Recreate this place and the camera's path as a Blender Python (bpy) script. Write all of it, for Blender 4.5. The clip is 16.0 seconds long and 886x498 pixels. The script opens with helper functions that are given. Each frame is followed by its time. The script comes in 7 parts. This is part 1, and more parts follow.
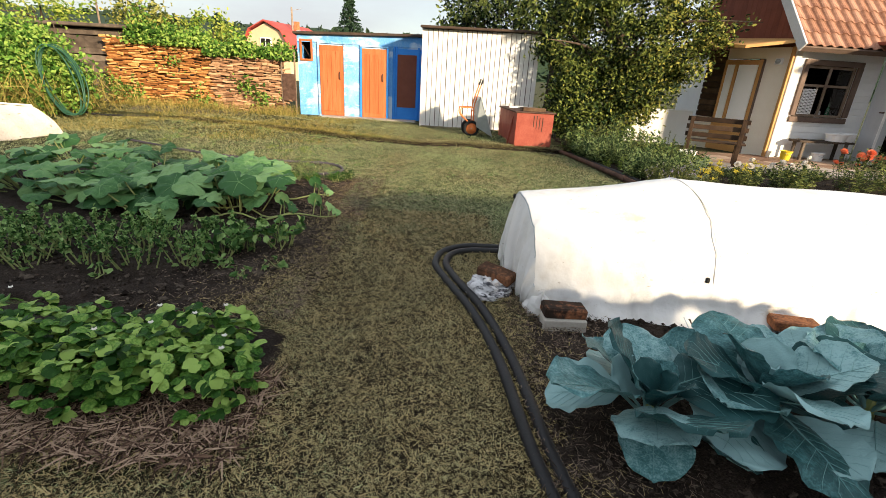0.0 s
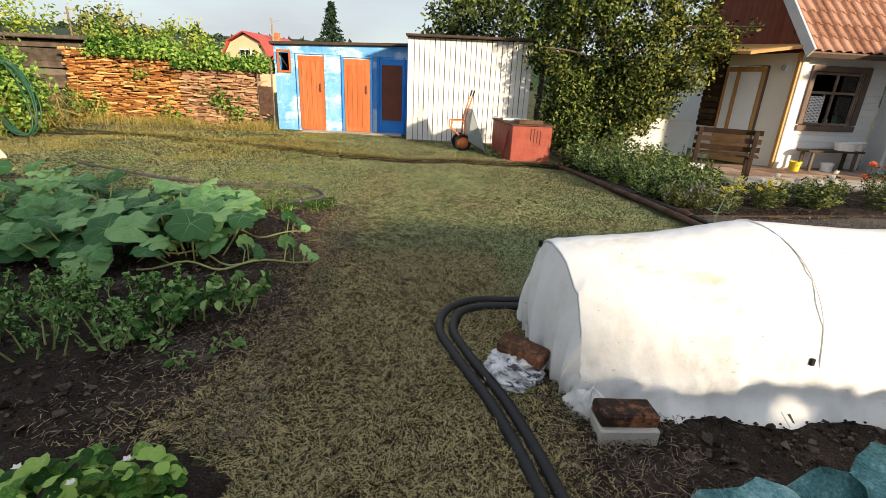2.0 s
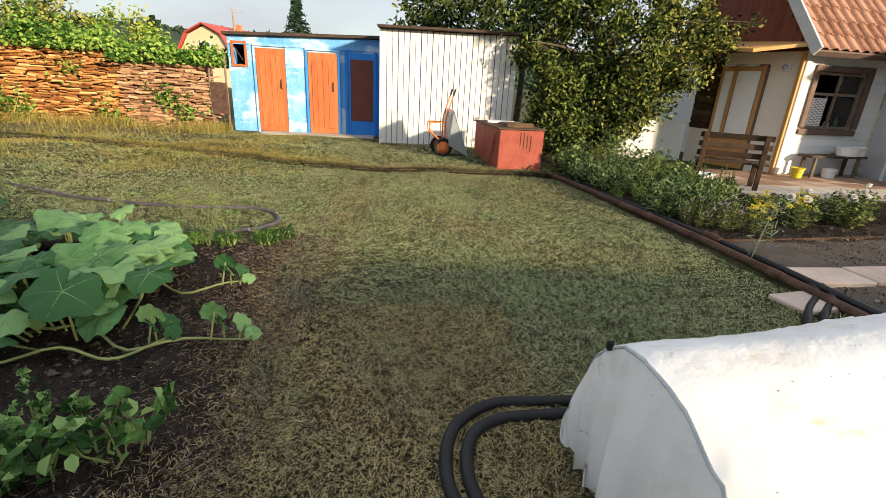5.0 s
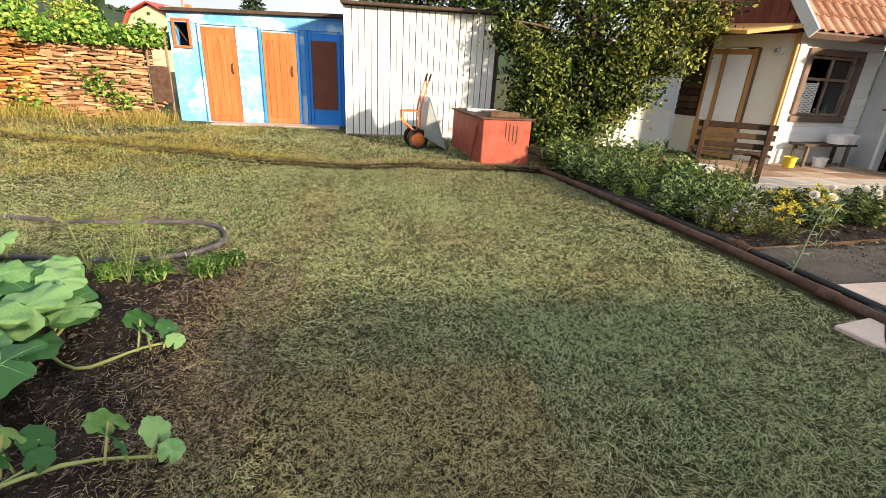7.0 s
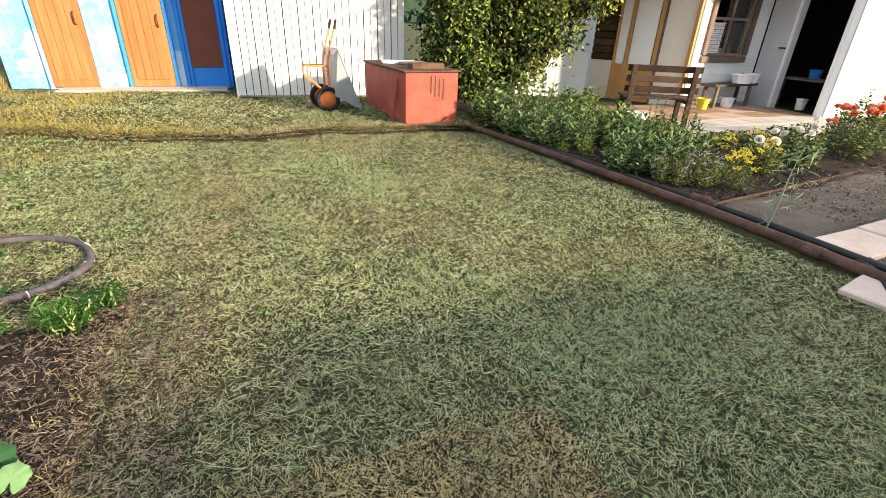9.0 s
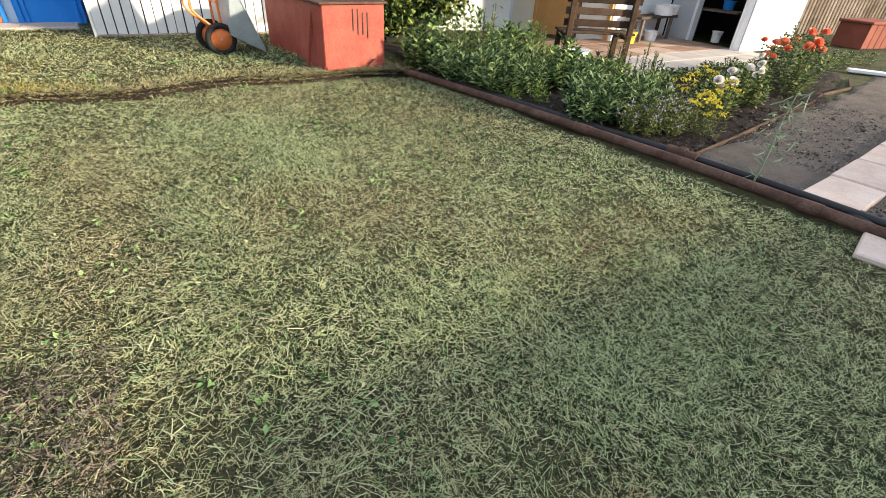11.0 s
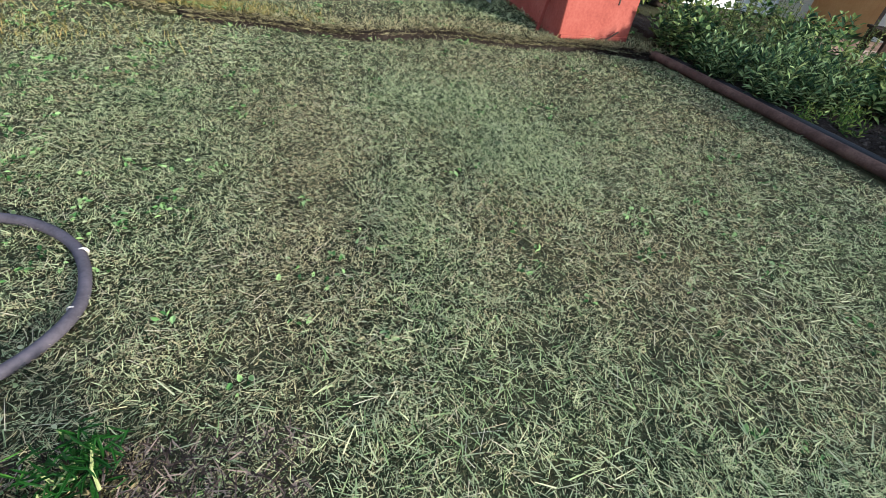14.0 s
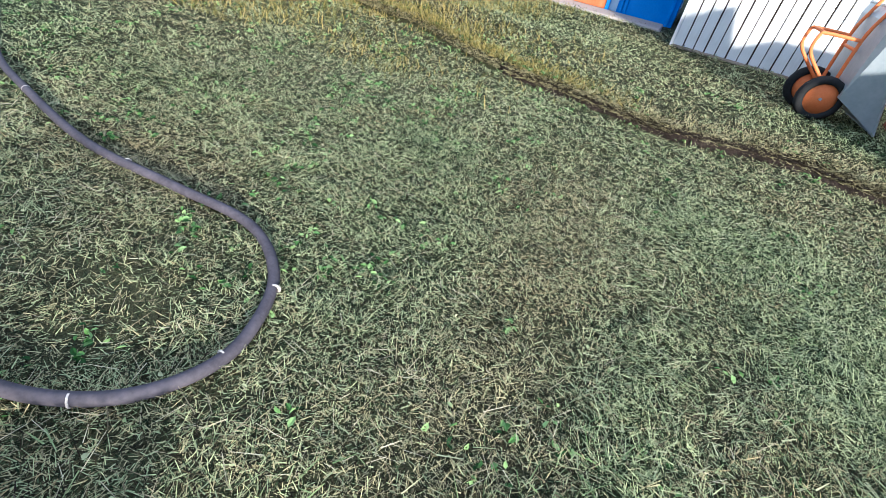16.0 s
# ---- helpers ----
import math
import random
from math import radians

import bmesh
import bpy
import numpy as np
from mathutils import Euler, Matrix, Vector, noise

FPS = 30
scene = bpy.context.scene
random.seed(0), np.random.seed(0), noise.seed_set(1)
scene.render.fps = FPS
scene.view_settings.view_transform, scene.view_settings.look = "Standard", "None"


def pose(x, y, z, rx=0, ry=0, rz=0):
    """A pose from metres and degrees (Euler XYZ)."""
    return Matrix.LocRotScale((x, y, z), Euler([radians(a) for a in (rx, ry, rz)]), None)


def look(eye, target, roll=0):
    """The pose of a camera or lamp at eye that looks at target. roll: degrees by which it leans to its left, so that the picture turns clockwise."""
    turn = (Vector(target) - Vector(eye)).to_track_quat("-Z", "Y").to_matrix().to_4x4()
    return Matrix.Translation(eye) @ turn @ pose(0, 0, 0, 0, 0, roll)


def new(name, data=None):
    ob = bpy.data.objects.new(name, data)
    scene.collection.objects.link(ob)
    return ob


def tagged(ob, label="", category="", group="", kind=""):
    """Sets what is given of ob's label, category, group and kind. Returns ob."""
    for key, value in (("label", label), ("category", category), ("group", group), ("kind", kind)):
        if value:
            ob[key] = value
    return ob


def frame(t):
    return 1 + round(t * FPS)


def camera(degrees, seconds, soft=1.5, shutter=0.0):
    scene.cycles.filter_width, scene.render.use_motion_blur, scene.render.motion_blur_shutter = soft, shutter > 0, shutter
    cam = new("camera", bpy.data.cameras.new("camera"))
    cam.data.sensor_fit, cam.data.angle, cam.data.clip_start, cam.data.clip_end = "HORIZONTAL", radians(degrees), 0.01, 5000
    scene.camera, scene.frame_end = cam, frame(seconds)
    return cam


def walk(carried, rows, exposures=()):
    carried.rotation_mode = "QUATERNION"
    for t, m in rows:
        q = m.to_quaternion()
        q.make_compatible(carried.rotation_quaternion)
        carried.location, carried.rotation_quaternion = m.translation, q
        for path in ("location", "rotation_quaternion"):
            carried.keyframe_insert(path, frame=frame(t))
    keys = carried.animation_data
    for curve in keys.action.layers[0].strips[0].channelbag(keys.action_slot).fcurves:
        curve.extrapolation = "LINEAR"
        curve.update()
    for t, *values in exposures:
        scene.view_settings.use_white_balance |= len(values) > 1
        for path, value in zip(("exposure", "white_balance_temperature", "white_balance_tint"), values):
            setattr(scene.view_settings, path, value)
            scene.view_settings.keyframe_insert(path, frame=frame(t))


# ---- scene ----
cam = camera(87.9, 16.0, soft=0.6)
METRES, EYE, TILT, LEAN, TURN = 6.0, 1.36, 0.9, 0.0, 0.0
ROWS = [
    (0.0, 0.0, 0.0, 0.0, 1.25, -21.68, -3.14),
    (0.5, -0.0153, 0.0289, 0.0018, 0.84, -21.39, -2.96),
    (1.0, -0.0178, 0.0605, 0.0007, 0.46, -21.11, -2.96),
    (1.5, -0.0156, 0.1007, 0.0036, 0.01, -20.87, -2.59),
    (2.0, -0.0204, 0.1353, 0.0018, -0.73, -20.53, -2.55),
    (2.5, -0.036, 0.1706, 0.0031, -1.54, -20.42, -2.59),
    (3.0, -0.0426, 0.1981, 0.0022, -2.26, -20.43, -2.78),
    (3.5, -0.0415, 0.2339, 0.0033, -2.64, -20.71, -2.88),
    (4.0, -0.0387, 0.2595, 0.0031, -3.1, -20.66, -2.97),
    (6.5, -0.0426, 0.4208, -0.0009, -6.86, -21.63, -3.17),
    (7.0, -0.0543, 0.4564, -0.0035, -8.36, -22.21, -3.15),
    (7.5, -0.0591, 0.4845, -0.0063, -10.73, -23.2, -2.68),
    (8.0, -0.0602, 0.5182, -0.0099, -13.36, -24.5, -2.5),
    (8.5, -0.0626, 0.5538, -0.0113, -16.61, -25.75, -2.19),
    (9.0, -0.0749, 0.5874, -0.0156, -20.57, -27.05, -2.37),
    (11.5, -0.0908, 0.745, -0.0267, -32.97, -35.13, -4.13),
    (12.0, -0.0995, 0.7689, -0.0285, -31.74, -36.15, -5.15),
    (12.5, -0.0999, 0.7934, -0.0326, -27.11, -37.28, -5.91),
    (13.0, -0.0976, 0.8229, -0.0327, -23.13, -38.3, -6.57),
    (13.5, -0.1039, 0.8468, -0.0371, -18.37, -39.4, -7.13),
    (14.0, -0.1174, 0.8758, -0.0461, -10.53, -40.57, -7.09),
    (14.5, -0.1199, 0.8966, -0.0515, -0.02, -40.82, -7.35),
    (15.0, -0.1149, 0.9195, -0.0507, 11.36, -40.48, -7.45),
    (15.5, -0.1163, 0.942, -0.0537, 18.87, -39.98, -8.29),
    (16.0, -0.1238, 0.9721, -0.0557, 27.24, -39.35, -9.06),
]
walk(cam, [(t, pose(0, 0, EYE, TILT, LEAN, TURN) @ pose(METRES * x, METRES * y, METRES * z, 90 + pitch, roll, yaw)) for t, x, y, z, yaw, pitch, roll in ROWS],
     exposures=[(0.0, 1.32, 6600, 10), (1.5, 1.18, 6500, 10), (3.5, 1.02, 6400, 10), (6.5, 1.5, 6600, 10), (7.7, 1.72, 6500, 10), (9.0, 1.92, 6350, 10), (12.0, 1.64, 5650, 10), (14.0, 1.40, 5050, 10), (16.0, 1.52, 4900, 10)])

# ---- world, sun ----
SUN_AZ, SUN_EL = 140.0, 14.0
world = bpy.data.worlds.new("sky")
scene.world = world
world.use_nodes = True
wt = world.node_tree
wbg = wt.nodes["Background"]
sky = wt.nodes.new("ShaderNodeTexSky")
sky.sky_type = 'NISHITA'
sky.sun_disc = False
sky.sun_elevation = radians(SUN_EL)
sky.sun_rotation = radians(SUN_AZ)
sky.dust_density = 0.6
sky.air_density = 1.0
wtc = wt.nodes.new("ShaderNodeTexCoord")
wmp = wt.nodes.new("ShaderNodeMapping")
wmp.inputs["Scale"].default_value = (1.0, 1.0, 3.5)
wt.links.new(wtc.outputs["Generated"], wmp.inputs[0])
wno = wt.nodes.new("ShaderNodeTexNoise")
wno.inputs["Scale"].default_value = 2.6
wno.inputs["Detail"].default_value = 7
wt.links.new(wmp.outputs[0], wno.inputs[0])
wmr = wt.nodes.new("ShaderNodeMapRange")
wmr.inputs[1].default_value, wmr.inputs[2].default_value = 0.35, 0.62
wmr.inputs[3].default_value, wmr.inputs[4].default_value = 0.72, 0.96
wt.links.new(wno.outputs[0], wmr.inputs[0])
wmx = wt.nodes.new("ShaderNodeMixRGB")
wt.links.new(wmr.outputs[0], wmx.inputs[0])
wt.links.new(sky.outputs[0], wmx.inputs[1])
wmx.inputs[2].default_value = (2.86, 3.0, 3.18, 1)
# cloud is brighter overhead than at the horizon, as under any overcast sky
wsp = wt.nodes.new("ShaderNodeSeparateXYZ")
wt.links.new(wtc.outputs["Generated"], wsp.inputs[0])
wgr = wt.nodes.new("ShaderNodeMapRange")
wgr.inputs[1].default_value, wgr.inputs[2].default_value = 0.0, 1.0
wgr.inputs[3].default_value, wgr.inputs[4].default_value = 0.68, 1.15
wt.links.new(wsp.outputs[2], wgr.inputs[0])
wml = wt.nodes.new("ShaderNodeVectorMath")
wml.operation = 'SCALE'
wt.links.new(wmx.outputs[0], wml.inputs[0])
wt.links.new(wgr.outputs[0], wml.inputs[3])
wt.links.new(wml.outputs[0], wbg.inputs[0])
wbg.inputs[1].default_value = 0.14
SUN_DIR = Vector((math.sin(radians(SUN_AZ)) * math.cos(radians(SUN_EL)), math.cos(radians(SUN_AZ)) * math.cos(radians(SUN_EL)), math.sin(radians(SUN_EL))))
sun = new("sun", bpy.data.lights.new("sun", 'SUN'))
sun.data.energy = 4.2
sun.data.angle = radians(3.0)
sun.data.color = (1.0, 0.81, 0.57)
sun.matrix_world = look(SUN_DIR * 60, (0, 0, 0))

# ---- materials ----
def mat(name, cols, scale=6.0, rough=0.8, bump=0.3, fine=60.0, metal=0.0, vary=0.0, island=0.0, trans=0.0, stretch=(1, 1, 1), dist=0.01, spec=0.14, fw=0.35):
    """Two scales of noise between two or three colours, with fine relief."""
    m = bpy.data.materials.new(name)
    m.use_nodes = True
    nt = m.node_tree
    N, L = nt.nodes, nt.links
    b = N["Principled BSDF"]
    tc = N.new("ShaderNodeTexCoord")
    mp = N.new("ShaderNodeMapping")
    mp.inputs["Scale"].default_value = stretch
    L.new(tc.outputs["Object"], mp.inputs[0])
    n1 = N.new("ShaderNodeTexNoise")
    n1.inputs["Scale"].default_value = scale
    n1.inputs["Detail"].default_value = 6
    n1.inputs["Roughness"].default_value = 0.65
    n2 = N.new("ShaderNodeTexNoise")
    n2.inputs["Scale"].default_value = fine
    n2.inputs["Detail"].default_value = 4
    L.new(mp.outputs[0], n1.inputs[0])
    L.new(mp.outputs[0], n2.inputs[0])
    mx = N.new("ShaderNodeMath")
    mx.operation = 'MULTIPLY_ADD'
    L.new(n2.outputs[0], mx.inputs[0])
    mx.inputs[1].default_value = fw
    ad = N.new("ShaderNodeMath")
    ad.operation = 'MULTIPLY'
    L.new(n1.outputs[0], ad.inputs[0])
    ad.inputs[1].default_value = 1.1 - fw
    L.new(ad.outputs[0], mx.inputs[2])
    fac = mx.outputs[0]
    for amount, node, out in ((vary, "ShaderNodeObjectInfo", "Random"), (island, "ShaderNodeNewGeometry", "Random Per Island")):
        if amount:
            o = N.new(node)
            a = N.new("ShaderNodeMath")
            a.operation = 'MULTIPLY_ADD'
            L.new(o.outputs[out], a.inputs[0])
            a.inputs[1].default_value = amount
            s = N.new("ShaderNodeMath")
            s.operation = 'SUBTRACT'
            L.new(fac, s.inputs[0])
            s.inputs[1].default_value = amount / 2
            L.new(s.outputs[0], a.inputs[2])
            fac = a.outputs[0]
    r = N.new("ShaderNodeValToRGB")
    L.new(fac, r.inputs[0])
    e = r.color_ramp.elements
    lo, hi = 0.32, 0.75
    e[0].position, e[1].position = lo, hi
    e[0].color, e[1].color = (*cols[0], 1), (*cols[-1], 1)
    for k, c in enumerate(cols[1:-1]):
        q = e.new(lo + (hi - lo) * (k + 1) / (len(cols) - 1))
        q.color = (*c, 1)
    L.new(r.outputs[0], b.inputs["Base Color"])
    b.inputs["Roughness"].default_value = rough
    b.inputs["Metallic"].default_value = metal
    b.inputs["Specular IOR Level"].default_value = spec
    if bump:
        bp = N.new("ShaderNodeBump")
        bp.inputs["Strength"].default_value = bump
        bp.inputs["Distance"].default_value = dist
        L.new(mx.outputs[0], bp.inputs["Height"])
        L.new(bp.outputs[0], b.inputs["Normal"])
    if trans:
        t = N.new("ShaderNodeBsdfTranslucent")
        L.new(r.outputs[0], t.inputs[0])
        ms = N.new("ShaderNodeMixShader")
        ms.inputs[0].default_value = trans
        L.new(b.outputs[0], ms.inputs[1])
        L.new(t.outputs[0], ms.inputs[2])
        L.new(ms.outputs[0], N["Material Output"].inputs[0])
    return m


M = {}
M["lawn"] = mat("lawn_ground", [(0.020, 0.019, 0.010), (0.054, 0.056, 0.025), (0.125, 0.125, 0.058)], 1.6, 0.95, 1.0, 190, dist=0.02, fw=0.7)
M["dry_lawn"] = mat("trodden_dry_turf", [(0.014, 0.010, 0.007), (0.045, 0.033, 0.021), (0.13, 0.10, 0.06)], 2.2, 0.95, 1.0, 190, dist=0.02, fw=0.7)
M["soil"] = mat("dark_soil", [(0.009, 0.007, 0.006), (0.026, 0.019, 0.015), (0.08, 0.062, 0.05)], 5, 0.95, 1.0, 120, dist=0.03, fw=0.6)
M["path"] = mat("trodden_earth", [(0.06, 0.05, 0.04), (0.11, 0.09, 0.075), (0.19, 0.16, 0.13)], 4, 0.95, 1.0, 150, dist=0.02, fw=0.65)
M["blade"] = mat("cut_grass", [(0.010, 0.020, 0.007), (0.088, 0.122, 0.048), (0.46, 0.50, 0.25)], 0.9, 0.7, 0, 9, island=1.25, trans=0.15)
M["straw"] = mat("dry_clippings", [(0.016, 0.013, 0.007), (0.125, 0.105, 0.048), (0.46, 0.41, 0.21)], 1.2, 0.85, 0, 9, island=1.25)
M["blue"] = mat("weathered_blue_paint", [(0.06, 0.25, 0.62), (0.14, 0.38, 0.72), (0.34, 0.54, 0.75)], 2.2, 0.75, 0.25, 50, stretch=(1, 1, 0.35))
M["blue_trim"] = mat("bright_blue_paint", [(0.03, 0.20, 0.62), (0.05, 0.27, 0.72)], 3, 0.6, 0.2, 50)
M["orange"] = mat("red_brown_door_paint", [(0.32, 0.085, 0.03), (0.43, 0.125, 0.045), (0.50, 0.17, 0.07)], 3, 0.7, 0.3, 60, vary=0.15, stretch=(4, 4, 0.5))
M["mesh_brown"] = mat("brown_hardboard", [(0.16, 0.055, 0.035), (0.22, 0.08, 0.05)], 4, 0.85, 0.3, 90)
M["dark"] = mat("dark_interior", [(0.01, 0.009, 0.008), (0.02, 0.018, 0.016)], 4, 0.9, 0.2)
M["white_metal"] = mat("white_corrugated_sheet", [(0.58, 0.57, 0.53), (0.72, 0.71, 0.68), (0.78, 0.77, 0.75)], 1.5, 0.5, 0.1, 30, vary=0.12, stretch=(1, 1, 0.3))
M["roof_edge"] = mat("dark_roofing_felt", [(0.03, 0.025, 0.022), (0.09, 0.06, 0.045)], 5, 0.9, 0.5)
M["bin"] = mat("rust_red_paint", [(0.17, 0.036, 0.024), (0.26, 0.062, 0.042), (0.32, 0.095, 0.066)], 3, 0.6, 0.3, 40)
M["rust"] = mat("rusty_iron", [(0.035, 0.02, 0.015), (0.075, 0.043, 0.032), (0.13, 0.08, 0.058)], 8, 0.85, 0.5, 80)
M["old_wood"] = mat("grey_old_timber", [(0.10, 0.07, 0.05), (0.2, 0.15, 0.11), (0.3, 0.24, 0.19)], 4, 0.9, 0.5, 50, vary=0.3, stretch=(1, 1, 1))
M["brown_wood"] = mat("brown_stained_timber", [(0.028, 0.016, 0.010), (0.062, 0.036, 0.021), (0.12, 0.075, 0.045)], 5, 0.75, 0.4, 60, vary=0.2)
# varnish of the porch door; also the painted sunlight on corner and porch eave
M["ochre_wood"] = mat("varnished_ochre_and_sunlit_timber", [(0.44, 0.22, 0.075), (0.58, 0.33, 0.13)], 4, 0.55, 0.3, 60, vary=0.15)
M["cream"] = mat("cream_wall_paint", [(0.70, 0.63, 0.52), (0.79, 0.73, 0.63)], 3, 0.8, 0.2, 50)
M["white_paint"] = mat("white_wall_paint", [(0.74, 0.74, 0.73), (0.84, 0.84, 0.83)], 2, 0.75, 0.25, 40, vary=0.1)
M["grey_paint"] = mat("pale_grey_wall_paint", [(0.42, 0.44, 0.47), (0.58, 0.59, 0.61)], 2, 0.8, 0.25, 40)
M["gable"] = mat("brown_gable_boards", [(0.15, 0.046, 0.03), (0.23, 0.075, 0.048)], 3, 0.8, 0.4, 50, vary=0.2)
M["tile"] = mat("terracotta_roof_tile", [(0.17, 0.078, 0.05), (0.28, 0.14, 0.09), (0.38, 0.21, 0.145)], 6, 0.8, 0.4, 40, vary=0.35, island=0.3)
M["window_wood"] = mat("dark_brown_window_frame", [(0.10, 0.07, 0.055), (0.17, 0.12, 0.095)], 6, 0.7, 0.4, 60)
M["slab"] = mat("pinkish_concrete", [(0.36, 0.27, 0.22), (0.47, 0.365, 0.305), (0.55, 0.455, 0.395)], 3, 0.9, 0.4, 60, vary=0.2)
M["terrace"] = mat("terrace_concrete", [(0.33, 0.29, 0.25), (0.45, 0.4, 0.35)], 3, 0.9, 0.4, 60, vary=0.35)
M["slab_red"] = mat("red_brown_paving", [(0.17, 0.10, 0.07), (0.28, 0.18, 0.125), (0.40, 0.30, 0.23)], 3, 0.85, 0.4, 60, vary=0.4)
M["cloth"] = mat("white_spunbond", [(0.62, 0.60, 0.56), (0.765, 0.76, 0.75), (0.81, 0.81, 0.81)], 2.4, 0.8, 1.0, 9, trans=0.12, dist=0.02)
M["dirty_cloth"] = mat("soiled_plastic_sheet", [(0.05, 0.05, 0.055), (0.6, 0.6, 0.62), (0.75, 0.75, 0.77)], 9, 0.5, 0.3, 40)
M["hose"] = mat("black_rubber_hose", [(0.006, 0.006, 0.007), (0.015, 0.015, 0.017)], 12, 0.55, 0.2, 90, spec=0.3)
M["hose_dusty"] = mat("dusty_grey_hose", [(0.045, 0.040, 0.047), (0.105, 0.092, 0.105)], 12, 0.65, 0.2, 90)
M["brick"] = mat("orange_brick", [(0.10, 0.045, 0.03), (0.40, 0.16, 0.07), (0.5, 0.24, 0.12)], 9, 0.9, 0.6, 60, vary=0.2)
M["straw_dirt"] = mat("dirt_on_cloth", [(0.12, 0.10, 0.07), (0.36, 0.31, 0.24)], 20, 0.95, 0)
M["burnt"] = mat("scorched_brick", [(0.012, 0.010, 0.009), (0.035, 0.022, 0.016), (0.40, 0.16, 0.075)], 7, 0.9, 0.6, 40)
M["block"] = mat("pale_silicate_brick", [(0.36, 0.33, 0.29), (0.48, 0.45, 0.4)], 8, 0.9, 0.4, 80)
M["cabbage"] = mat("blue_green_cabbage_leaf", [(0.022, 0.075, 0.078), (0.080, 0.205, 0.215), (0.26, 0.43, 0.44)], 5, 0.42, 0.5, 40, vary=0.95, trans=0.1)
M["rib"] = mat("pale_leaf_rib", [(0.11, 0.25, 0.25), (0.21, 0.37, 0.36)], 8, 0.6, 0.1)
M["pumpkin"] = mat("pumpkin_leaf", [(0.040, 0.115, 0.04), (0.10, 0.225, 0.08), (0.20, 0.35, 0.14)], 3, 0.5, 0.4, 40, vary=0.75, trans=0.2)
M["stem"] = mat("pale_green_stem", [(0.20, 0.26, 0.09), (0.34, 0.36, 0.15)], 6, 0.6, 0.2)
M["straw_leaf"] = mat("strawberry_leaf", [(0.016, 0.062, 0.008), (0.085, 0.205, 0.03), (0.29, 0.43, 0.10)], 4, 0.45, 0.3, 60, vary=0.8, trans=0.2)
M["celery"] = mat("celery_leaf", [(0.02, 0.06, 0.014), (0.10, 0.21, 0.055), (0.28, 0.42, 0.15)], 4, 0.55, 0, 30, island=0.65, trans=0.2)
M["leaf_dark"] = mat("apple_tree_leaf", [(0.006, 0.014, 0.005), (0.034, 0.066, 0.016), (0.20, 0.24, 0.055)], 1.3, 0.5, 0, 9, island=0.75, trans=0.18)
M["leaf_bush"] = mat("garden_shrub_leaf", [(0.012, 0.032, 0.010), (0.07, 0.13, 0.038), (0.28, 0.35, 0.11)], 2, 0.55, 0, 9, island=0.75, trans=0.2)
M["leaf_vine"] = mat("hop_vine_leaf", [(0.07, 0.14, 0.02), (0.21, 0.30, 0.045), (0.42, 0.45, 0.10)], 1.2, 0.6, 0, 9, island=0.5, trans=0.3)
# yellowing leaves, and the painted sunlit leaves of the apple tree
M["leaf_yellow"] = mat("yellowing_and_sunlit_leaf", [(0.03, 0.045, 0.01), (0.14, 0.17, 0.035), (0.36, 0.34, 0.08)], 1.2, 0.6, 0, 9, island=0.7, trans=0.25)
M["bark"] = mat("tree_bark", [(0.05, 0.035, 0.025), (0.11, 0.085, 0.065)], 7, 0.95, 0.8, 50)
M["petal_white"] = mat("white_petal", [(0.68, 0.62, 0.56), (0.8, 0.78, 0.74)], 20, 0.6, 0, trans=0.2)
M["petal_red"] = mat("coral_red_petal", [(0.74, 0.19, 0.09), (0.86, 0.34, 0.20)], 20, 0.6, 0, trans=0.2)
M["petal_yellow"] = mat("yellow_umbel", [(0.5, 0.42, 0.04), (0.62, 0.52, 0.07)], 20, 0.7, 0, trans=0.2)
M["log_side"] = mat("split_firewood", [(0.24, 0.095, 0.03), (0.55, 0.26, 0.085), (0.74, 0.45, 0.19)], 5, 0.9, 0.5, 40, vary=0.5, island=0.5)
M["old_board"] = mat("blackened_old_boards", [(0.05, 0.038, 0.03), (0.10, 0.078, 0.062), (0.18, 0.145, 0.115)], 4, 0.95, 0.6, 50, vary=0.35)
M["leaf_squash"] = mat("lush_squash_leaf", [(0.03, 0.085, 0.012), (0.11, 0.24, 0.035), (0.30, 0.42, 0.09)], 1.2, 0.6, 0, 9, island=0.65, trans=0.25)
M["log_grey"] = mat("older_brown_firewood", [(0.17, 0.08, 0.045), (0.34, 0.19, 0.105), (0.50, 0.32, 0.19)], 5, 0.9, 0.5, 40, vary=0.45, island=0.4)
M["orange_metal"] = mat("orange_painted_steel", [(0.68, 0.17, 0.045), (0.78, 0.24, 0.08)], 6, 0.45, 0.1)
M["galv"] = mat("galvanised_steel", [(0.34, 0.39, 0.42), (0.48, 0.52, 0.54)], 6, 0.45, 0.1, 40, metal=0.4)
M["tyre"] = mat("tyre_rubber", [(0.012, 0.012, 0.012), (0.03, 0.03, 0.03)], 10, 0.85, 0.3)
M["yellow_plastic"] = mat("yellow_plastic", [(0.62, 0.47, 0.03), (0.68, 0.53, 0.05)], 6, 0.4, 0.05)
M["white_plastic"] = mat("white_plastic", [(0.72, 0.72, 0.72), (0.8, 0.8, 0.8)], 6, 0.4, 0.05)
M["slate"] = mat("weathered_fibre_cement", [(0.38, 0.33, 0.28), (0.56, 0.5, 0.44), (0.66, 0.61, 0.55)], 3, 0.9, 0.4, 50)
M["curtain"] = mat("white_door_curtain", [(0.83, 0.82, 0.79), (0.88, 0.87, 0.86)], 4, 0.7, 0.2, 30, spec=0.4)
M["far_wall"] = mat("pale_yellow_plaster", [(0.60, 0.42, 0.26), (0.70, 0.52, 0.34)], 1, 0.9, 0.1)
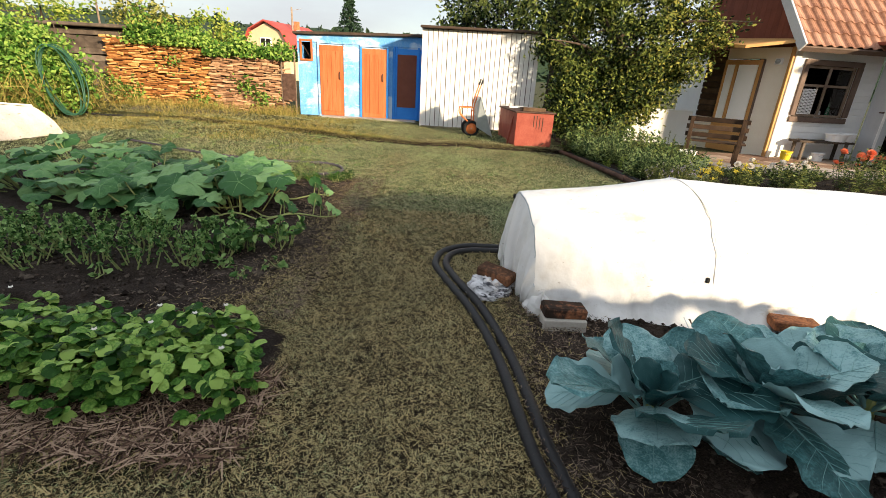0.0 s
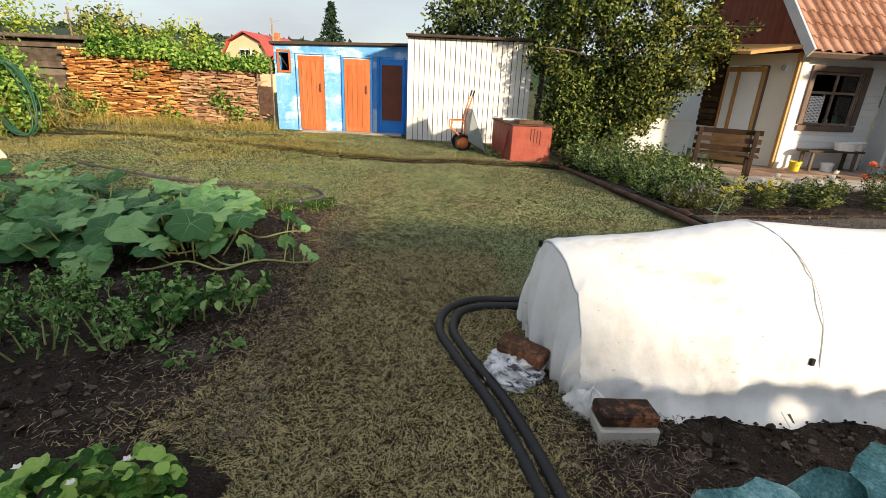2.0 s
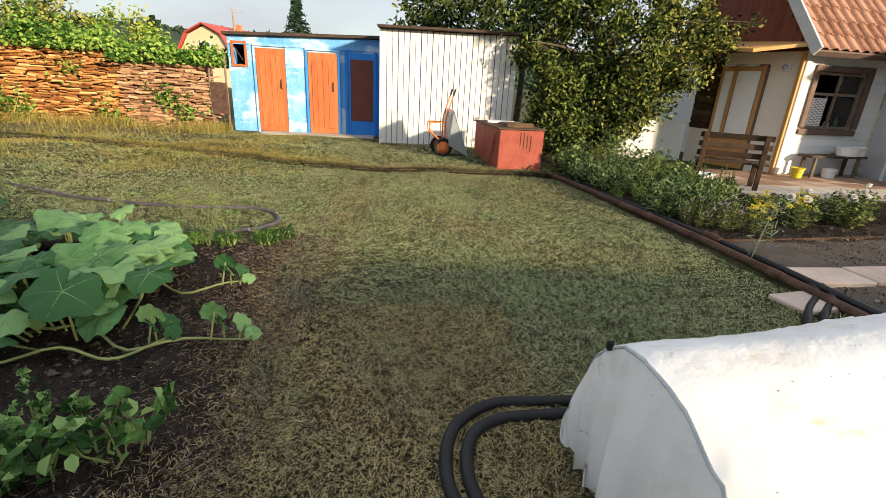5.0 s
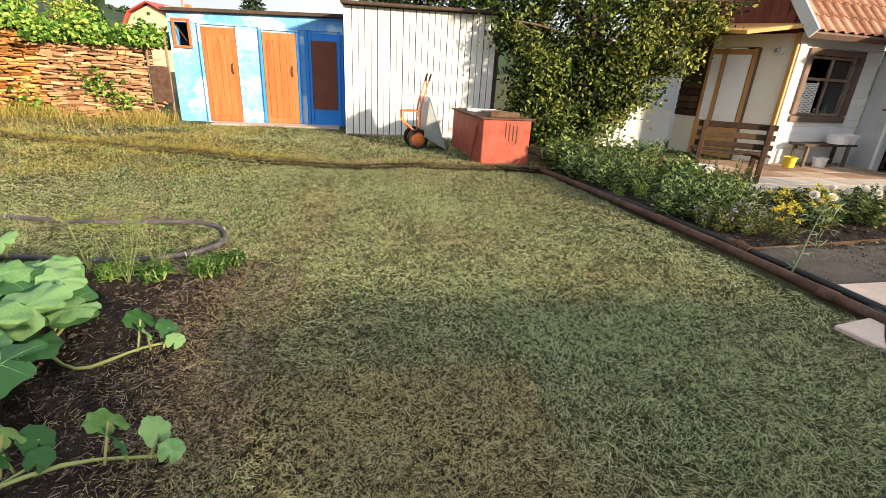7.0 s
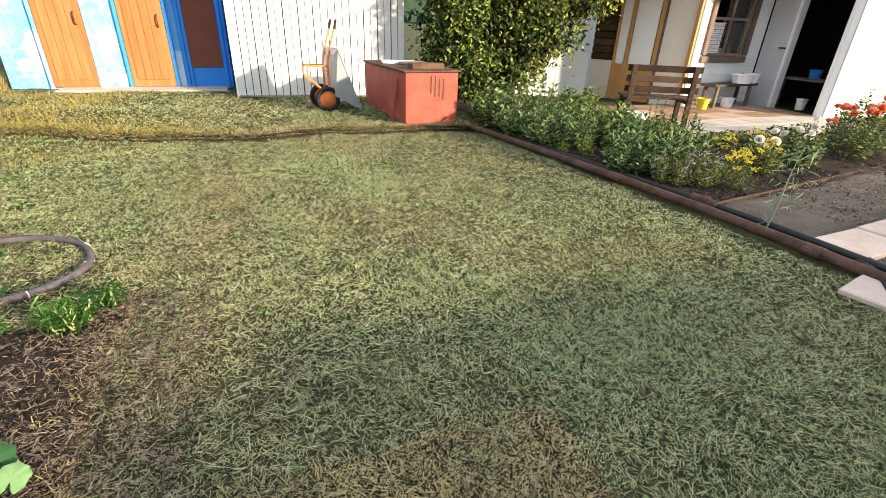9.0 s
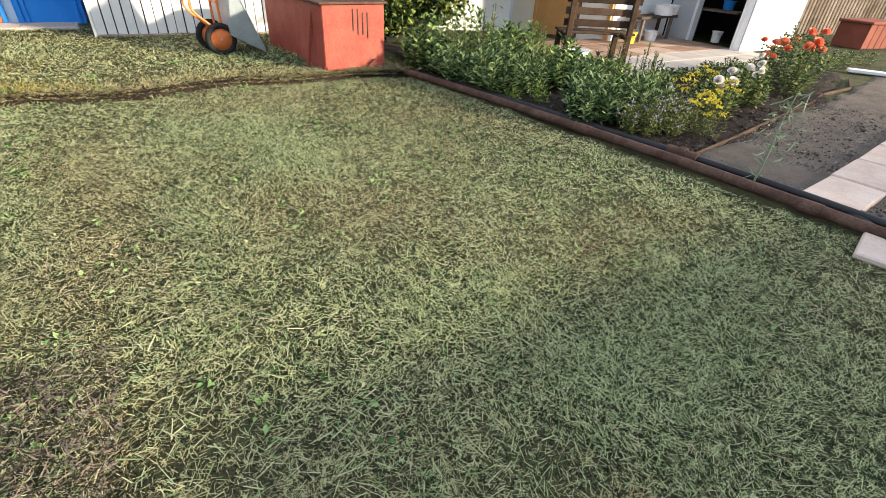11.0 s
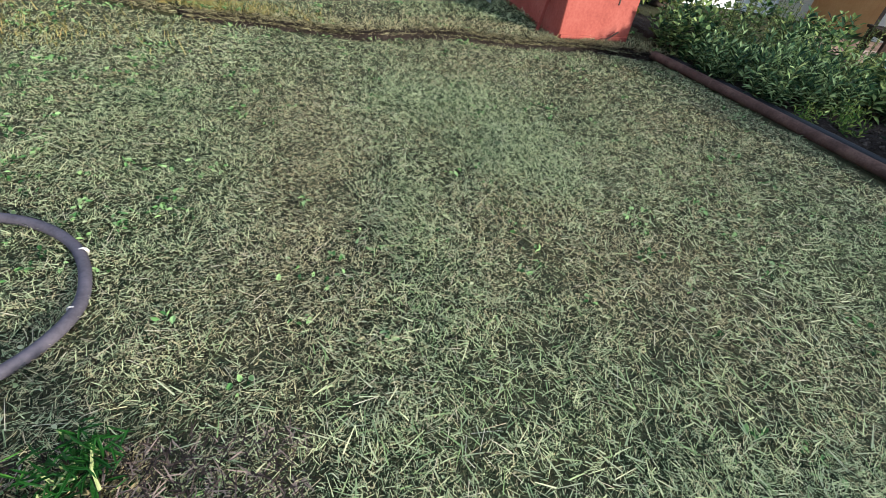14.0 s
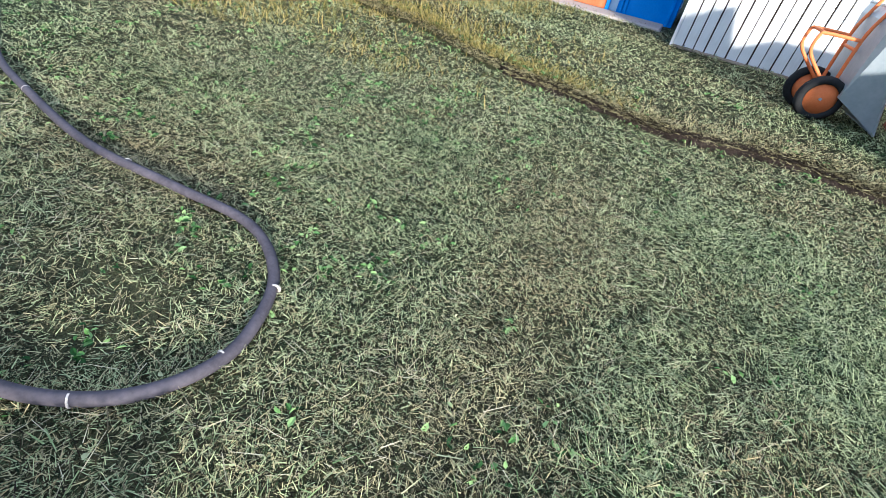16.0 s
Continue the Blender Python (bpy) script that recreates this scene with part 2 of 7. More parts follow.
M["far_roof"] = mat("red_metal_roof", [(0.36, 0.06, 0.05), (0.45, 0.09, 0.075)], 1, 0.6, 0.1)
M["hill"] = mat("distant_forest", [(0.018, 0.035, 0.022), (0.04, 0.065, 0.035)], 0.08, 0.95, 0, 0.6)
M["spruce"] = mat("spruce_needles", [(0.012, 0.03, 0.018), (0.03, 0.06, 0.03)], 1, 0.8, 0, 9, island=0.5)

glass = bpy.data.materials.new("window_glass")
glass.use_nodes = True
gb = glass.node_tree.nodes["Principled BSDF"]
gb.inputs["Transmission Weight"].default_value = 1.0
gb.inputs["Roughness"].default_value = 0.03
gb.inputs["IOR"].default_value = 1.45
M["glass"] = glass
M["bottle"] = mat("green_bottle", [(0.02, 0.12, 0.05), (0.04, 0.2, 0.09)], 6, 0.15, 0, spec=0.5)


def soil_marks(m, scale, at, colour):
    """Small scattered dirt marks over a material's own colour."""
    nt = m.node_tree
    N, L = nt.nodes, nt.links
    b = N["Principled BSDF"]
    src = b.inputs["Base Color"].links[0].from_socket
    tc = N.new("ShaderNodeTexCoord")
    mp = N.new("ShaderNodeMapping")
    mp.inputs["Scale"].default_value = (0.6, 1.2, 1.4)
    L.new(tc.outputs["Object"], mp.inputs[0])
    n = N.new("ShaderNodeTexNoise")
    n.inputs["Scale"].default_value, n.inputs["Detail"].default_value, n.inputs["Roughness"].default_value = scale, 8, 0.7
    L.new(mp.outputs[0], n.inputs[0])
    r = N.new("ShaderNodeMapRange")
    r.inputs[1].default_value, r.inputs[2].default_value = at, at + 0.07
    L.new(n.outputs[0], r.inputs[0])
    x = N.new("ShaderNodeMixRGB")
    L.new(r.outputs[0], x.inputs[0])
    L.new(src, x.inputs[1])
    x.inputs[2].default_value = (*colour, 1)
    L.new(x.outputs[0], b.inputs["Base Color"])


soil_marks(M["cloth"], 3.2, 0.60, (0.60, 0.54, 0.45))
soil_marks(M["cloth"], 9.0, 0.65, (0.30, 0.25, 0.20))
soil_marks(M["brick"], 14.0, 0.56, (0.06, 0.035, 0.025))
M["dirty_brick"] = mat("soil_crusted_brick", [(0.025, 0.017, 0.013), (0.085, 0.045, 0.028), (0.34, 0.145, 0.07)], 8, 0.95, 0.8, 50)
soil_marks(M["dirty_cloth"], 10.0, 0.52, (0.05, 0.05, 0.06))
soil_marks(M["slate"], 5.0, 0.60, (0.22, 0.17, 0.13))
soil_marks(M["white_metal"], 3.0, 0.66, (0.45, 0.40, 0.33))
soil_marks(M["blue"], 1.1, 0.50, (0.50, 0.64, 0.76))
soil_marks(M["bin"], 6.0, 0.64, (0.14, 0.05, 0.035))


# ---- mesh helpers ----
class MB:
    """A list of vertices and faces that shapes are added to."""

    def __init__(self):
        self.v, self.f = [], []

    def add(self, verts, faces, m=None):
        k = len(self.v)
        self.v += [tuple(m @ Vector(p)) for p in verts] if m is not None else [tuple(p) for p in verts]
        self.f += [tuple(i + k for i in f) for f in faces]
        return self

    def box(self, c, s, cham=0.006, m=None):
        hx, hy, hz = s[0] / 2, s[1] / 2, s[2] / 2
        h = (hx, hy, hz)
        cham = min(cham, 0.45 * min(h))
        ids, vs = {}, []
        for a in range(3):
            for sg in ((x, y, z) for x in (-1, 1) for y in (-1, 1) for z in (-1, 1)):
                ids[a, sg] = len(vs)
                vs.append([c[i] + sg[i] * (h[i] if i == a else h[i] - cham) for i in range(3)])
        fs = []

        def put(idx):
            p = [Vector(vs[i]) for i in idx]
            n = (p[1] - p[0]).cross(p[2] - p[0])
            mid = sum(p, Vector()) / len(p) - Vector(c)
            fs.append(tuple(idx) if n.dot(mid) > 0 else tuple(reversed(idx)))

        def sign(d):
            return tuple(d[i] for i in range(3))

        for a in range(3):
            b, e = (a + 1) % 3, (a + 2) % 3
            for s1 in (-1, 1):
                put([ids[a, sign({a: s1, b: p, e: q})] for p, q in ((-1, -1), (1, -1), (1, 1), (-1, 1))])
                for s2 in (-1, 1):
                    put([ids[a, sign({a: s1, b: s2, e: -1})], ids[a, sign({a: s1, b: s2, e: 1})], ids[b, sign({a: s1, b: s2, e: 1})], ids[b, sign({a: s1, b: s2, e: -1})]])
        for sg in ((x, y, z) for x in (-1, 1) for y in (-1, 1) for z in (-1, 1)):
            put([ids[0, sg], ids[1, sg], ids[2, sg]])
        return self.add(vs, fs, m)

    def tube(self, pts, r, n=8, cap=True):
        pts = [Vector(p) for p in pts]
        rs = r if isinstance(r, (list, tuple)) else [r] * len(pts)
        vs, fs = [], []
        up = Vector((0, 0, 1))
        t0 = (pts[1] - pts[0]).normalized()
        if abs(t0.dot(up)) > 0.95:
            up = Vector((0, 1, 0))
        side = t0.cross(up).normalized()
        for i, p in enumerate(pts):
            t = (pts[min(i + 1, len(pts) - 1)] - pts[max(i - 1, 0)]).normalized()
            side = (side - t * side.dot(t)).normalized()
            o = side.cross(t)
            for k in range(n):
                a = 2 * math.pi * k / n
                vs.append(p + rs[i] * (math.cos(a) * side + math.sin(a) * o))
        for i in range(len(pts) - 1):
            for k in range(n):
                fs.append((i * n + k, i * n + (k + 1) % n, (i + 1) * n + (k + 1) % n, (i + 1) * n + k))
        if cap:
            fs.append(tuple(range(n)))
            fs.append(tuple((len(pts) - 1) * n + k for k in reversed(range(n))))
        return self.add(vs, fs)

    def lathe(self, prof, n=20, m=None):
        vs, fs = [], []
        for r, z in prof:
            for k in range(n):
                a = 2 * math.pi * k / n
                vs.append((r * math.cos(a), r * math.sin(a), z))
        for i in range(len(prof) - 1):
            for k in range(n):
                fs.append((i * n + k, i * n + (k + 1) % n, (i + 1) * n + (k + 1) % n, (i + 1) * n + k))
        return self.add(vs, fs, m)

    def mesh(self, name, material, smooth=False):
        me = bpy.data.meshes.new(name)
        me.from_pydata(self.v, [], self.f)
        if material:
            me.materials.append(material)
        if smooth:
            me.polygons.foreach_set("use_smooth", [True] * len(me.polygons))
        me.update()
        return me


def spline(pts, n=8):
    """A smooth line through the points, n steps for each stretch."""
    P = [Vector(p) for p in pts]
    out = []
    for i in range(len(P) - 1):
        a, b, c, d = P[max(i - 1, 0)], P[i], P[i + 1], P[min(i + 2, len(P) - 1)]
        for k in range(n):
            t = k / n
            out.append(0.5 * (2 * b + (c - a) * t + (2 * a - 5 * b + 4 * c - d) * t * t + (3 * b - a - 3 * c + d) * t ** 3))
    return out + [P[-1]]


def thing(name, label, category, m=None, group="", kind=""):
    ob = new(name)
    ob.empty_display_size = 0.1
    if m is not None:
        ob.matrix_basis = m
    return tagged(ob, label, category, group, kind)


def part(name, mb, material, parent=None, label="", m=None, smooth=False):
    me = mb if isinstance(mb, bpy.types.Mesh) else mb.mesh(name, material, smooth)
    ob = new(name, me)
    ob.parent = parent
    if m is not None:
        ob.matrix_basis = m
    return tagged(ob, label)


def single(name, mb, material, label, category, m=None, group="", kind="", smooth=False):
    return tagged(part(name, mb, material, None, "", m, smooth), label, category, group, kind)


rng = np.random.default_rng(7)


def flakes(name, pos, size, material, parent=None, up=0.5, aspect=0.55, fold=0.25, normals=None):
    """Many small folded leaves, one at each place, as one mesh."""
    pos = np.asarray(pos, float)
    n = len(pos)
    size = np.broadcast_to(np.asarray(size, float), (n,)) * rng.uniform(0.65, 1.3, n)
    nor = rng.normal(size=(n, 3)) if normals is None else normals + 0.5 * rng.normal(size=(n, 3))
    nor[:, 2] = nor[:, 2] + up
    nor /= np.linalg.norm(nor, axis=1)[:, None]
    d = rng.normal(size=(n, 3))
    d -= nor * (d * nor).sum(1)[:, None]
    d /= np.linalg.norm(d, axis=1)[:, None]
    w = np.cross(nor, d)
    L, W = size[:, None], size[:, None] * aspect
    up2 = nor * W * fold
    v = np.stack([pos - d * L * .5, pos - d * L * .2 + w * W * .42 + up2 * .8, pos + d * L * .18 + w * W * .4 + up2, pos + d * L * .5 - nor * L * .06,
                  pos + d * L * .18 - w * W * .4 + up2, pos - d * L * .2 - w * W * .42 + up2 * .8], 1).reshape(-1, 3)
    k = np.arange(n)[:, None] * 6
    f = np.concatenate([k + [0, 1, 2], k + [0, 2, 3], k + [0, 3, 4], k + [0, 4, 5]], 1).reshape(-1, 3)
    me = bpy.data.meshes.new(name)
    me.from_pydata(v.tolist(), [], f.tolist())
    me.materials.append(material)
    ob = new(name, me)
    ob.parent = parent
    return tagged(ob, kind="stuff")


def clumps(centre, radii, count, per, spread, shell=0.55):
    """Places of leaves in clumps through an uneven ellipsoid."""
    c = rng.normal(size=(count, 3))
    c /= np.linalg.norm(c, axis=1)[:, None]
    c *= rng.uniform(shell, 1.05, (count, 1)) ** 0.8
    c = c * np.asarray(radii) + np.asarray(centre)
    s = spread * rng.uniform(0.6, 1.4, (count, 1, 1))
    return (c[:, None] + rng.normal(size=(count, per, 3)) * s).reshape(-1, 3)


# ---- ground ----
def ridge_y(x):
    """The line of the low step in the lawn; it runs back on the west side."""
    return 9.42 + 0.07 * np.sin(x * 1.7) + 0.05 * np.sin(x * 4.1 + 1) - 0.03 * x + 0.30 * np.maximum(0.0, -1.7 - x)


def mounds(x, y):
    """Low grassy swellings on both sides of the step."""
    out = 0.0
    for cx, cy, wx, wy, h in ((-4.4, 9.75, 1.0, 0.38, 0.13), (-3.0, 10.75, 1.2, 0.35, 0.07), (-6.2, 10.4, 1.1, 0.5, 0.08), (-7.0, 12.4, 1.6, 0.35, 0.12), (-4.6, 11.9, 0.9, 0.3, 0.07)):
        out = out + h * np.exp(-((x - cx) / wx) ** 2 - ((y - cy) / wy) ** 2)
    return out


def ground_z(x, y):
    r = float(ridge_y(x))
    t = min(max((y - r) / 0.14, 0), 1)
    z = 0.09 * t * t * (3 - 2 * t) * min(max((3.2 - x) / 0.8, 0), 1)
    z -= 0.07 * math.exp(-((y - r + 0.02) / 0.05) ** 2) * max(0.0, 0.45 + 0.55 * math.sin(x * 2.3)) * (1 if -1.6 < x < 2.4 else 0)
    near = 1 if abs(x) < 15 and -5 < y < 18 else 0
    return z + float(mounds(x, y)) + near * (0.018 * noise.noise((x * 1.3, y * 1.3, 0)) + 0.008 * noise.noise((x * 6, y * 6, 3)))


def axis(lo, hi, step, far):
    fine = list(np.arange(lo, hi + 1e-6, step))
    return [lo - f for f in reversed(far)] + fine + [hi + f for f in far]


def ground():
    far = [2, 6, 15, 40, 100, 300, 900, 2000]
    xs, ys = axis(-13, 12, 0.1, far), axis(-3, 16, 0.1, far)
    ys = sorted({round(float(y), 4) for y in ys} | {round(float(y), 4) for y in np.arange(8.9, 10.0, 0.025)})
    vs = [(x, y, ground_z(x, y)) for y in ys for x in xs]
    w = len(xs)
    fs = [(j * w + i, j * w + i + 1, (j + 1) * w + i + 1, (j + 1) * w + i) for j in range(len(ys) - 1) for i in range(w - 1)]
    single("ground", MB().add(vs, fs), M["lawn"], "mown lawn of short dry grass with bare earth patches", "lawn", kind="structure", smooth=True)


ground()


def inside(poly, x, y):
    c = False
    for (x1, y1), (x2, y2) in zip(poly, poly[1:] + poly[:1]):
        if (y1 > y) != (y2 > y) and x < (x2 - x1) * (y - y1) / (y2 - y1) + x1:
            c = not c
    return c


def bed(name, poly, material, label, rise=0.03, rough=0.025, step=0.06):
    """A patch of earth with a ragged edge, a little above the ground."""
    x0, x1 = min(p[0] for p in poly), max(p[0] for p in poly)
    y0, y1 = min(p[1] for p in poly), max(p[1] for p in poly)
    nx, ny = int((x1 - x0) / step) + 3, int((y1 - y0) / step) + 3
    vs, ok = [], []
    for j in range(ny):
        for i in range(nx):
            x, y = x0 + (i - 1) * step, y0 + (j - 1) * step
            jx, jy = x + 0.09 * noise.noise((x * 2.5, y * 2.5, 9)), y + 0.09 * noise.noise((x * 2.5, y * 2.5, 5))
            jx += 0.05 * noise.noise((x * 9, y * 9, 1))
            k = inside(poly, jx, jy)
            ok.append(k)
            g = ground_z(x, y)
            vs.append((x, y, g + rise + rough * (noise.noise((x * 4, y * 4, 2)) + 0.7 * noise.noise((x * 13, y * 13, 4))) if k else g - 0.03))
    fs = []
    for j in range(ny - 1):
        for i in range(nx - 1):
            q = (j * nx + i, j * nx + i + 1, (j + 1) * nx + i + 1, (j + 1) * nx + i)
            if any(ok[a] for a in q):
                fs.append(q)
    return single(name, MB().add(vs, fs), material, label, "soil bed", kind="structure", smooth=True)


STRAW_BED = [(-3, 1.3), (-0.75, 1.38), (-0.8, 2.1), (-1.2, 2.33), (-3, 2.3)]
LEFT_BED = [(-6, 2.35), (-1.2, 2.3), (-1.0, 2.9), (-0.95, 3.6), (-1.15, 4.6), (-1.2, 5.3), (-1.2, 5.75), (-2.0, 5.85), (-6, 5.6)]
RIGHT_BED = [(0.42, 0.9), (0.5, 2.1), (0.55, 2.9), (4.9, 3.1), (4.9, 0.9)]
FLOWER_BED = [(2.5, 9.6), (2.85, 6.1), (3.9, 6.25), (6.2, 6.5), (8.5, 7.2), (8.6, 8.45), (5.2, 8.35), (4.2, 9.2), (3.6, 11.0), (2.4, 11.5)]
DIRT_PATH = [(2.95, 4.0), (2.9, 6.1), (3.9, 6.25), (6.2, 6.5), (9.5, 7.0), (9.5, 4.0)]
bed("soil_bed_left", LEFT_BED, M["soil"], "dark dug soil of the vegetable bed")
bed("dry_turf", [(-1.2, -1.5), (-0.95, 2.4), (-0.95, 3.6), (-1.0, 3.9), (-0.6, 4.2), (-0.1, 3.8), (0.1, 3.2), (0.5, 2.2), (0.45, -1.5)], M["dry_lawn"], "trodden brown turf between the beds", 0.008, 0.006)
bed("soil_bed_strawberry", STRAW_BED, M["soil"], "dark soil under the strawberry row")
bed("soil_bed_right", RIGHT_BED, M["soil"], "dark bare soil beside the cabbages")
bed("soil_bed_flower", FLOWER_BED, M["soil"], "dark soil of the flower bed")
bed("earth_path", DIRT_PATH, M["path"], "trodden bare earth path", 0.015, 0.008, 0.08)


bed("bare_patch", [(1.26 + 0.17 * math.cos(a), 5.62 + 0.11 * math.sin(a)) for a in (0, 0.8, 1.6, 2.4, 3.2, 4.0, 4.8, 5.6)], M["dry_lawn"], "small patch of bare worn earth in the lawn", 0.004, 0.004, 0.04)


bed("bare_earth", [(-8.3, 11.9), (-6.6, 11.75), (-5.2, 11.9), (-4.9, 12.5), (-6.3, 13.0), (-8.2, 12.9)], M["path"], "strip of bare brown earth before the woodpile", 0.012, 0.02, 0.08)


# ---- sheds ----
def blue_shed():
    """A blue-painted board shed, local origin at its front left foot, front along x."""
    W, H0, H1, D = 3.36, 2.08, 2.18, 2.2
    t = thing("blue_shed", "blue painted board shed with two red-brown doors and flat roof", "shed", pose(-4.24, 13.42, 0.08, 0, 0, 0.5))
    mb = MB()
    def slab(x0, x1, z0, z1):
        mb.add([(x0, 0, z0), (x1, 0, z0), (x1, 0, z1), (x0, 0, z1), (x0, 0.08, z0), (x1, 0.08, z0), (x1, 0.08, z1), (x0, 0.08, z1)],
               [(0, 1, 2, 3), (5, 4, 7, 6), (4, 0, 3, 7), (1, 5, 6, 2), (3, 2, 6, 7), (4, 5, 1, 0)])
    slab(0, 0.10, 0, H0)
    slab(0.10, 0.38, 0, 1.48)
    slab(0.10, 0.38, 1.92, H0)
    slab(0.38, W, 0, H0 + 0.03)
    for c, q in (((0.04, D / 2 + 0.04, H0 / 2), (0.08, D - 0.1, H0)), ((W - 0.04, D / 2 + 0.04, H0 / 2), (0.08, D - 0.1, H0)), ((W / 2, D - 0.04, H0 / 2), (W - 0.17, 0.08, H0))):
        part("side_wall", MB().box(c, q, 0.004), M["blue"], t)
    part("wall", mb, M["blue"], t, "faded sky-blue painted boards")
    part("fascia", MB().box((W / 2, -0.012, H0 - 0.05), (W, 0.022, 0.26), 0.004), M["blue"], t)
    roof = MB().add([(-0.06, -0.16, H0 + 0.06), (W + 0.02, -0.16, H1 + 0.06), (W + 0.02, D, H0 - 0.08), (-0.06, D, H0 - 0.12),
                     (-0.06, -0.16, H0 + 0.0), (W + 0.02, -0.16, H1 + 0.0), (W + 0.02, D, H0 - 0.14), (-0.06, D, H0 - 0.18)],
                    [(0, 1, 2, 3), (4, 7, 6, 5), (0, 4, 5, 1), (1, 5, 6, 2), (2, 6, 7, 3), (3, 7, 4, 0)])
    part("roof", roof, M["roof_edge"], t, "dark felt roof edge")
    for x0, x1, h in ((0.60, 1.24, 1.83), (1.75, 2.41, 1.80)):
        d = part("door", MB().box(((x0 + x1) / 2, -0.035, h / 2 + 0.03), (x1 - x0, 0.03, h - 0.02), 0.005), M["orange"], t, "red-brown painted plank door")
        n = 4
        for k in range(n):
            w = (x1 - x0 - 0.16) / n
            part("plank", MB().box((x0 + 0.08 + w * (k + 0.5), -0.056, h / 2 + 0.02), (w - 0.006, 0.014, h - 0.28), 0.003), M["orange"], d)
        part("handle", MB().tube(spline([(x1 - 0.09, -0.05, 1.0), (x1 - 0.09, -0.10, 1.03), (x1 - 0.09, -0.10, 1.17), (x1 - 0.09, -0.05, 1.20)], 4), 0.011, 6), M["rust"], d, "dark iron pull handle")
        for k in (x0 - 0.035, x1 + 0.035):
            part("door_frame", MB().box((k, -0.03, h / 2 + 0.02), (0.055, 0.03, h + 0.06), 0.005), M["blue_trim"] if x0 > 1 else M["blue"], t)
        part("door_frame", MB().box(((x0 + x1) / 2, -0.03, h + 0.085), (x1 - x0 + 0.12, 0.03, 0.05), 0.005), M["blue"], t)
    w = part("window_frame", MB().box((0.24, -0.012, 1.455), (0.34, 0.05, 0.05)).box((0.24, -0.012, 1.945), (0.34, 0.05, 0.05)).box((0.095, -0.012, 1.7), (0.05, 0.05, 0.44)).box((0.385, -0.012, 1.7), (0.05, 0.05, 0.44)), M["orange"], t, "red-brown window frame")
    part("broken_stick", MB().tube([(0.13, 0.05, 1.84), (0.33, 0.05, 1.52)], 0.012, 6), M["brown_wood"], w)
    p = part("screen_door", MB().box((2.97, -0.03, 0.93), (0.78, 0.03, 1.86), 0.005), M["blue_trim"], t, "bright blue door with brown infill panel")
    part("panel", MB().box((2.97, -0.048, 1.04), (0.52, 0.012, 1.36), 0.003), M["mesh_brown"], p, "dark brown panel")
    for k in (2.63, 2.69, 3.28):
        part("batten", MB().box((k, -0.055, 0.95), (0.045, 0.03, 1.92), 0.005), M["blue_trim"], t)
    part("threshold", MB().box((W / 2 + 0.3, -0.3, 0.0), (W - 0.8, 0.5, 0.08), 0.02), M["terrace"], t, "worn concrete threshold")


blue_shed()


def white_shed():
    W, H, D = 2.82, 2.3, 2.6
    t = thing("white_shed", "white corrugated metal shed with a flat dark roof", "shed", pose(-0.77, 12.22, 0.07, 0, 0, -3.0))
    n = 24
    w = W / n
    wide = MB().box((w / 2, 0.0, H / 2 + 0.02), (w - 0.014, 0.022, H - 0.04), 0.003).mesh("rib_panel", M["white_metal"])
    for k in range(n):
        part("rib_panel", wide, None, t, m=pose(k * w + 0.002 * math.sin(k * 2.9), 0, 0))
    part("backing", MB().box((W / 2, 0.022, H / 2), (W - 0.04, 0.02, H - 0.03), 0.003), M["roof_edge"], t, "dark backing behind the sheet joints")
    mb = MB().box((0.03, D / 2 + 0.02, H / 2), (0.05, D, H), 0.004).box((W - 0.03, D / 2 + 0.02, H / 2), (0.05, D, H), 0.004).box((W / 2, D, H / 2), (W - 0.12, 0.05, H), 0.004)
    part("side_wall", mb, M["blue_trim"], t, "blue painted side wall")
    part("corner_strip", MB().box((-0.012, -0.004, H / 2), (0.035, 0.04, H), 0.004), M["white_metal"], t)
    part("sill", MB().box((W / 2, -0.03, 0.01), (W, 0.09, 0.07), 0.01), M["old_wood"], t, "weathered timber sill")
    part("roof", MB().box((W / 2 + 0.02, D / 2 - 0.05, H + 0.04), (W + 0.16, D + 0.3, 0.05), 0.008), M["roof_edge"], t, "dark brown roof edge")


white_shed()


def metal_bin():
    t = thing("metal_bin", "rust-red painted steel box with boards lying on its lid", "storage bin", pose(1.30, 9.46, 0.04, 0, 0, 6))
    W, D, H = 0.76, 1.62, 0.70
    part("body", MB().box((W / 2, D / 2, H / 2), (W, D, H), 0.008), M["bin"], t)
    part("lid", MB().box((W / 2, D / 2, H + 0.014), (W + 0.07, D + 0.05, 0.022), 0.005), M["rust"], t, "rusty overhanging lid")
    part("base_strip", MB().box((W / 2, -0.008, 0.05), (W - 0.03, 0.012, 0.08), 0.004), M["bin"], t)
    for k in range(4):
        x = 0.36 + 0.06 * k
        part("drip_mark", MB().box((x, -0.004, 0.55 - 0.02 * k), (0.012, 0.006, 0.22 + 0.04 * (k % 2)), 0.002), M["roof_edge"], t, "dark dribbled paint stroke")
    part("latch", MB().tube([(W * 0.8, -0.03, 0.14), (W * 0.8 - 0.12, -0.03, 0.06)], 0.008, 6), M["rust"], t)


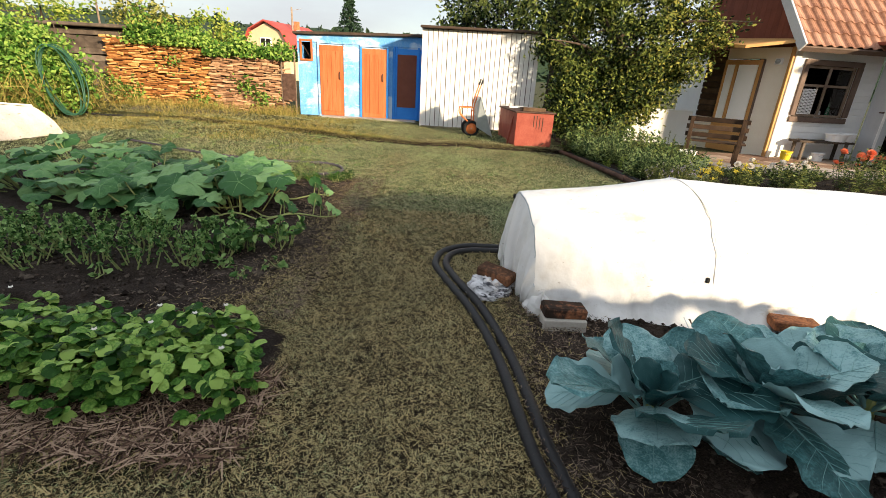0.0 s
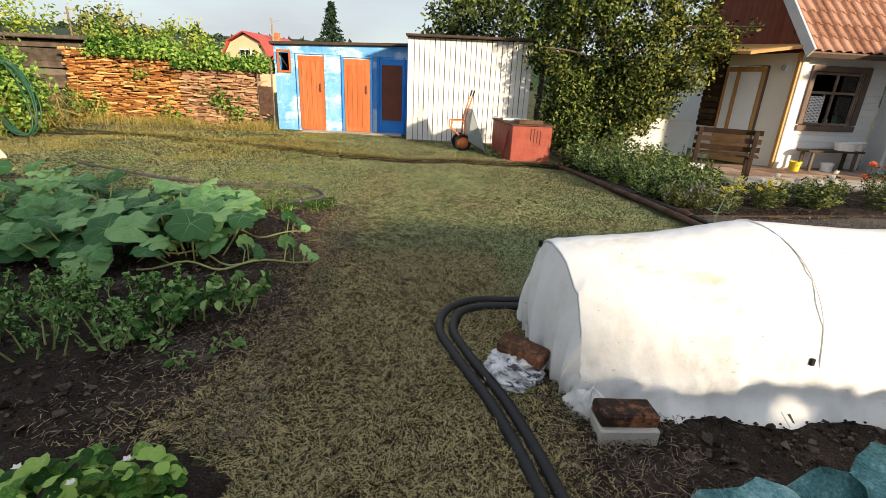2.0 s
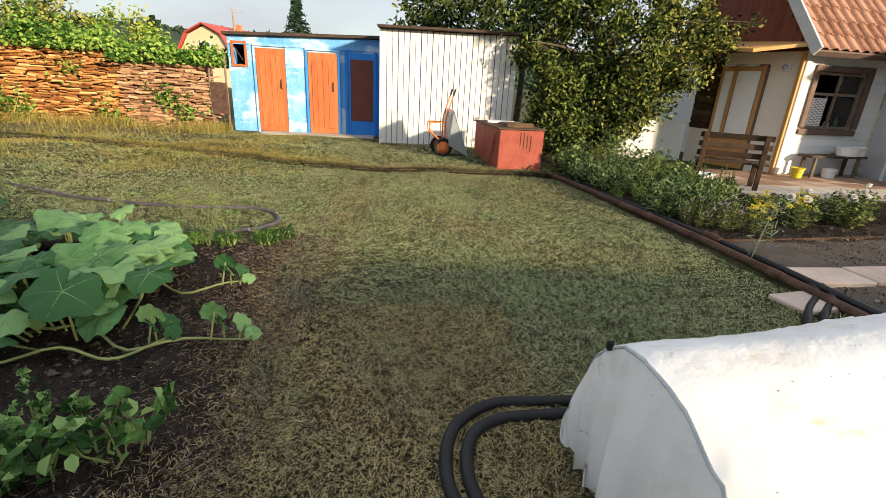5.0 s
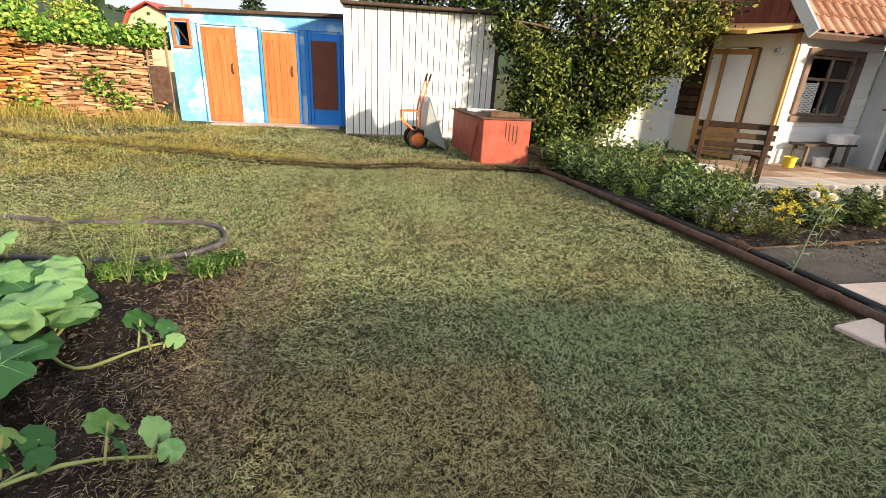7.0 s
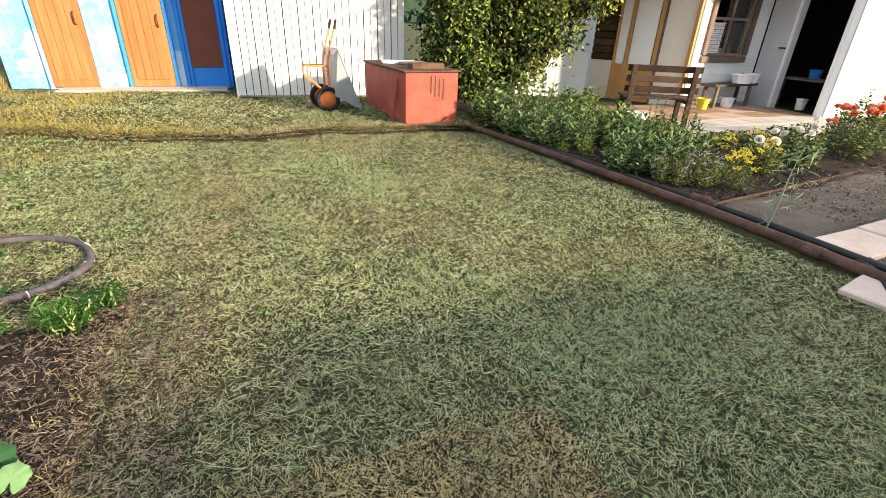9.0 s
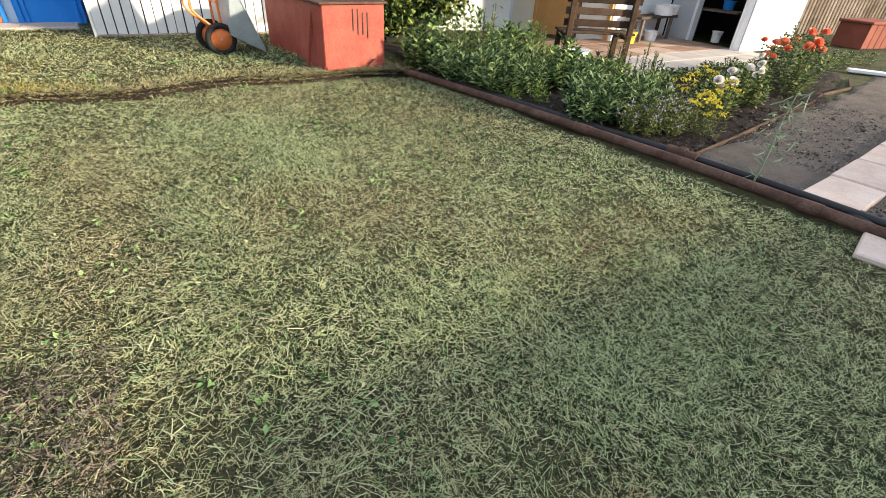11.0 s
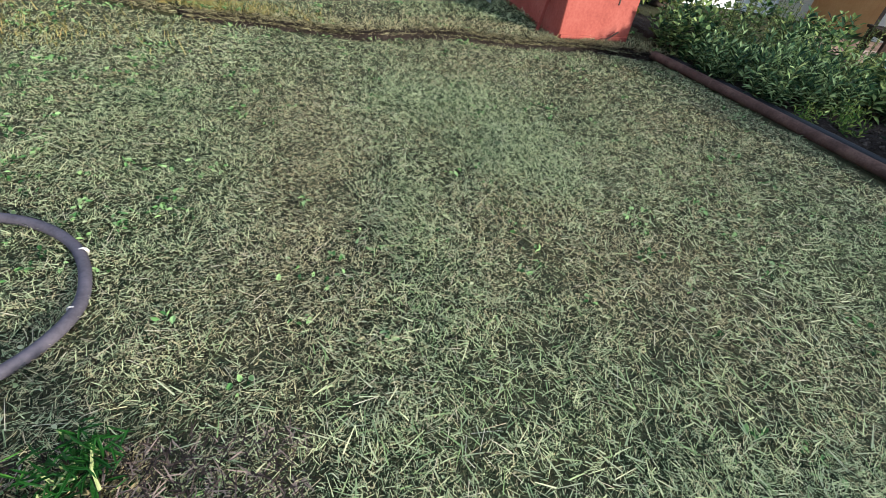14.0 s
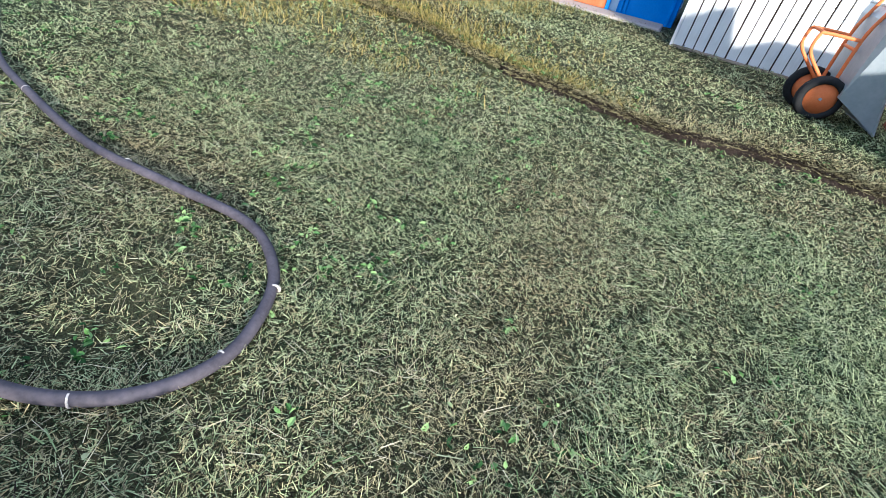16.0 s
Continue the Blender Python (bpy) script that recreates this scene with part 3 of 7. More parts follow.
metal_bin()
single("board", MB().box((0, 0, 0), (0.46, 0.17, 0.075), 0.008), M["brown_wood"], "short dark timber board on the bin lid", "board", pose(1.66, 9.72, 0.80, 0, 0, 4))
single("board", MB().box((0, 0, 0), (0.5, 0.3, 0.03), 0.006), M["white_plastic"], "pale flat panel lying on the bin lid", "board", pose(1.52, 10.55, 0.785, 0, 0, -8))
single("board", MB().box((0, 0, 0), (0.36, 0.5, 0.035), 0.006), M["old_wood"], "weathered plank on the bin lid", "board", pose(1.72, 10.2, 0.787, 0, 0, 20))
single("stick", MB().box((0, 0, 0.29), (0.035, 0.02, 0.58), 0.004), M["bin"], "red-brown stick leaning on the bin", "stick", pose(1.19, 9.72, 0.08, 0, 9, 0))


def wheelbarrow():
    t = thing("wheelbarrow", "orange two-wheeled wheelbarrow standing on end with grey steel tray", "wheelbarrow", pose(0.47, 10.62, 0.09, 0, 0, 8))
    R = 0.175
    prof = [(R - 0.055, -0.032), (R - 0.02, -0.036), (R, -0.018), (R, 0.018), (R - 0.02, 0.036), (R - 0.055, 0.032), (R - 0.055, -0.032)]
    for y in (0.0, 0.34):
        w = part("wheel", MB().lathe(prof, 24, pose(0, y, R, 90)), M["tyre"], t, "black rubber tyre on orange rim", smooth=True)
        part("rim", MB().lathe([(0.0, -0.02), (0.03, -0.034), (0.05, -0.012), (R - 0.06, -0.012), (R - 0.052, -0.028), (R - 0.05, 0.02), (0, 0.02)], 24, pose(0, y, R, 90)), M["orange_metal"], w, "orange disc rim", smooth=True)
    part("axle", MB().tube([(0, -0.03, R), (0, 0.38, R)], 0.012, 8), M["galv"], t)
    for y in (0.05, 0.30):
        part("frame_tube", MB().tube(spline([(0.05, y, R + 0.02), (0.04, y, 0.62), (0.08, y, 0.82), (0.17, y, 1.12)], 6), 0.014, 8), M["orange_metal"], t)
        part("grip", MB().tube([(0.165, y, 1.10), (0.20, y, 1.22)], 0.018, 8), M["tyre"], t, "black rubber grip")
        part("leg_tube", MB().tube(spline([(0.05, y, 0.22), (-0.12, y, 0.36), (-0.24, y, 0.48), (-0.245, y, 0.60), (-0.20, y, 0.62), (0.04, y, 0.62)], 6), 0.013, 8), M["orange_metal"], t)
    part("cross_tube", MB().tube([(-0.22, 0.05, 0.62), (-0.22, 0.30, 0.62)], 0.012, 8), M["orange_metal"], t)
    part("cross_tube", MB().tube([(0.045, 0.05, 0.55), (0.045, 0.30, 0.55)], 0.012, 8), M["orange_metal"], t)
    a = [(0.08, -0.12, 0.78), (0.08, 0.46, 0.78), (0.10, 0.40, 0.22), (0.10, -0.06, 0.22)]
    b = [(0.13, -0.20, 0.86), (0.13, 0.54, 0.86), (0.46, 0.46, 0.03), (0.46, -0.12, 0.03)]
    mb = MB().add(a + b, [(0, 1, 2, 3), (0, 4, 5, 1), (1, 5, 6, 2), (2, 6, 7, 3), (3, 7, 4, 0)])
    tray = part("tray", mb, M["galv"], t, "grey galvanised tray")
    sol = tray.modifiers.new("thick", 'SOLIDIFY')
    sol.thickness = 0.006
    part("tray_rim", MB().tube([b[0], b[1], b[2], b[3], b[0]], 0.010, 6), M["galv"], tray)


wheelbarrow()


# ---- woodpiles ----
def woodpile(name, x0, x1, y, h0, h1, material, label, seed):
    r = random.Random(seed)
    t = thing(name, label, "woodpile", pose(x0, y, 0.05), group="stacked firewood")
    W = x1 - x0
    kinds = []
    for k in range(6):
        n = 4 + k % 2
        mb = MB()
        prof = []
        for i in range(n):
            a = 2 * math.pi * (i + r.uniform(-0.25, 0.25)) / n
            prof.append((0.5 * math.cos(a), 0.5 * math.sin(a)))
        vs = [(0.5 * s * (1 - 0.03 * i), p[0], p[1]) for s in (-1, 1) for i, p in enumerate(prof)]
        fs = [tuple(range(n))[::-1], tuple(range(n, 2 * n))] + [(i, (i + 1) % n, n + (i + 1) % n, n + i) for i in range(n)]
        kinds.append(mb.add(vs, fs))
    meshes = [k.mesh("log", material) for k in kinds]
    rest = MB()
    count = 0
    z = 0.02
    row = 0
    while z < max(h0, h1):
        x = r.uniform(-0.05, 0.15)
        while x < W:
            L = r.uniform(0.14, 0.36)
            th = r.uniform(0.03, 0.058)
            hx = h0 + (h1 - h0) * x / W + 0.12 * noise.noise((x * 1.5 + seed, 0, 0))
            if z < hx:
                m = pose(x + L / 2, r.uniform(-0.10, 0.07), z + th * 0.4 + r.uniform(-0.012, 0.012), r.uniform(0, 360), r.gauss(0, 5), r.gauss(0, 9)) @ Matrix.Diagonal((L, th * r.uniform(1.0, 1.7), th, 1))
                k = r.randrange(6)
                if count < 300 and (row % 2 == 0):
                    part("log", meshes[k], None, t, m=m)
                    count += 1
                else:
                    rest.add(kinds[k].v, kinds[k].f, m)
            x += L * r.uniform(0.92, 1.04)
        z += 0.038
        row += 1
    tagged(part("firewood_fill", rest, material, t), kind="stuff")
    part("log_core", MB().box((W / 2, 0.28, min(h0, h1) / 2), (W - 0.1, 0.3, min(h0, h1) - 0.12), 0.02), M["bark"], t, "dark inner stack of firewood")


woodpile("woodpile", -9.6, -6.72, 13.5, 1.78, 1.60, M["log_side"], "tall stack of sunlit orange split firewood", 3)
woodpile("woodpile", -6.7, -4.72, 13.4, 1.5, 1.52, M["log_grey"], "lower stack of weathered grey-brown firewood", 8)


def old_shed():
    t = thing("old_shed", "low old grey timber shed with sagging felt roof", "shed", pose(-11.7, 13.9, 0.02))
    for k in range(12):
        part("board", MB().box((1.4, -0.01 * (k % 2), 0.09 + 0.165 * k), (2.8, 0.03, 0.158), 0.004, pose(0, 0, 0, 0, 0.5 * math.sin(k * 2.1), 0)), M["old_board"], t)
    part("roof", MB().box((1.4, 0.9, 2.08), (3.2, 2.4, 0.09), 0.02), M["old_board"], t, "weathered board roof edge")
    part("wall", MB().box((1.4, 1.2, 1.0), (2.8, 1.8, 1.98), 0.01), M["roof_edge"], t)


old_shed()


# ---- house ----
def wall_box(mb, p, q, z0, z1, th=0.12):
    """A wall slab from p to q, its outer face on the line, its thickness to the left of the way from p to q."""
    d = Vector((q[0] - p[0], q[1] - p[1], 0))
    n = Vector((-d.y, d.x, 0)).normalized() * th
    a, b = Vector((p[0], p[1], 0)), Vector((q[0], q[1], 0))
    vs = [a, b, b + n, a + n]
    vs = [(v.x, v.y, z) for z in (z0, z1) for v in vs]
    mb.add(vs, [(0, 3, 2, 1), (4, 5, 6, 7), (0, 1, 5, 4), (1, 2, 6, 5), (2, 3, 7, 6), (3, 0, 4, 7)])
    return mb


CORNER = Vector((7.1, 10.5))
EASTW = Vector((9.15, 10.78))
PORCH = Vector((6.22, 12.25))


def along(a, b, s):
    d = (b - a).normalized()
    return a + d * s


def house():
    t = thing("house", "white-painted cottage with tiled roof, brown gable and porch", "house")
    ang = math.degrees(math.atan2(EASTW.y - CORNER.y, EASTW.x - CORNER.x))
    F = pose(CORNER.x, CORNER.y, 0, 0, 0, ang)
    Lw = (EASTW - CORNER).length
    wx0, wx1, wz0, wz1 = 0.27, 1.56, 0.90, 2.03
    mb = MB()
    for x0, x1, z0, z1 in ((0, wx0, -0.05, 2.32), (wx1, Lw, -0.05, 2.32), (wx0, wx1, -0.05, wz0), (wx0, wx1, wz1, 2.32)):
        mb.box(((x0 + x1) / 2, 0.07, (z0 + z1) / 2), (x1 - x0, 0.14, z1 - z0), 0.001)
    w = part("wall", mb, M["white_paint"], t, "white painted board wall", m=F)
    z = 0.06
    k = 0
    while z < 2.25:
        spans = [(0.0, Lw)] if z + 0.13 < wz0 or z > wz1 else [(0.0, wx0), (wx1, Lw)]
        for x0, x1 in spans:
            part("board", MB().box(((x0 + x1) / 2, -0.008, z + 0.068), (x1 - x0 - 0.004, 0.016, 0.13), 0.004), M["white_paint"], w)
        z += 0.136
        k += 1
    part("corner_post", MB().box((0.0, -0.03, 1.13), (0.14, 0.09, 2.36), 0.008), M["cream"], t, "cream painted corner post", m=F)
    # added strip whose ochre colour stands for sun on the post's left face
    part("corner_strip", MB().box((-0.10, -0.012, 1.13), (0.05, 0.075, 2.34), 0.006), M["ochre_wood"], t, "ochre strip painted as the sunlit edge of the corner post", m=F)
    win = part("window", MB().box(((wx0 + wx1) / 2, -0.03, wz0 - 0.02), (wx1 - wx0 + 0.1, 0.06, 0.11), 0.006).box(((wx0 + wx1) / 2, -0.03, wz1 + 0.0), (wx1 - wx0 + 0.1, 0.06, 0.11), 0.006)
               .box((wx0 + 0.0, -0.03, (wz0 + wz1) / 2), (0.11, 0.06, wz1 - wz0 - 0.11), 0.006).box((wx1, -0.03, (wz0 + wz1) / 2), (0.11, 0.06, wz1 - wz0 - 0.11), 0.006), M["window_wood"], t, "dark brown wooden window frame", m=F)
    x0, x1, z0, z1 = wx0 + 0.06, wx1 - 0.06, wz0 + 0.04, wz1 - 0.06
    sash = MB()
    for x in (x0 + 0.025, (x0 + x1) / 2, x1 - 0.025):
        sash.box((x, 0.02, (z0 + z1) / 2), (0.05, 0.04, z1 - z0), 0.004)
    for zz in (z0 + 0.025, z0 + (z1 - z0) * 0.62, z1 - 0.025):
        sash.box(((x0 + x1) / 2, 0.022, zz), (x1 - x0, 0.036, 0.05), 0.004)
    sash.box((x0 + 0.40, 0.02, z0 + 0.32), (0.03, 0.03, 0.6), 0.004)
    part("sash", sash, M["old_wood"], win, "grey-brown sash bars")
    for a, b, c, d in ((x0, (x0 + x1) / 2, z0, z0 + 0.6), ((x0 + x1) / 2, x1, z0, z0 + 0.6), (x0, (x0 + x1) / 2, z0 + 0.62, z1), ((x0 + x1) / 2, x1, z0 + 0.62, z1)):
        pn = part("pane", MB().box(((a + b) / 2, 0.03, (c + d) / 2), (b - a - 0.02, 0.004, d - c - 0.02), 0.0005), M["glass"], win)
        pn.visible_shadow = False
    net = MB()
    for k in range(11):
        net.box((x0 + 0.07 + k * 0.031, -0.004, z0 + 0.31), (0.012, 0.006, 0.52), 0.002)
    for k in range(17):
        net.box((x0 + 0.225, -0.011, z0 + 0.06 + k * 0.031), (0.33, 0.006, 0.012), 0.002)
    part("lattice", net, M["white_plastic"], win, "white lattice insert")
    # dark room behind the window
    part("room", MB().box((Lw / 2, 1.1, 1.15), (Lw - 0.2, 0.05, 2.3), 0.002).box((Lw / 2, 0.62, 0.4), (Lw - 0.2, 0.9, 0.05), 0.002).box((Lw / 2, 0.62, 2.28), (Lw - 0.2, 0.9, 0.05), 0.002)
         .box((0.12, 0.62, 1.2), (0.05, 0.9, 1.8), 0.002).box((Lw - 0.12, 0.62, 1.2), (0.05, 0.9, 1.8), 0.002), M["dark"], t, "dim room behind the window", m=F)
    bot = part("bottle", MB().lathe([(0, 0), (0.04, 0), (0.04, 0.17), (0.014, 0.23), (0.014, 0.3), (0, 0.3)], 12), M["bottle"], win, "green glass bottle on the sill", m=pose(x1 - 0.25, 0.12, z0 - 0.01), smooth=True)
    part("jar", MB().lathe([(0, 0), (0.05, 0), (0.05, 0.12), (0.04, 0.14), (0, 0.14)], 12), M["white_plastic"], win, m=pose(x1 - 0.46, 0.13, z0 - 0.01), smooth=True)
    part("inner_sill", MB().box(((x0 + x1) / 2, 0.14, z0 - 0.025), (x1 - x0, 0.2, 0.025), 0.004), M["old_wood"], win)
    # porch side wall with door
    ang2 = math.degrees(math.atan2(PORCH.y - CORNER.y, PORCH.x - CORNER.x))
    G = pose(CORNER.x, CORNER.y, 0, 0, 0, ang2)
    Lp = (PORCH - CORNER).length
    d0, d1 = 0.62, 1.50
    pw = MB()
    for a, b, c, d in ((0.07, d0, -0.05, 2.3), (d0, d1, 2.08, 2.3), (d1, Lp, -0.05, 0.75)):
        pw.box(((a + b) / 2, -0.06, (c + d) / 2), (b - a, 0.12, d - c), 0.003)
    part("porch_wall", pw, M["cream"], t, "cream porch wall", m=G)
    for k in range(11):
        part("porch_plank", MB().box(((d1 + Lp) / 2 + 0.03, 0.0, 0.82 + k * 0.135), (Lp - d1 - 0.02, 0.025, 0.11), 0.004), M["brown_wood"], t, m=G)
    part("porch_backing", MB().box(((d1 + Lp) / 2 + 0.03, -0.06, 1.5), (Lp - d1, 0.03, 1.55), 0.003), M["roof_edge"], t, m=G)
    dr = part("porch_door", MB().box((d0 + 0.05, 0.0, 1.04), (0.08, 0.06, 2.04), 0.005).box((d0 + 0.60, 0.0, 1.04), (0.07, 0.05, 2.04), 0.005).box((d1 - 0.03, 0.0, 1.04), (0.06, 0.06, 2.04), 0.005)
              .box(((d0 + d1) / 2, 0.0, 2.0), (d1 - d0 - 0.1, 0.05, 0.10), 0.005).box(((d0 + d1) / 2, 0.0, 0.36), (d1 - d0 - 0.1, 0.045, 0.68), 0.005), M["ochre_wood"], t, "varnished ochre wooden porch door", m=G)
    part("curtain_pane", MB().box((d0 + 0.33, 0.004, 1.33), (0.44, 0.02, 1.24), 0.003), M["curtain"], dr, "white curtained glass")
    part("curtain_pane", MB().box((d0 + 0.74, 0.004, 1.33), (0.18, 0.02, 1.24), 0.003), M["curtain"], dr, "white curtained sidelight")
    part("door_gap", MB().box((d0 - 0.0, 0.012, 1.04), (0.06, 0.03, 2.04), 0.003), M["window_wood"], t, m=G)
    lamp = part("wall_lamp", MB().box((0.30, 0.03, 2.02), (0.16, 0.06, 0.13), 0.02), M["white_plastic"], t, "small round white wall lamp", m=G)
    part("lamp_glass", MB().lathe([(0.0, 0.07), (0.035, 0.06), (0.05, 0.035), (0.05, 0)], 14, pose(0.30, 0.055, 2.02, -90)), M["galv"], lamp, smooth=True)
    # roof and gable
    ex0, ey, ez = 6.9, 10.12, 2.30
    rx1, ry, rz = 13.5, 13.0, 5.6
    slope = math.atan2(rz - ez, ry - ey)
    R = pose(ex0, ey, ez, math.degrees(slope), 0, ang * 0.6)
    Ls = math.hypot(rz - ez, ry - ey)
    rf = part("roof", MB().box((3.4, Ls / 2, -0.04), (6.8, Ls, 0.06), 0.004), M["roof_edge"], t, "terracotta tiled roof", m=R)
    tw, tl = 0.215, 0.34
    tb = MB()
    prof = [(0.0, 0.03), (0.03, 0.05), (0.07, 0.055), (0.11, 0.035), (0.15, 0.01), (0.19, 0.008), (0.22, 0.03)]
    for j, (yy, dz) in enumerate(((0, 0.022), (tl + 0.03, 0.0))):
        tb.v += [(x, yy, z + dz) for x, z in prof]
    tb.v += [(x, 0, z + 0.008) for x, z in prof]
    n = len(prof)
    tb.f += [(i, i + 1, n + i + 1, n + i) for i in range(n - 1)] + [(2 * n + i, 2 * n + i + 1, i + 1, i) for i in range(n - 1)]
    tm = tb.mesh("tile", M["tile"])
    rest = MB()
    cnt = 0
    for j in range(int(Ls / tl)):
        for i in range(31):
            m = pose(0.05 + i * tw, j * tl - 0.02, 0.0)
            if i < 14 and cnt < 290:
                part("tile", tm, None, rf, m=m)
                cnt += 1
            else:
                rest.add(tb.v, tb.f, m)
    tagged(part("tile_field", rest, M["tile"], rf), kind="stuff")
    part("verge_board", MB().box((-0.01, Ls / 2, 0.0), (0.05, Ls + 0.1, 0.2), 0.006), M["grey_paint"], t, "grey painted verge board", m=R)
    part("eave_board", MB().box((3.4, -0.03, -0.05), (6.8, 0.04, 0.12), 0.006), M["window_wood"], t, m=R)
    g = part("gable", MB().add([(7.1, 10.5, 2.3), (7.1, 15.5, 2.3), (7.1, 13.0, 5.3), (7.18, 10.5, 2.3), (7.18, 15.5, 2.3), (7.18, 13.0, 5.3)], [(0, 2, 1), (3, 4, 5), (0, 1, 4, 3), (1, 2, 5, 4), (2, 0, 3, 5)]), M["gable"], t, "brown painted gable boards")
    for k in range(24):
        yb = 10.65 + k * 0.2
        top = 5.26 - abs(yb - 13.0) * 1.2
        if top > 2.4:
            part("gable_board", MB().box((7.085, yb, (2.3 + top) / 2), (0.022, 0.194, top - 2.3), 0.003), M["gable"], g)
    part("back_wall", wall_box(MB(), (7.15, 15.5), (7.15, 12.4), -0.05, 2.3, 0.12), M["white_paint"], t)
    # porch roof
    P = pose(6.0, 10.35, 2.22, 0, 0, 0)
    # ochre here stands for warm sunlight under the eave
    part("porch_roof", MB().add([(0.0, 0.15, 0.0), (1.05, -0.1, 0.16), (1.05, 2.4, 0.34), (-0.25, 2.4, 0.18), (0.0, 0.15, 0.06), (1.05, -0.1, 0.22), (1.05, 2.4, 0.40), (-0.25, 2.4, 0.24)],
                                [(0, 3, 2, 1), (4, 5, 6, 7), (0, 1, 5, 4), (1, 2, 6, 5), (2, 3, 7, 6), (3, 0, 4, 7)]), M["ochre_wood"], t, "sloping sheet roof over the porch", m=P)
    # low white foundation wall beyond the porch
    part("plinth", wall_box(MB(), (6.1, 12.3), (4.6, 12.6), -0.05, 0.85, 0.15), M["white_paint"], t, "whitewashed low wall")


house()


def annex():
    t = thing("annex", "pale grey outbuilding with a dark open doorway", "outbuilding")
    A, B = Vector((9.16, 10.74)), Vector((8.80, 8.93))
    ang = math.degrees(math.atan2(B.y - A.y, B.x - A.x))
    G = pose(A.x, A.y, 0, 0, 0, ang)
    L = (B - A).length
    d0, d1 = 0.66, 1.68
    mb = MB()
    for a, b, c, d in ((0, d0, -0.05, 2.35), (d1, L, -0.05, 2.35), (d0, d1, 2.05, 2.35)):
        mb.box(((a + b) / 2, 0.06, (c + d) / 2), (b - a, 0.12, d - c), 0.003)
    part("wall", mb, M["grey_paint"], t, "pale grey painted wall", m=G)
    for c, q in (((0.45, 1.75, 1.1), (1.5, 0.05, 2.3)), ((-0.3, 1.0, 1.1), (0.05, 1.5, 2.3)), ((0.5, 0.95, 2.28), (1.5, 1.5, 0.05))):
        part("inner_wall", MB().box(c, q, 0.003), M["dark"], t, m=G)
    part("door_frame", MB().box((d1 + 0.03, -0.02, 1.03), (0.06, 0.06, 2.1), 0.005).box((d0 - 0.02, -0.015, 1.03), (0.04, 0.04, 2.1), 0.005), M["white_paint"], t, m=G)
    part("latch", MB().box((d0 - 0.12, -0.02, 1.12), (0.2, 0.025, 0.03), 0.005), M["rust"], t, "black door bolt", m=G)
    ang3 = 3.0
    Fm = pose(B.x, B.y, 0, 0, 0, ang3)
    part("inner_wall", MB().box((1.0, 0.2, 1.1), (1.8, 0.05, 2.3), 0.003), M["dark"], t, m=Fm)
    fw = part("front_wall", MB().box((1.05, 0.08, 1.15), (2.1, 0.1, 2.4), 0.004), M["white_paint"], t, "white boarded front wall", m=Fm)
    for k in range(17):
        part("board", MB().box((0.065 + k * 0.125, 0.02, 1.14), (0.119, 0.02, 2.3), 0.004), M["white_paint"], fw)
    part("roof", MB().box((1.1, 0.9, 2.42), (2.7, 2.4, 0.07), 0.01), M["gable"], t, "brown roof edge", m=Fm)


annex()


# ---- terrace ----
def terrace():
    base = single("terrace", MB().box((7.0, 9.5, -0.02), (4.0, 2.6, 0.09), 0.01), M["path"], "paved terrace of pale concrete slabs", "terrace", kind="structure")
    for i in range(8):
        for j in range(5):
            part("slab", MB().box((5.26 + 0.5 * i, 8.46 + 0.5 * j, 0.035), (0.485, 0.485, 0.03), 0.006), M["terrace"] if j < 2 else M["slab_red"], base)


terrace()


# ---- grass ----
def wave(x, y, seed):
    """A smooth field between 0 and 1 from a few crossed waves."""
    r = np.random.default_rng(seed)
    out = np.zeros_like(x)
    for k in range(7):
        a, f = r.uniform(0, 2 * math.pi), r.uniform(0.8, 4.5)
        out += np.sin(f * (math.cos(a) * x + math.sin(a) * y) + r.uniform(0, 6)) / (0.6 + 0.4 * f)
    return 1 / (1 + np.exp(-1.3 * out))


def inside_many(poly, x, y):
    c = np.zeros(len(x), bool)
    for (x1, y1), (x2, y2) in zip(poly, poly[1:] + poly[:1]):
        if y1 != y2:
            c ^= ((y1 > y) != (y2 > y)) & (x < (x2 - x1) * (y - y1) / (y2 - y1) + x1)
    return c


RX, RY = np.arange(-9.5, 4.01, 0.1), np.arange(0.0, 14.01, 0.1)
RELIEF = np.array([[0.018 * noise.noise((a * 1.3, b * 1.3, 0)) + 0.008 * noise.noise((a * 6, b * 6, 3)) for a in RX] for b in RY])


def relief(x, y):
    """The ground's small ups and downs, between the points of a grid."""
    u, v = np.clip((x - RX[0]) / 0.1, 0, len(RX) - 1.001), np.clip((y - RY[0]) / 0.1, 0, len(RY) - 1.001)
    i, j = u.astype(int), v.astype(int)
    a, b = u - i, v - j
    return (RELIEF[j, i] * (1 - a) + RELIEF[j, i + 1] * a) * (1 - b) + (RELIEF[j + 1, i] * (1 - a) + RELIEF[j + 1, i + 1] * a) * b


def heights(x, y):
    t = np.clip((y - ridge_y(x) + 0.03) / 0.03, 0, 1)
    z = 0.09 * t * t * (3 - 2 * t) * np.clip((3.2 - x) / 0.8, 0, 1)
    return z + mounds(x, y) + relief(x, y)


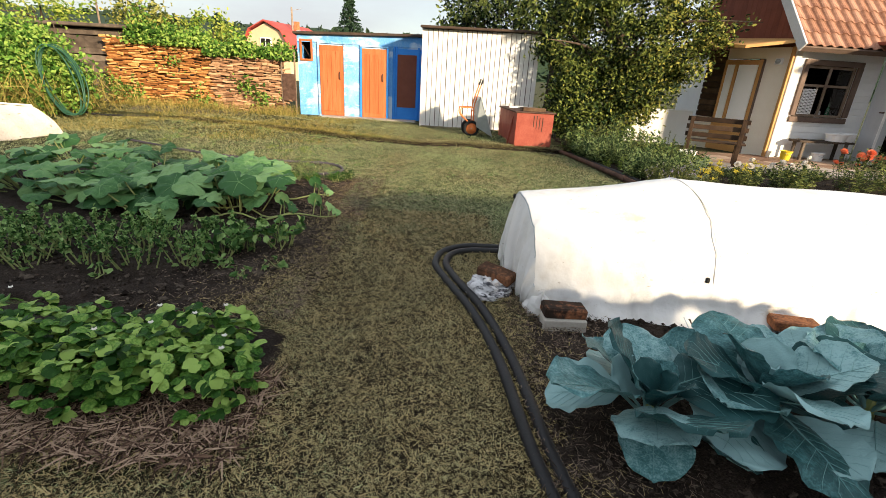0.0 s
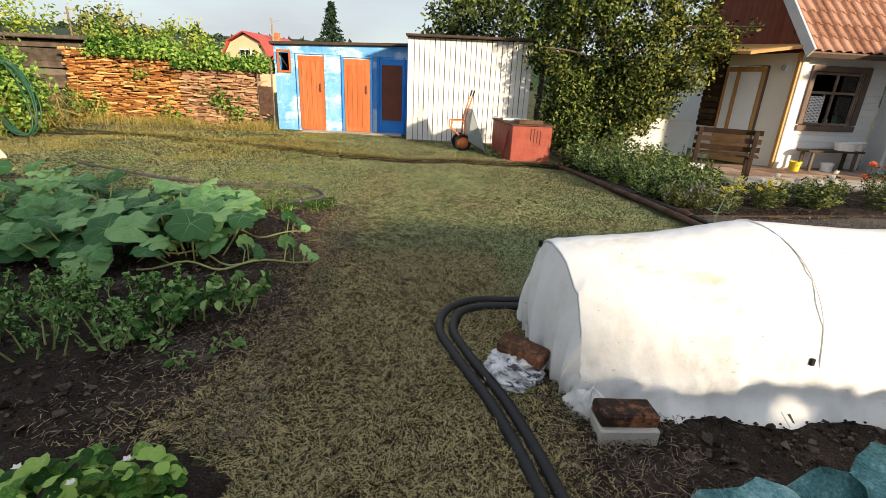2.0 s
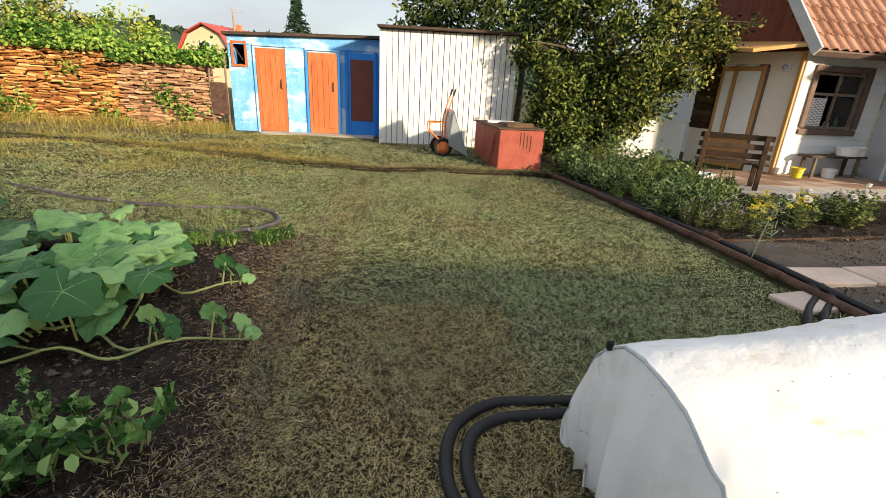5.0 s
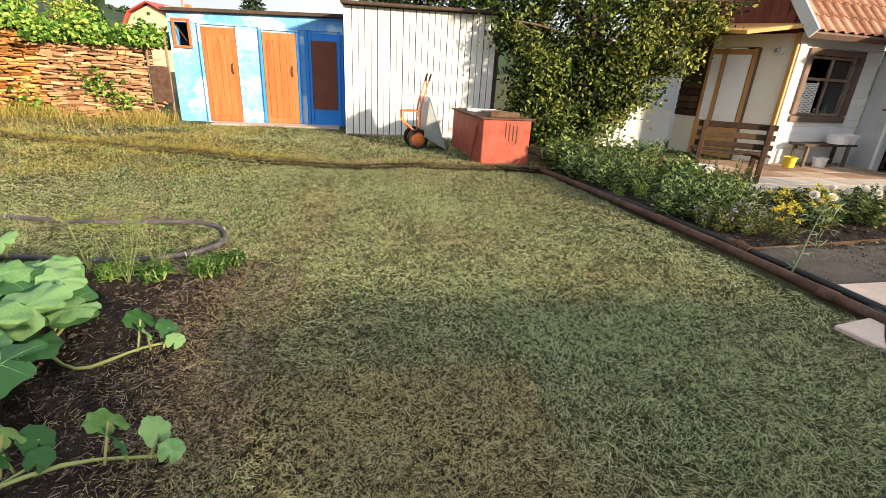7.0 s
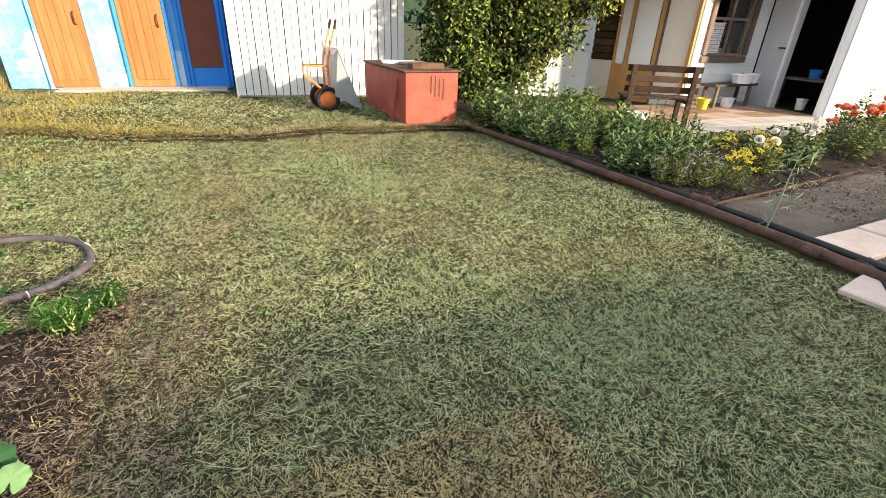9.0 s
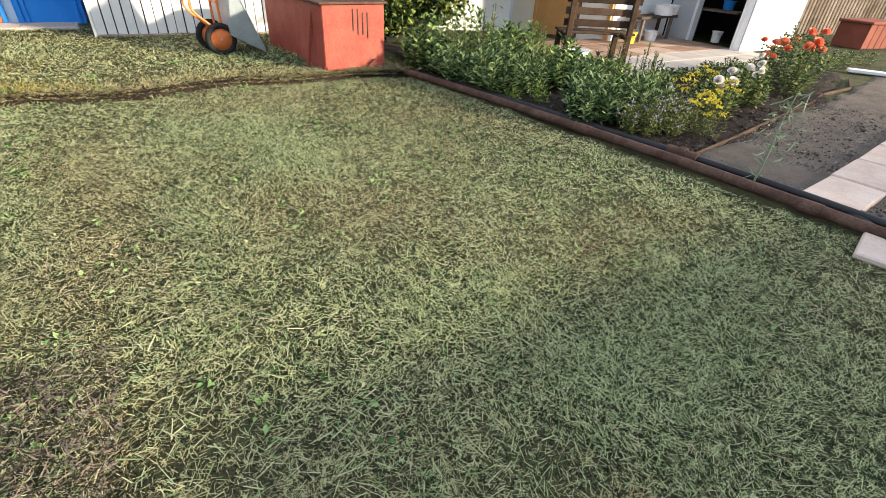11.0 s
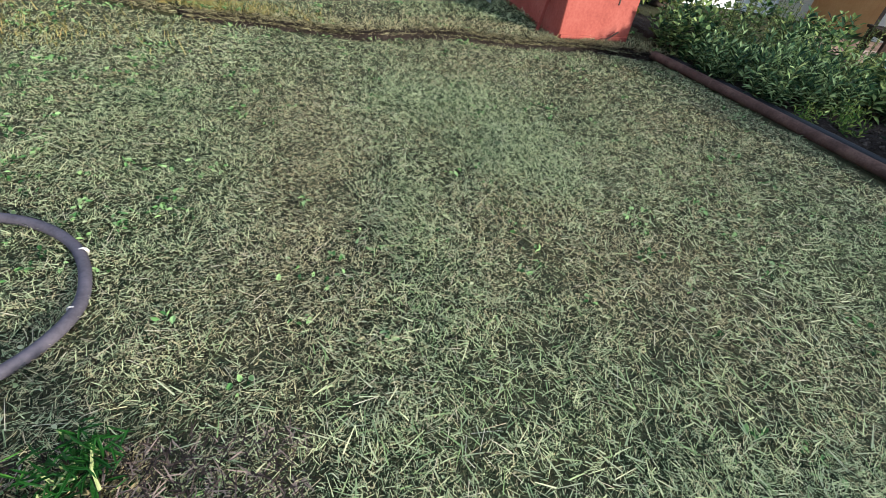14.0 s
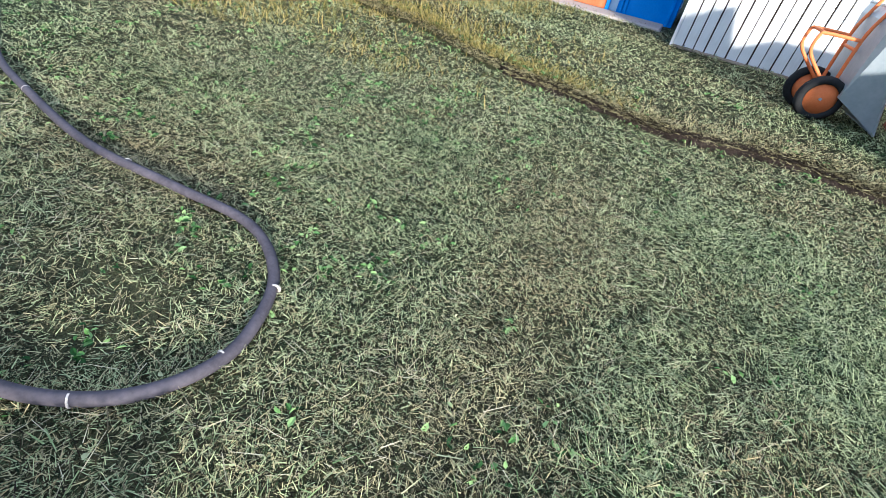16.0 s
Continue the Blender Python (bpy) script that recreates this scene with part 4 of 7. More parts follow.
def blades(name, x, y, z, length, width, lift, material, label, turn=None):
    """Many thin flat blades as one mesh; turn gives the way that each one leans."""
    n = len(x)
    a = rng.uniform(0, 2 * math.pi, n) if turn is None else turn
    d = np.stack([np.cos(a), np.sin(a), lift * rng.uniform(-0.1, 1.4, n)], 1)
    d /= np.linalg.norm(d, axis=1)[:, None]
    s = np.stack([-np.sin(a), np.cos(a), rng.uniform(-0.6, 0.6, n)], 1)
    L = (length * rng.uniform(0.45, 1.65, n))[:, None]
    w = (width * rng.uniform(0.6, 1.3, n))[:, None]
    p = np.stack([x, y, z], 1)
    e = p + d * L
    v = np.stack([p - s * w, p + s * w, e + s * w * 0.45, e - s * w * 0.45], 1).reshape(-1, 3)
    me = bpy.data.meshes.new(name)
    me.vertices.add(4 * n)
    me.vertices.foreach_set("co", v.astype(np.float32).ravel())
    me.loops.add(4 * n)
    me.loops.foreach_set("vertex_index", np.arange(4 * n, dtype=np.int32))
    me.polygons.add(n)
    me.polygons.foreach_set("loop_start", np.arange(0, 4 * n, 4, dtype=np.int32))
    me.update(calc_edges=True)
    me.materials.append(material)
    return tagged(new(name, me), label, "grass", kind="stuff")


def spots(x, y, places):
    """How far inside the nearest of some soft oval spots each point lies, 0 to 1."""
    out = np.zeros(len(x))
    for cx, cy, wx, wy in places:
        out = np.maximum(out, np.exp(-((x - cx) / wx) ** 2 - ((y - cy) / wy) ** 2))
    return out


# lush, straw-dry and worn places in the lawn
LUSH = ((0.76, 4.96, 0.5, 0.3), (1.52, 5.14, 0.4, 0.28), (-0.40, 6.7, 0.16, 0.55), (-0.06, 8.1, 0.45, 0.3), (-1.64, 7.93, 0.3, 0.25), (-3.2, 7.5, 0.6, 0.35), (0.5, 5.5, 0.35, 0.2), (1.3, 10.4, 0.9, 0.5), (0.3, 7.4, 0.3, 0.5))
# the (-3.2, 10.3) straw spot also stands for sunlit grass
STRAWY = ((-0.85, 7.0, 0.28, 1.3), (-0.68, 5.3, 0.3, 0.5), (0.7, 6.4, 0.4, 0.5), (1.2, 7.2, 0.6, 0.4), (-3.2, 10.3, 1.7, 0.5), (-2.3, 6.9, 0.6, 0.25), (0.9, 9.7, 1.2, 0.12))
WORN = ((1.46, 5.67, 0.2, 0.1), (0.28, 4.76, 0.28, 0.16), (0.16, 6.78, 0.22, 0.25), (-2.25, 7.55, 0.35, 0.16), (-0.05, 8.12, 0.1, 0.06), (-2.0, 6.35, 0.45, 0.2), (1.9, 5.9, 0.3, 0.1))


def lawn_grass():
    def scatter(n, x0, x1, y0, y1):
        return rng.uniform(x0, x1, n), rng.uniform(y0, y1, n)

    x, y = scatter(6400000, -10.0, 3.1, -3.0, 13.2)
    off = np.hypot(np.maximum(np.maximum(-2.6 - x, x - 1.6), 0), np.maximum(np.maximum(3.4 - y, y - 7.8), 0))
    keep = np.where((y < 3.4) & (x > -1.9) & (x < 0.6), 0.7, np.maximum(np.exp(-off / 1.4), 0.15))
    keep = keep * np.clip((x + 10.0) / 2.5, 0.02, 1) * np.clip((y + 3.0) / 2.5, 0.02, 1)
    ok = rng.uniform(0, 1, len(x)) < keep
    keep = np.maximum(keep, 0.12)
    for poly in (LEFT_BED, RIGHT_BED, FLOWER_BED, DIRT_PATH, STRAW_BED):
        ok &= ~inside_many(poly, x, y)
    ok &= (x < 2.3 + (9.0 - y) * 0.12)
    x, y, keep = x[ok], y[ok], keep[ok]
    worn, lush, strawy = spots(x, y, WORN), spots(x, y, LUSH), spots(x, y, STRAWY)
    tuft = wave(x * 7 + 0.4 * np.sin(y * 9), y * 7, 91)
    dense = (0.6 + 0.6 * wave(x * 1.6, y * 1.6, 5)) * (0.6 + 0.7 * tuft) * (1 - 0.7 * worn) + 0.5 * lush
    edge = ridge_y(x)
    dense = np.where(np.abs(y - edge + 0.04) > 0.03, dense, 0.15)
    ok = rng.uniform(0, 1, len(x)) < dense
    x, y, keep, lush, strawy, tuft = (q[ok] for q in (x, y, keep, lush, strawy, tuft))
    z = heights(x, y) + 0.002 + 0.017 * rng.uniform(0, 1, len(x)) ** 1.5 * (0.4 + tuft + lush) + 0.01 * ((x > -1.2) & (x < 0.5) & (y < 4.1))
    trodden = np.clip((4.6 - y) / 1.2, 0, 1) * np.exp(-((x + 0.35) / 0.9) ** 4)
    dryness = 0.36 + 0.75 * trodden + 0.5 * strawy - 0.35 * lush + 0.55 * (wave(x * 1.3, y * 1.3, 11) - 0.5)
    dry = rng.uniform(0, 1, len(x)) < dryness
    turn = 9.0 * wave(x * 2.3, y * 2.3, 33) + 5.0 * wave(x * 9, y * 9, 34) + rng.normal(0, 1.5, len(x))
    wide = 0.00122 / np.sqrt(keep)
    long = 0.026 * (0.8 + 0.25 * tuft + 0.4 * lush) * keep ** -0.2
    g = ~dry
    blades("mown_grass", x[g], y[g], z[g], long[g], wide[g], 0.5, M["blade"], "short mown green grass with loose clippings", turn[g])
    blades("dry_grass", x[dry], y[dry], z[dry], long[dry] * 0.9, wide[dry] * 0.9, 0.35, M["straw"], "dry straw-coloured grass clippings on the turf", turn[dry])
    xs, ys = scatter(16000, -3.4, 2.4, 3.4, 9.4)
    ok = (rng.uniform(0, 1, len(xs)) < wave(xs * 2.1, ys * 2.1, 41)) & ~inside_many(LEFT_BED, xs, ys) & (xs < 2.2 + (9.0 - ys) * 0.12)
    blades("dry_stems", xs[ok], ys[ok], heights(xs[ok], ys[ok]) + 0.02, 0.055, 0.0010, 0.2, M["straw_stem"], "thin pale straw stems strewn on the lawn")
    xs, ys = scatter(50000, -3.0, 2.2, 4.6, 9.0)
    ok = (wave(xs * 3.2, ys * 3.2, 43) > 0.80) & ~inside_many(LEFT_BED, xs, ys)
    blades("browned_grass", xs[ok], ys[ok], heights(xs[ok], ys[ok]) + 0.018, 0.026, 0.0013, 0.3, M["turf_blade"], "small browned spots in the mown lawn")
    # small broad-leaved weeds growing through the lawn
    xw, yw = scatter(5000, -6.0, 2.3, 4.6, 10.5)
    ok = (rng.uniform(0, 1, len(xw)) < wave(xw * 2.4, yw * 2.4, 15) ** 2 * np.where(xw < -1.2, 1.0, 0.35)) & ~inside_many(LEFT_BED, xw, yw)
    xw, yw = np.repeat(xw[ok], 5) + rng.normal(0, 0.022, 5 * ok.sum()), np.repeat(yw[ok], 5) + rng.normal(0, 0.022, 5 * ok.sum())
    weeds = flakes("lawn_weeds", np.stack([xw, yw, heights(xw, yw) + 0.018], 1), 0.026, M["celery"], up=1.6, aspect=0.6)
    tagged(weeds, "small broad-leaved weeds growing through the lawn", "weeds", kind="stuff")
    # a few pale fallen petals and bits of leaf
    xw, yw = scatter(240, -3.5, 2.3, 2.5, 9.0)
    ok = ~inside_many(LEFT_BED, xw, yw)
    bits = flakes("fallen_leaves", np.stack([xw[ok], yw[ok], heights(xw[ok], yw[ok]) + 0.028], 1), 0.018, M["clipping"], up=2.5, aspect=0.7)
    tagged(bits, "pale fallen leaf bits scattered on the lawn", "leaf litter", kind="stuff")
    xn, yn = scatter(110000, -1.5, 0.42, 0.5, 4.6)
    ok = ~inside_many(LEFT_BED, xn, yn) & ~inside_many(STRAW_BED, xn, yn)
    blades("dry_turf_grass", xn[ok], yn[ok], heights(xn[ok], yn[ok]) + 0.012 + 0.012 * rng.uniform(0, 1, ok.sum()), 0.032, 0.0017, 0.4, M["turf_blade"], "fine dry trodden grass between the beds")
    xc, yc = scatter(46000, -2.5, 2.6, 3.6, 9.2)
    ok = (rng.uniform(0, 1, len(xc)) < 0.5 * wave(xc * 1.2, yc * 1.2, 77) ** 2 + 0.8 * spots(xc, yc, LUSH)) & ~inside_many(LEFT_BED, xc, yc) & (xc < 2.2 + (9.0 - yc) * 0.12)
    blades("grass_clippings", xc[ok], yc[ok], heights(xc[ok], yc[ok]) + 0.024, 0.046, 0.0018, 0.16, M["clipping"], "loose pale-green clippings lying on the lawn")
    # taller grass along the step in the lawn
    n = 16000
    xr = rng.uniform(-6.5, 2.5, n)
    yr = ridge_y(xr) + np.abs(rng.normal(0, 0.16, n)) - 0.01
    # west of here the yellow blade colour carries the sunlight
    sunny = xr + rng.normal(0, 0.35, n) < -1.1
    blades("ridge_grass", xr[sunny], yr[sunny], heights(xr[sunny], yr[sunny]), 0.055, 0.0028, 0.9, M["ridge"], "longer yellowing grass, coloured as sunlit, along a low step in the lawn")
    blades("ridge_grass", xr[~sunny], yr[~sunny], heights(xr[~sunny], yr[~sunny]), 0.045, 0.0022, 0.8, M["straw"], "longer dry grass along a low step in the lawn")
    n = 60000
    xr = rng.uniform(-6.5, 2.9, n)
    g = rng.uniform(0, 1, n) < 0.35 + 0.9 * (wave(xr * 2.6, xr * 0.3, 61) > 0.42)
    xr = xr[g]
    yr = ridge_y(xr) + 0.005 + rng.normal(0, 0.025, len(xr))
    blades("edge_grass", xr, yr, 0.09 * rng.uniform(0.4, 1.1, len(xr)) * np.clip((3.2 - xr) / 0.8, 0, 1) + mounds(xr, yr), 0.036, 0.002, 0.3, M["straw"], "grass hanging over the low turf step")
    n = 9000
    xw, yw = rng.uniform(-9, -4.2, n), rng.normal(12.7, 0.5, n)
    ok = rng.uniform(0, 1, n) < wave(xw * 1.3, yw * 2, 21) * 1.2
    blades("tall_weeds", xw[ok], yw[ok], heights(xw[ok], yw[ok]), 0.2, 0.004, 2.0, M["ridge"], "tall yellow-green weeds before the woodpile")
    # yellow blades paint the sunlit patch beyond the step
    xw, yw = rng.uniform(-8.5, -1.2, 52000), rng.uniform(8.6, 12.9, 52000)
    ok = rng.uniform(0, 1, len(xw)) < wave(xw * 1.1, yw * 1.6, 51) ** 1.5 * np.clip((-1.0 - xw) / 2.0, 0, 1) + 0.8 * spots(xw, yw, ((-3.2, 10.35, 1.5, 0.3), (-4.4, 9.75, 0.9, 0.35)))
    blades("yellow_grass", xw[ok], yw[ok], heights(xw[ok], yw[ok]), 0.06, 0.003, 1.4, M["ridge"], "longer grass coloured yellow-green as sunlit on the west side of the lawn")
    xw, yw = rng.normal(-9.6, 0.8, 2600), rng.normal(11.0, 0.7, 2600)
    blades("tall_weeds", xw, yw, rng.uniform(0.0, 0.7, 2600), 0.42, 0.007, 1.3, M["ridge"], "long yellow-green grass strands before the old fence")
    # grass and straw straggling over the beds' edges
    n = 60000
    xe, ye = rng.uniform(-2.0, -0.9, n), rng.uniform(2.2, 5.9, n)
    lim = np.interp(ye, [2.3, 2.9, 3.6, 4.6, 5.3, 5.9], [-1.2, -1.0, -0.95, -1.15, -1.2, -1.2])
    ok = (rng.uniform(0, 1, n) < np.exp(-(lim - xe) / 0.13)) & (xe < lim + 0.05)
    blades("edge_straw", xe[ok], ye[ok], heights(xe[ok], ye[ok]) + 0.034, 0.03, 0.0017, 0.3, M["turf_blade"], "dry grass straggling over the edge of the soil bed")
    xe, ye = rng.uniform(0.38, 0.95, 16000), rng.uniform(0.9, 3.0, 16000)
    ok = rng.uniform(0, 1, len(xe)) < np.exp(-(xe - 0.45) / 0.12)
    blades("edge_straw", xe[ok], ye[ok], heights(xe[ok], ye[ok]) + 0.034, 0.03, 0.0017, 0.3, M["turf_blade"], "dry grass straggling over the soil by the hoses")
    xe, ye = rng.uniform(-3.0, -0.6, 30000), rng.uniform(1.2, 1.75, 30000)
    ok = rng.uniform(0, 1, len(xe)) < np.where(xe > -0.85, np.exp((-0.85 - xe) / 0.1), np.exp(-(ye - 1.3) / 0.12))
    blades("edge_straw", xe[ok], ye[ok], heights(xe[ok], ye[ok]) + 0.034, 0.03, 0.0017, 0.3, M["turf_blade"], "dry grass straggling round the strawberry row")
    # litter on the soil
    xs, ys = rng.uniform(-3.0, -0.8, 50000), rng.uniform(2.2, 5.9, 50000)
    near = np.clip((xs + 1.95) / 0.8, 0.03, 1) ** 1.5 * (0.4 + 0.8 * wave(xs * 2, ys * 2, 31))
    ok = rng.uniform(0, 1, len(xs)) < near
    blades("straw_litter", xs[ok], ys[ok], np.full(ok.sum(), 0.05), 0.03, 0.0018, 0.12, M["litter"], "bits of straw scattered over dark soil")
    xs, ys = rng.uniform(-3.0, -0.7, 6000), rng.uniform(1.2, 1.75, 6000)
    blades("straw_litter", xs, ys, np.full(len(xs), 0.05), 0.075, 0.003, 0.12, M["mulch"], "dry straw mulch along the strawberry row")
    xs, ys = rng.uniform(0.4, 1.0, 5000), rng.uniform(1.2, 3.1, 5000)
    blades("straw_litter", xs, ys, np.full(len(xs), 0.05), 0.028, 0.0016, 0.15, M["litter"], "bits of dry grass beside the hoses")


def turf_step():
    """The cut earth face along the low step in the lawn, with its turf lip."""
    xs = np.linspace(-1.9, 2.9, 200)
    r = ridge_y(xs)
    top = 0.09 * np.clip((3.2 - xs) / 0.8, 0, 1)
    mb = MB()
    for x, y, h in zip(xs, r, top):
        j = 0.018 * noise.noise((x * 5, 2, 0)) + 0.012 * noise.noise((x * 17, 4, 0))
        h += float(mounds(x, y))
        mb.v += [(x, y - 0.015 + j, -0.02), (x, y - 0.005 + j, h * 0.5), (x, y - 0.03 + 1.4 * j, h * 0.72), (x, y + 0.04, h * 0.9), (x, y + 0.18, h - 0.006)]
    mb.f += [(5 * i + q, 5 * i + 5 + q, 5 * i + 6 + q, 5 * i + 1 + q) for i in range(len(xs) - 1) for q in range(4)]
    single("turf_edge", mb, M["soil"], "cut earth edge of a low step in the lawn", "turf edge", kind="structure")


turf_step()
M["straw_stem"] = mat("pale_straw_stem", [(0.20, 0.16, 0.09), (0.38, 0.32, 0.19), (0.56, 0.50, 0.33)], 1.2, 0.8, 0, 9, island=0.7)
M["litter"] = mat("brown_leaf_litter", [(0.02, 0.014, 0.011), (0.065, 0.045, 0.034), (0.22, 0.165, 0.125)], 1.2, 0.9, 0, 9, island=0.9)
M["mulch"] = mat("reddish_straw_mulch", [(0.04, 0.022, 0.015), (0.13, 0.078, 0.052), (0.34, 0.24, 0.17)], 1.2, 0.9, 0, 9, island=0.9)
M["clipping"] = mat("pale_clipping", [(0.20, 0.28, 0.10), (0.34, 0.40, 0.18), (0.50, 0.50, 0.28)], 0.9, 0.7, 0, 9, island=0.5, trans=0.2)
# yellow long grass, warmed in colour for the sunlit west of the lawn
M["ridge"] = mat("yellowing_sunlit_long_grass", [(0.09, 0.09, 0.018), (0.26, 0.225, 0.055), (0.44, 0.34, 0.11)], 0.9, 0.8, 0, 9, island=0.7, trans=0.2)
M["turf_blade"] = mat("trodden_turf_blade", [(0.014, 0.010, 0.006), (0.098, 0.074, 0.030), (0.44, 0.35, 0.17)], 1.6, 0.9, 0, 9, island=1.1)
lawn_grass()


def clods(name, x, y, z, size, material, label):
    """Small uneven lumps strewn on the ground."""
    n = len(x)
    o = np.array([(1, 0, 0), (-1, 0, 0), (0, 1, 0), (0, -1, 0), (0, 0, 1), (0, 0, -1)], float)
    f = np.array([(0, 2, 4), (2, 1, 4), (1, 3, 4), (3, 0, 4), (2, 0, 5), (1, 2, 5), (3, 1, 5), (0, 3, 5)])
    s = size * np.exp(rng.normal(0, 0.5, n))
    v = o[None] * rng.uniform(0.55, 1.2, (n, 6, 1)) * s[:, None, None] * np.array([1, 1, 0.7]) + rng.normal(0, 0.15, (n, 6, 3)) * s[:, None, None]
    v += np.stack([x, y, z], 1)[:, None]
    me = bpy.data.meshes.new(name)
    me.from_pydata(v.reshape(-1, 3).tolist(), [], (f[None] + 6 * np.arange(n)[:, None, None]).reshape(-1, 3).tolist())
    me.materials.append(material)
    return tagged(new(name, me), label, "soil clods", kind="stuff")


def strewn(n, x0, x1, y0, y1, poly):
    x, y = rng.uniform(x0, x1, n), rng.uniform(y0, y1, n)
    ok = inside_many(poly, x, y)
    return x[ok], y[ok]


M["clod"] = mat("soil_clod", [(0.012, 0.009, 0.007), (0.035, 0.026, 0.02), (0.10, 0.08, 0.064)], 5, 0.95, 0.4, 120, island=0.5)
M["pebble"] = mat("path_crumb", [(0.045, 0.037, 0.03), (0.11, 0.09, 0.075), (0.24, 0.21, 0.18)], 5, 0.95, 0.4, 120, island=0.7)
for args in ((9000, 2.9, 6.5, 4.0, 6.6, DIRT_PATH, 0.018, 0.006, "pebble", "crumbs of earth and grit on the path"), (7000, -3.2, -0.9, 2.2, 5.9, LEFT_BED, 0.035, 0.009, "clod", "clods of dark dug soil"),
             (4000, 0.42, 2.4, 1.0, 3.1, RIGHT_BED, 0.035, 0.009, "clod", "clods of dark soil by the hoses"), (5000, 2.6, 6.2, 6.1, 8.4, FLOWER_BED, 0.035, 0.009, "clod", "clods of dark soil in the flower bed")):
    cx, cy = strewn(*args[:6])
    clods("soil_clods", cx, cy, np.full(len(cx), args[6]), args[7], M[args[8]], args[9])


# ---- row cover tunnel ----
def tunnel():
    t = thing("row_cover_tunnel", "low garden tunnel of hoops covered in white fleece", "garden tunnel")
    YC = 3.0
    hoops = [(0.50, 0.655), (1.48, 0.805), (2.6, 0.785), (3.7, 0.77), (4.7, 0.72)]

    def height(x):
        for (a, ha), (b, hb) in zip(hoops, hoops[1:]):
            if x <= b:
                u = (x - a) / (b - a)
                return ha + (hb - ha) * u - 0.012 * math.sin(math.pi * u) ** 2
        return hoops[-1][1]

    def ring(x, n=64):
        h = height(x)
        out = []
        for k in range(n + 1):
            a = math.pi * k / n
            cx = -math.cos(a)
            wy = 0.41 * math.copysign(abs(cx) ** 0.95, cx)
            wz = h * max(math.sin(a), 0.0) ** 0.82
            fold = 0.014 * noise.noise((x * 2.6, k * 0.1, 1)) + 0.012 * noise.noise((x * 3.4 + k * 0.075, k * 0.22, 2)) + 0.002 * noise.noise((x * 14, k * 0.3, 6))
            q = k * 40 / n
            n1 = noise.noise((x * 1.7 + q * 0.10, q * 0.12 - x * 0.6, 11))
            n2 = noise.noise((x * 3.1 - q * 0.16, q * 0.2, 17))
            n3 = noise.noise((x * 2.2 + q * 0.22, q * 0.05 + x * 2.0, 23))
            low = max(0.0, 1 - wz / (0.55 * h))
            fold += (0.6 + 0.4 * low) * (0.015 * math.exp(-(n1 / 0.035) ** 2) + 0.010 * math.exp(-(n2 / 0.035) ** 2) + 0.009 * math.exp(-(n3 / 0.03) ** 2)) + 0.022 * low * noise.noise((x * 9 + q * 0.1, q * 0.08, 31))
            fold += 0.022 * math.exp(-((wz - 0.16 - 0.04 * noise.noise((x * 1.5, 5, 0))) / 0.014) ** 2)
            fold *= 1 - 0.85 * min(1.0, wz / h) ** 6
            if wz < 0.12:
                wy += math.copysign(0.08 + 0.07 * noise.noise((x * 3.1, 7, cx)) + 0.02 * noise.noise((x * 11, 8, cx)), cx) * (1 - wz / 0.12)
            side = max(0.0, -wy / 0.41)
            wy -= 0.045 * min(side, 1.0)
            out.append((x + 0.07 * side * math.exp(-(x - 0.5) / 0.5) + 0.006 * noise.noise((x * 4, k * 0.5, 4)), YC + wy * (1 + fold * 2), max(wz + fold, 0.028 + 0.012 * noise.noise((x * 7, 0, 3)))))
        return out
    n, nx = 64, 230
    mb = MB()
    for i in range(nx):
        mb.v += ring(0.50 + 4.2 * i / (nx - 1), n)
    w = n + 1
    mb.f += [(i * w + k, i * w + k + 1, (i + 1) * w + k + 1, (i + 1) * w + k) for i in range(nx - 1) for k in range(n)]
    cover = part("cover", mb, M["cloth"], t, "white fleece cover with dusty stains", smooth=True)
    # gathered end sheet
    end = MB()
    rows = 14
    first = ring(0.50, n)
    for j in range(rows + 1):
        u = j / rows
        for k in range(n + 1):
            x, y, z = first[k]
            zz = z * (1 - u) + 0.03 * u
            yy = YC + (y - YC) * (1 - 0.10 * u) + 0.02 * u * math.sin(k * 1.2)
            xx = x - 0.03 * math.sin(math.pi * u) - 0.03 * u * (1 + math.sin(k * 0.85 + 1.0 * math.sin(k * 0.31)))
            end.v.append((xx, yy, max(zz, 0.03)))
    end.f += [(j * w + k, (j + 1) * w + k, (j + 1) * w + k + 1, j * w + k + 1) for j in range(rows) for k in range(n)]
    part("end_sheet", end, M["cloth"], t, "white end sheet hanging in folds", smooth=True)
    line = ring(1.48, n)
    part("seam", MB().tube(spline([(line[k][0] + 0.15 * max(0.0, (YC - line[k][1]) / 0.41), line[k][1] - 0.002, line[k][2] + 0.002) for k in range(5, 60, 6)], 5), 0.0035, 6), M["cloth"], cover, smooth=True)
    specks = MB()
    r = random.Random(12)
    for q in range(260):
        x = r.gauss(1.62, 0.35) if q % 2 else r.uniform(0.55, 4.4)
        k = r.randrange(6, 34)
        a, b, c = (Vector(v) for v in (ring(x, n)[k], ring(x, n)[k + 1], ring(x + 0.02, n)[k]))
        e, g = (b - a).normalized(), (c - a).normalized()
        o = a + g.cross(e) * (-0.0015) if g.cross(e).z < 0 else a + g.cross(e) * 0.0015
        u, v = r.uniform(0.001, 0.0045), r.uniform(0.0006, 0.0018)
        tw = r.uniform(-1, 1)
        specks.add([o - g * u - e * v, o + g * u - e * v * tw, o + g * u * 0.6 + e * v, o - g * u * 0.7 + e * v * 1.3], [(0, 1, 2, 3)])
    tagged(part("dirt_specks", specks, M["straw_dirt"], cover, "dark specks of dirt and leaf"), kind="stuff")
    lump = MB()
